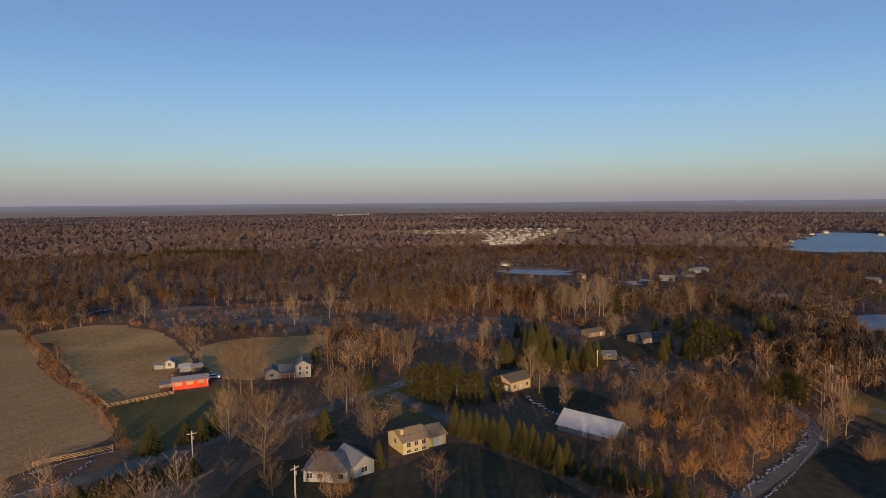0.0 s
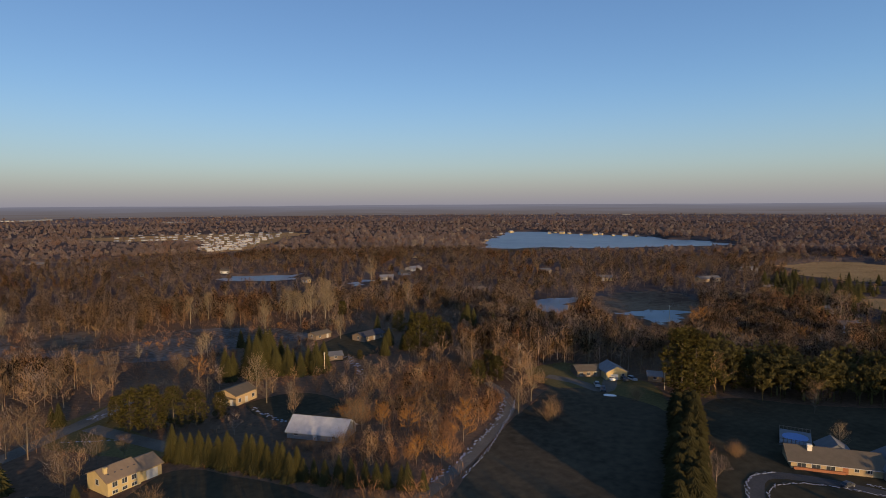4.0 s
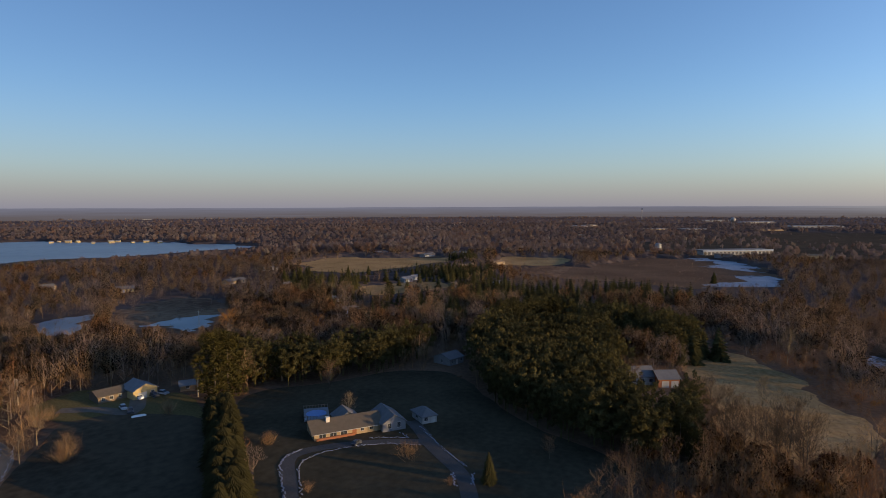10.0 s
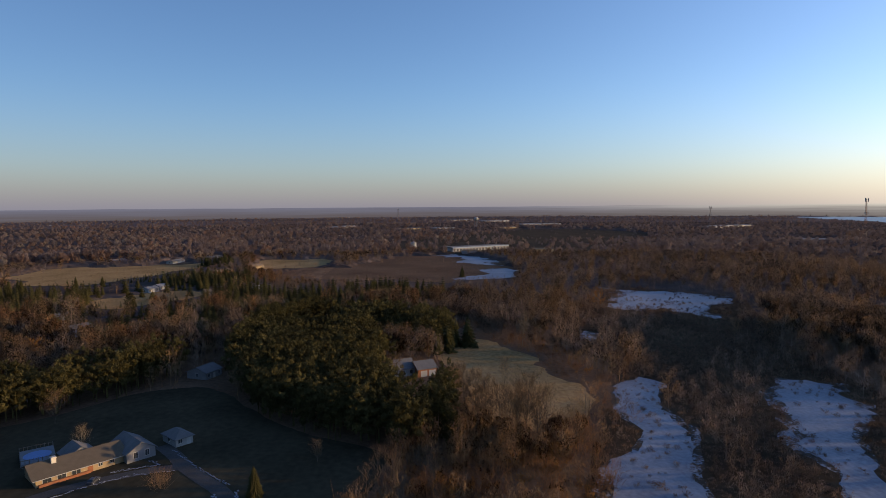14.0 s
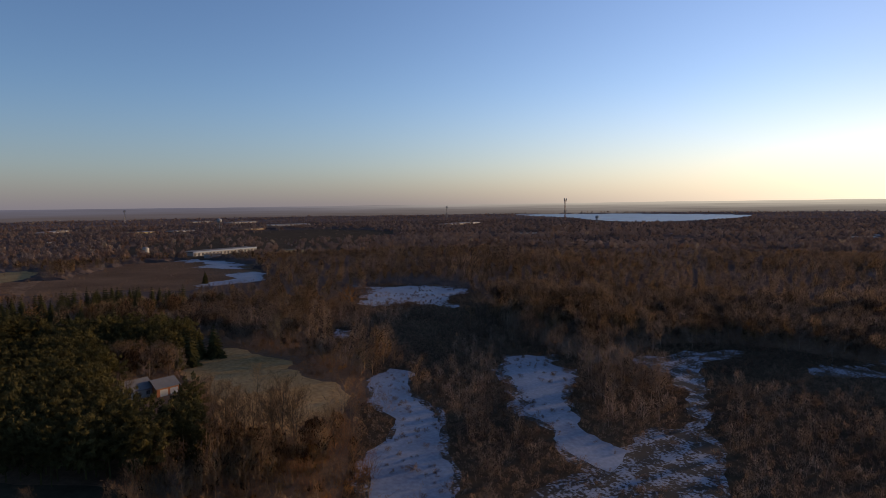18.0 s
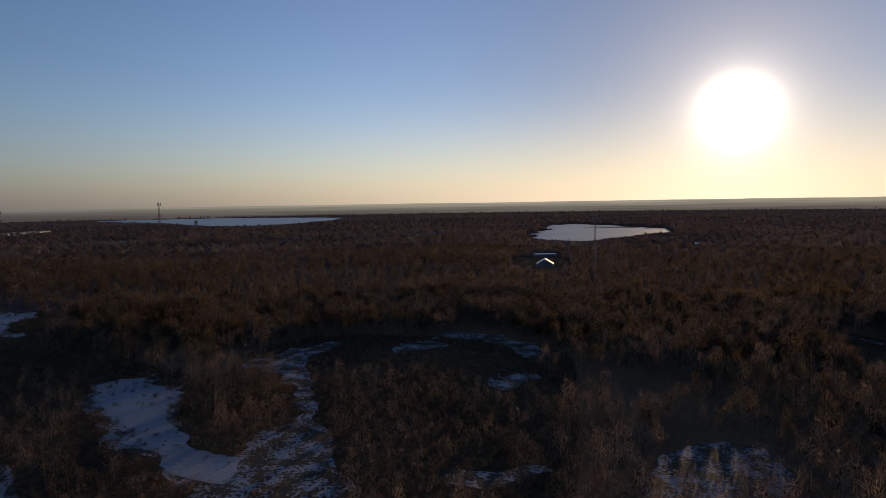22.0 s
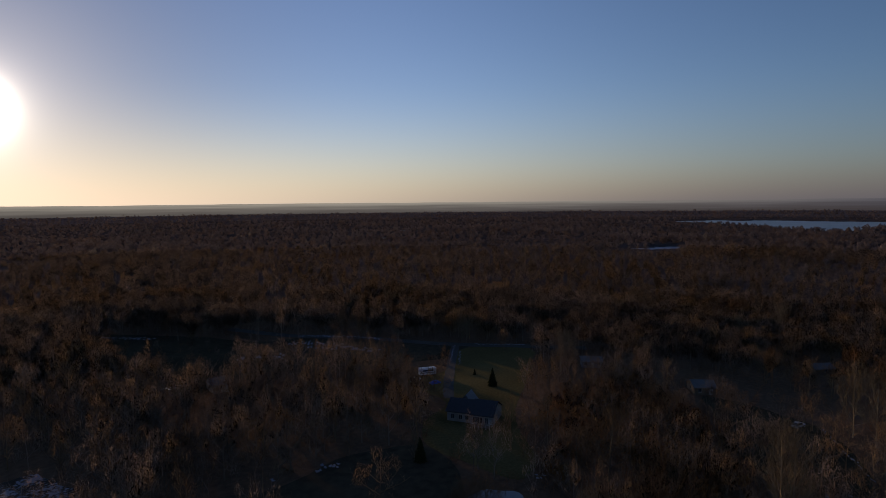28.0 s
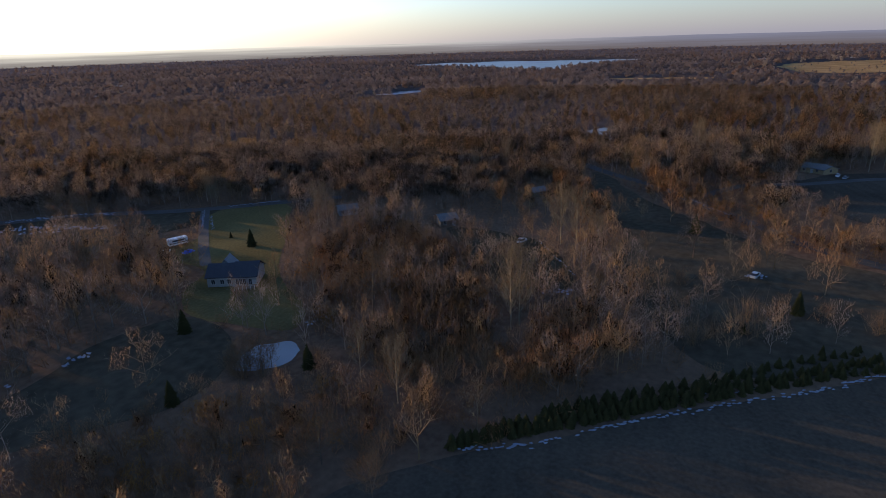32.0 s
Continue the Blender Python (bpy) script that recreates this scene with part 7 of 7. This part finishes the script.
snow_verge("snow_verge", [(-147.3, -183.7), (-164.8, -202.8)], 0.8, 0.8, 19, "broken ribbon of old snow along the verge")
snow_verge("snow_verge", [(-146.2, -177.0), (-159.9, -192.9)], 0.8, 0.8, 20, "broken ribbon of old snow along the verge")
snow_verge("snow_verge", [(-173.3, -198.0), (-189.9, -183.2)], 1.6, 0.9, 21, "broken ribbon of old snow along the verge")
snow_verge("snow_verge", [(-60.5, -128.0), (-66.2, -126.2)], 3.0, 0.8, 22, "broken ribbon of old snow along the verge")
snow_verge("snow_verge", [(-50.2, -129.9), (-51.9, -128.6)], 2.0, 0.8, 23, "broken ribbon of old snow along the verge")
snow_verge("snow_verge", [(-181.4, -61.4), (-155.2, -41.6)], 0.8, 0.4, 24, "broken ribbon of old snow along the verge")
snow_verge("snow_verge", [(-140.3, -46.3), (-145.0, -39.4)], 2.4, 0.8, 25, "broken ribbon of old snow along the verge")
snow_verge("snow_verge", [(-268.8, -30.9), (-249.5, -17.6), (-237.1, -6.5)], 1.4, 0.7, 26, "broken ribbon of old snow along the verge")
snow_verge("snow_verge", [(-173.8, 1.0), (-176.8, 6.0)], 2, 0.9, 27, "broken ribbon of old snow along the verge")
snow_verge("snow_verge", [(-97.7, -92.0), (-101.1, -90.5)], 1.8, 0.8, 28, "broken ribbon of old snow along the verge")
snow_verge("snow_verge", [(-219.7, 337.5), (-211.1, 352.3), (-202.6, 366.1)], 5, 0.6, 29, "broken ribbon of old snow along the verge")
snow_verge("snow_verge", [(-135.6, 314.3), (-115.1, 334.7)], 7, 0.25, 30, "broken ribbon of old snow along the verge")
snow_verge("snow_verge", [(134.3, -220.9), (121.6, -253.5), (113.4, -260.5)], 6, 0.5, 31, "broken ribbon of old snow along the verge")
snow_verge("snow_verge", [(76.4, -193.0), (64.4, -207.3)], 6, 0.7, 32, "broken ribbon of old snow along the verge")
snow_verge("snow_verge", [(-42.9, -326.7), (-64.1, -304.1)], 4, 0.6, 33, "broken ribbon of old snow along the verge")
snow_verge("snow_verge", [(-81.5, -243.0), (-99.2, -236.3)], 6, 0.8, 34, "broken ribbon of old snow along the verge")
snow_verge("snow_verge", [(-45.4, -218.8), (-55.8, -218.9)], 3, 0.6, 35, "broken ribbon of old snow along the verge")
snow_verge("snow_verge", [(-112.8, -242.6), (-130.2, -222.8)], 4, 0.5, 36, "broken ribbon of old snow along the verge")


# ---------------------------------------------------------------- woods and brush
def scatter(r0, r1, gap, rng, grow=0.0):
    """Places on rings round the plan's middle; the step outwards grows with the distance where grow is set."""
    xs, ys, r = [], [], r0
    while r < r1:
        step = max(gap, grow * r * r)
        across = max(gap, r * 0.0042)
        n = int(math.tau * r / across)
        a = (np.arange(n) + rng.random(n)) * math.tau / n
        q = r + (rng.random(n) - 0.5) * step * 1.6
        xs.append(q * np.cos(a))
        ys.append(q * np.sin(a))
        r += step
    return np.concatenate(xs), np.concatenate(ys)


def zone(names, x, y):
    ok = np.zeros(len(x), bool)
    for n in names:
        ok |= inside(ZONES[n], x, y)
    return ok


SPARSE = {"works_yard": 0.4, "north_marsh": 0.5, "pond_marsh": 0.22, "mid_field": 0.06, "east_field": 0.12, "far_field": 0.2, "horse_field": 0.15, "mobile_home_park": 0.6,
          "distant_fields": 0.25, "distant_meadow": 0.2, "frost_meadow": 0.35, "frost_hollow": 0.45, "barn_yard": 0.3, "snow_lane": 0.25, "snowy_yard": 0.1, "oak_lawn": 0.55, "pond_ice": 0.16, "marsh_water": 0.10, "north_pond": 0.06, "prairie": 0.02, "crossroad_field": 0.06, "back_pasture": 0.06, "south_meadow": 0.1, "left_meadow": 0.08, "farmhouse_lawn": 0.02}


def free(x, y, extra=0.0, strict=False):
    """Not on open ground, a road, a building or a single tree; a few trees stand in the rougher fields."""
    ok = np.ones(len(x), bool)
    for name, poly in AREAS.items():
        if name == "wetland":      # a ragged wood's edge along the marsh
            ok &= ~inside(poly, x + 11 * RNG.normal(size=len(x)), y + 11 * RNG.normal(size=len(x)))
            continue
        ok &= ~inside(poly, x, y) | (RNG.random(len(x)) < SPARSE[name] if name in SPARSE and not strict else False)
    for kx, ky, kr in KEEP:
        ok &= (x - kx) ** 2 + (y - ky) ** 2 > (kr + extra) ** 2
    a = np.degrees(np.arctan2(-x, y))      # open farmland on the side that stays out of view
    return ok & ~((a > 38) & (a < 70) & (np.hypot(x, y) < 420)) & ~((a > 40) & (a < 69) & (RNG.random(len(x)) < 0.75))


def caps(x, y):
    """Growth is low before far fields and water."""
    cap = np.full(len(x), 30.0)
    far = np.hypot(x, y) > 230
    for name, poly in AREAS.items():
        if name in ("wetland", "works_yard"):
            continue
        for k, h in ((1.05, 6.0),) if name == "west_lake" else ((1.15, 7.5), (1.07, 4.0)):
            cap = np.where(far & inside(poly, x * k, y * k), np.minimum(cap, h), cap)
    return cap


def lumps(x, y, f, k):
    return np.array([noise.noise((p * f, q * f, k)) for p, q in zip(x, y)])


def growth(name, templates, x, y, size, material, label, category="woods"):
    if len(x):
        size = np.minimum(size, caps(x, y) * (0.7 + 0.4 * RNG.random(len(x))))
        tris, slots = planted(templates, x, y, size, RNG)
        tagged(new(name, tri_mesh(name, tris, material, SPRAY[material.name], slots=slots)), label, category, "", "stuff")


BRUSH = ("center_thicket", "rust_thicket", "south_thicket", "pond_thicket", "north_brush", "field_hedge", "road_hedge", "hill_hedge", "hill_front")
CONIFERS = ("pine_stand", "pine_belt", "pine_back", "lake_pines", "north_pines", "far_pines", "works_trees", "spruce_clump", "spruce_line")


def mixed(label, templates, x, y, size, far=""):
    """Woods of several kinds of tree, by clumps and by chance."""
    kind = lumps(x, y, 0.012, 4) * 0.9 + RNG.random(len(x)) - 0.4 * np.clip(-y / 200, 0, 1)     # greyer trees sunward stand in for the haze there
    for name, lo, hi, m, word in (("grey_woods", -9, 0.34, "grey_twigs", "grey"), ("brown_woods", 0.34, 0.84, "twigs", "brown"), ("pale_woods", 0.84, 0.95, "pale_twigs", "pale tan"), ("rust_woods", 0.95, 9, "shrub", "reddish brown")):
        s = (kind >= lo) & (kind < hi)
        growth(name, templates, x[s], y[s], size[s], M[far + m], f"bare {word} winter trees, {label}")


# near woods: tall trees over a low understorey
x, y = scatter(70, 390, 6.2, RNG)
ok = free(x, y) & ~zone(BRUSH + CONIFERS, x, y)
ok &= ~zone(("suburb",), x, y) | (RNG.random(len(x)) < 0.32)
ok &= ~zone(("mid_suburb",), x, y) | (RNG.random(len(x)) < 0.5)
ok &= ~zone(("conifer_mix", "conifer_back"), x, y) | (RNG.random(len(x)) < 0.22)
ok &= lumps(x, y, 0.018, 5) > -0.5
x, y = x[ok], y[ok]
low = zone(("suburb", "mid_suburb"), x, y)
size = np.where(low, 5, 7) + np.where(low, 4, 6) * RNG.random(len(x)) + np.where(low, 1, 5) * np.clip(lumps(x, y, 0.008, 8) + 0.3, 0, 1)
close = np.hypot(x, y) < 235
mixed("near the houses and fields", T_MID, x[close], y[close], size[close])
mixed("round the near fields", T_THIN, x[~close], y[~close], size[~close])
x, y = scatter(75, 390, 6.0, RNG)
ok = free(x, y, -2) & ~zone(CONIFERS, x, y)
ok &= ~zone(("suburb",), x, y) | (RNG.random(len(x)) < 0.2)
ok &= lumps(x, y, 0.03, 15) > -0.15
growth("understorey", T_TUFT, x[ok], y[ok], 1.6 + 2.4 * RNG.random(ok.sum()), M["shrub"], "low reddish brown undergrowth of bare shrubs", "shrubs")
# middle and far woods
x, y = scatter(390, 800, 8.8, RNG, 1.4e-5)
ok = free(x, y) & ~zone(CONIFERS, x, y) & (~zone(("conifer_mix", "conifer_back"), x, y) | (RNG.random(len(x)) < 0.18)) & (lumps(x, y, 0.008, 5) > -0.8)
x, y = x[ok], y[ok]
mixed("beyond the near fields", T_LOW, x, y, 6.5 + 4 * RNG.random(len(x)) + 4 * np.clip(lumps(x, y, 0.005, 8) + 0.3, 0, 1))
x, y = scatter(800, 3440, 13, RNG, 2.4e-5)
ok = free(x, y) & ~zone(CONIFERS, x, y) & (lumps(x, y, 0.0035, 5) > -0.7)
x, y = x[ok], y[ok]
r = np.hypot(x, y)
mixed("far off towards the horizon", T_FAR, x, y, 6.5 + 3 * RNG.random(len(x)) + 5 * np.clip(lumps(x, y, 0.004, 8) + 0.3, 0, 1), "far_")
# the closed mass of twigs under the far treetops: one uneven sheet, low where the ground is open
COLUMNS = 800
rr = [395.0]
while rr[-1] < 3440:
    rr.append(rr[-1] + max(5.0, 1.25e-5 * rr[-1] ** 2))
rr = np.array(rr)
ang = np.arange(COLUMNS) * math.tau / COLUMNS
R = rr[:, None] + (RNG.random((len(rr), COLUMNS)) - 0.5) * np.gradient(rr)[:, None] * 0.7
A = ang[None, :] + (RNG.random((len(rr), COLUMNS)) - 0.5) * math.tau / COLUMNS * 0.7
X, Y = (R * np.cos(A)).ravel(), (R * np.sin(A)).ravel()
KEPT = KEEP
KEEP = [k for k in KEEP if math.hypot(k[0], k[1]) > 380]
calm = np.clip(1.25 - np.hypot(X, Y) / 2000, 0.3, 1)
top = 3.6 + calm * (1.4 * RNG.random(len(X)) + 2.6 * np.clip(lumps(X, Y, 0.006, 8), -0.5, 1) + 1.0 * lumps(X, Y, 0.03, 18))
top = np.minimum(top, caps(X, Y) * 0.75)
wooded = free(X, Y, 0, True).reshape(R.shape)
top = np.where(wooded, np.maximum(top.reshape(R.shape), 0.8), -0.8)
soft = sum(np.roll(np.roll(top, i, 0), j, 1) for i in (-2, -1, 0, 1, 2) for j in (-2, -1, 0, 1, 2)) / 25
top = np.where(wooded, np.minimum(top, soft * 1.25 + 0.6 * RNG.random(R.shape)), -0.8).ravel()
KEEP = KEPT
Z = (top * np.clip((R.ravel() - 400) / 380, -0.02, 1) + land(X, Y)).reshape(R.shape)
near_rows = int((rr < 2300).sum())
for name, i0, i1, m, label in (("wood_canopy", 0, near_rows, "canopy", "closed brown mass of bare treetops"), ("far_wood_canopy", near_rows - 1, len(rr), "far_canopy", "brown treetops along the horizon, greyed for haze")):
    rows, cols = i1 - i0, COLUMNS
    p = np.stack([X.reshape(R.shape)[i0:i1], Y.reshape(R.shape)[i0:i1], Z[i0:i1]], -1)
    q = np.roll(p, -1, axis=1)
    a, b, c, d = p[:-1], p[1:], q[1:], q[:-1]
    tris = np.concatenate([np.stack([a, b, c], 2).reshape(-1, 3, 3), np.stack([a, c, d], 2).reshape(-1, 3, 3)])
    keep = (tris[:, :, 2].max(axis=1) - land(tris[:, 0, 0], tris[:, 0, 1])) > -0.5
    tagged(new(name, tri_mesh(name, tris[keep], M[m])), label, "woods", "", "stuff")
# thickets and hedges
for name, gap, lo, hi, label in (("hill_hedge", 3.6, 1.5, 4.0, "tall brown brush along the hay field"), ("hill_front", 3.2, 4.5, 10.5, "bare brown trees below the hay field"),
                                 ("rust_thicket", 3.6, 4.0, 7.5, "dense reddish brown sapling thicket beside the track"), ("south_thicket", 3.2, 4.0, 9.0, "dense dark brown sapling thicket below the hill field"),
                                 ("center_thicket", 3.6, 4.5, 9.0, "dense sunlit brown sapling wood by the dark-roofed house"),
                                 ("pond_thicket", 3.0, 3.5, 7.0, "dense brown thicket below the garden pond"), ("north_brush", 5.5, 1.5, 4.5, "low tan brush in the frosted hollow"),
                                 ("field_hedge", 1.9, 1.4, 3.0, "orange-brown brushy hedge between fields"), ("road_hedge", 4.0, 3.0, 8.0, "orange-brown brush along the road")):
    poly = ZONES[name]
    r = np.hypot(poly[:, 0], poly[:, 1])
    x, y = scatter(r.min(), r.max(), gap, RNG)
    ok = inside(poly, x, y)
    if name.startswith("hill"):
        ok &= ~inside(AREAS["hill_field"], x, y) & ~inside(AREAS["channel_ice"], x, y)
    elif "hedge" not in name:
        ok &= free(x, y)
    x, y = x[ok], y[ok]
    size = lo + (hi - lo) * RNG.random(len(x)) ** 1.5
    kind = RNG.random(len(x))
    growth(name, T_BUSH, x[kind < 0.6], y[kind < 0.6], size[kind < 0.6], M["shrub"], label, "shrubs")
    s = (kind >= 0.6) & (kind < 0.88)
    growth(name, T_MID, x[s], y[s], size[s] * 1.25, M["twigs"], label, "shrubs")
    s = kind >= 0.88
    growth(name, T_BUSH, x[s], y[s], size[s] * 0.8, M["rust_leaves"], label, "shrubs")
# the belt of tall bare trees above the young spruces
x, y = scatter(60, 330, 5.2, RNG)
ok = zone(("belt_wood", "center_thicket"), x, y) & ~inside(AREAS["stubble_field"], x, y) & ~inside(AREAS["tree_road"], x, y) & ~inside(AREAS["yard_pond"], x, y)
for kx, ky, kr in KEEP:
    ok &= (x - kx) ** 2 + (y - ky) ** 2 > kr ** 2
mixed("above the young spruces", T_MID, x[ok], y[ok], 5.5 + 5.5 * RNG.random(ok.sum()))
# taller trees between the hay field and the channel
x, y = scatter(100, 330, 4.0, RNG)
ok = zone(("hill_hedge",), x, y) & ~inside(AREAS["hill_field"], x, y) & ~inside(AREAS["hill_field"], x, y + 13) & ~inside(AREAS["channel_ice"], x, y)
mixed("between the hay field and the channel", T_MID, x[ok], y[ok], 6.0 + 4 * RNG.random(ok.sum()))
# an unseen tree row, added to throw shade over the tilled field's near end
x = np.linspace(-255, -128, 46) + 3 * RNG.normal(size=46)
y = 84 - 0.12 * (x + 128) + 4 * RNG.normal(size=46)
mixed("out of view, shading the tilled field", T_MID, x, y, 7.5 + 5 * RNG.random(46))
# weeds and seedlings on rough ground between the houses
x, y = scatter(90, 330, 2.6, RNG)
ok = zone(("weeds",), x, y) & (lumps(x, y, 0.05, 40) > -0.25)
for poly in AREAS.values():
    ok &= ~inside(poly, x, y)
growth("weeds", T_TUFT, x[ok], y[ok], 0.5 + 1.3 * RNG.random(ok.sum()) ** 2, M["shrub"], "brown dead weeds and seedlings on rough ground", "weeds")
# wetland shrubs, tussocks on the snow, and wooded rises
def marsh(r0, r1, gap):
    x, y = scatter(r0, r1, gap, RNG)
    ok = inside(AREAS["wetland"], x, y)
    x, y = x[ok], y[ok]
    icy = np.zeros(len(x), bool)
    rim = np.zeros(len(x), bool)
    for n in AREAS:
        if "ice" in n or "snow" in n:
            icy |= inside(AREAS[n], x, y)
            for dx, dy in ((5, 0), (-5, 0), (0, 5), (0, -5)):
                rim |= inside(AREAS[n], x + dx, y + dy)
    return x, y, icy, rim


x, y, icy, rim = marsh(80, 480, 2.3)
edge = lumps(x, y, 0.06, 2)
ok = ~icy & (edge > -0.55)
growth("wetland_reeds", T_TUFT, x[ok], y[ok], 0.8 + 1.6 * RNG.random(ok.sum()) ** 2, M["marsh_shrub"], "low brown reeds and sedge of the wetland", "reeds")
x, y, icy, rim = marsh(80, 480, 2.7)
clump = lumps(x, y, 0.045, 52) + 0.5 * lumps(x, y, 0.15, 53)
ok = np.where(icy, (clump > -0.1) & (RNG.random(len(x)) < 0.42), np.where(rim, RNG.random(len(x)) < 0.9, clump > -0.3))
x, y, icy, rim = x[ok], y[ok], icy[ok], rim[ok]
size = np.where(icy, 0.7 + 1.5 * RNG.random(len(x)) ** 1.5, np.where(rim, 0.8 + 1.7 * RNG.random(len(x)), 1.2 + 2.0 * RNG.random(len(x))))
growth("wetland_shrubs", T_MARSH, x[~icy], y[~icy], size[~icy], M["marsh_shrub"], "brown shrubs of the wetland", "shrubs")
growth("tussocks", T_CLUMP, x[icy], y[icy], size[icy], M["marsh_shrub"], "dark brown tussocks standing out of the snow", "tussocks")
x, y, icy, rim = marsh(100, 480, 5.6)
ok = ~icy & ~rim & ((lumps(x, y, 0.011, 21) > -0.12) | zone(("marsh_wood",), x, y))
growth("wetland_trees", T_MID, x[ok], y[ok], np.where(zone(("marsh_wood",), x, y), 1.7, 1.0)[ok] * (3.2 + 3.6 * RNG.random(ok.sum())), M["grey_twigs"], "thin grey-brown trees standing in the wetland")
# low tussocks of the wet prairie
x, y = scatter(500, 800, 6.0, RNG)
ok = inside(AREAS["prairie"], x, y) & ~inside(AREAS["prairie_ice"], x, y) & ~inside(AREAS["prairie_pool"], x, y) & (lumps(x, y, 0.02, 61) > -0.2)
growth("prairie_tussocks", T_TUFT, x[ok], y[ok], 0.8 + 1.2 * RNG.random(ok.sum()) ** 2, M["marsh_shrub"], "low reddish tussocks of the wet prairie", "reeds")
# conifers
x, y = scatter(120, 420, 3.7, RNG)
ok = zone(("pine_stand", "pine_belt", "pine_back"), x, y)
for kx, ky, kr in KEEP:
    ok &= (x - kx) ** 2 + (y - ky) ** 2 > kr ** 2
growth("pine_woods", T_PINE, x[ok], y[ok], 12.5 + 4.5 * RNG.random(ok.sum()), M["plantation"], "dark green planted pine stand", "pines")
x, y = scatter(250, 1400, 6.6, RNG)
ok = zone(("conifer_mix", "conifer_back"), x, y) & free(x, y) & (RNG.random(len(x)) < 0.9) & (lumps(x, y, 0.02, 30) > -0.3)
ok |= zone(("lake_pines", "north_pines", "far_pines", "works_trees"), x, y)
growth("far_conifers", T_SPRUCE, x[ok], y[ok], 8 + 6 * RNG.random(ok.sum()), M["spruce"], "dark conifers mixed into the far woods", "conifers")
x, y = scatter(200, 700, 5.0, RNG)
ok = zone(("spruce_clump",), x, y) | (zone(("spruce_line",), x, y) & (RNG.random(len(x)) < 0.4))
growth("spruce_woods", T_SPRUCE, x[ok], y[ok], 10 + 5 * RNG.random(ok.sum()), M["spruce"], "dark pointed spruces at the field's end", "conifers")
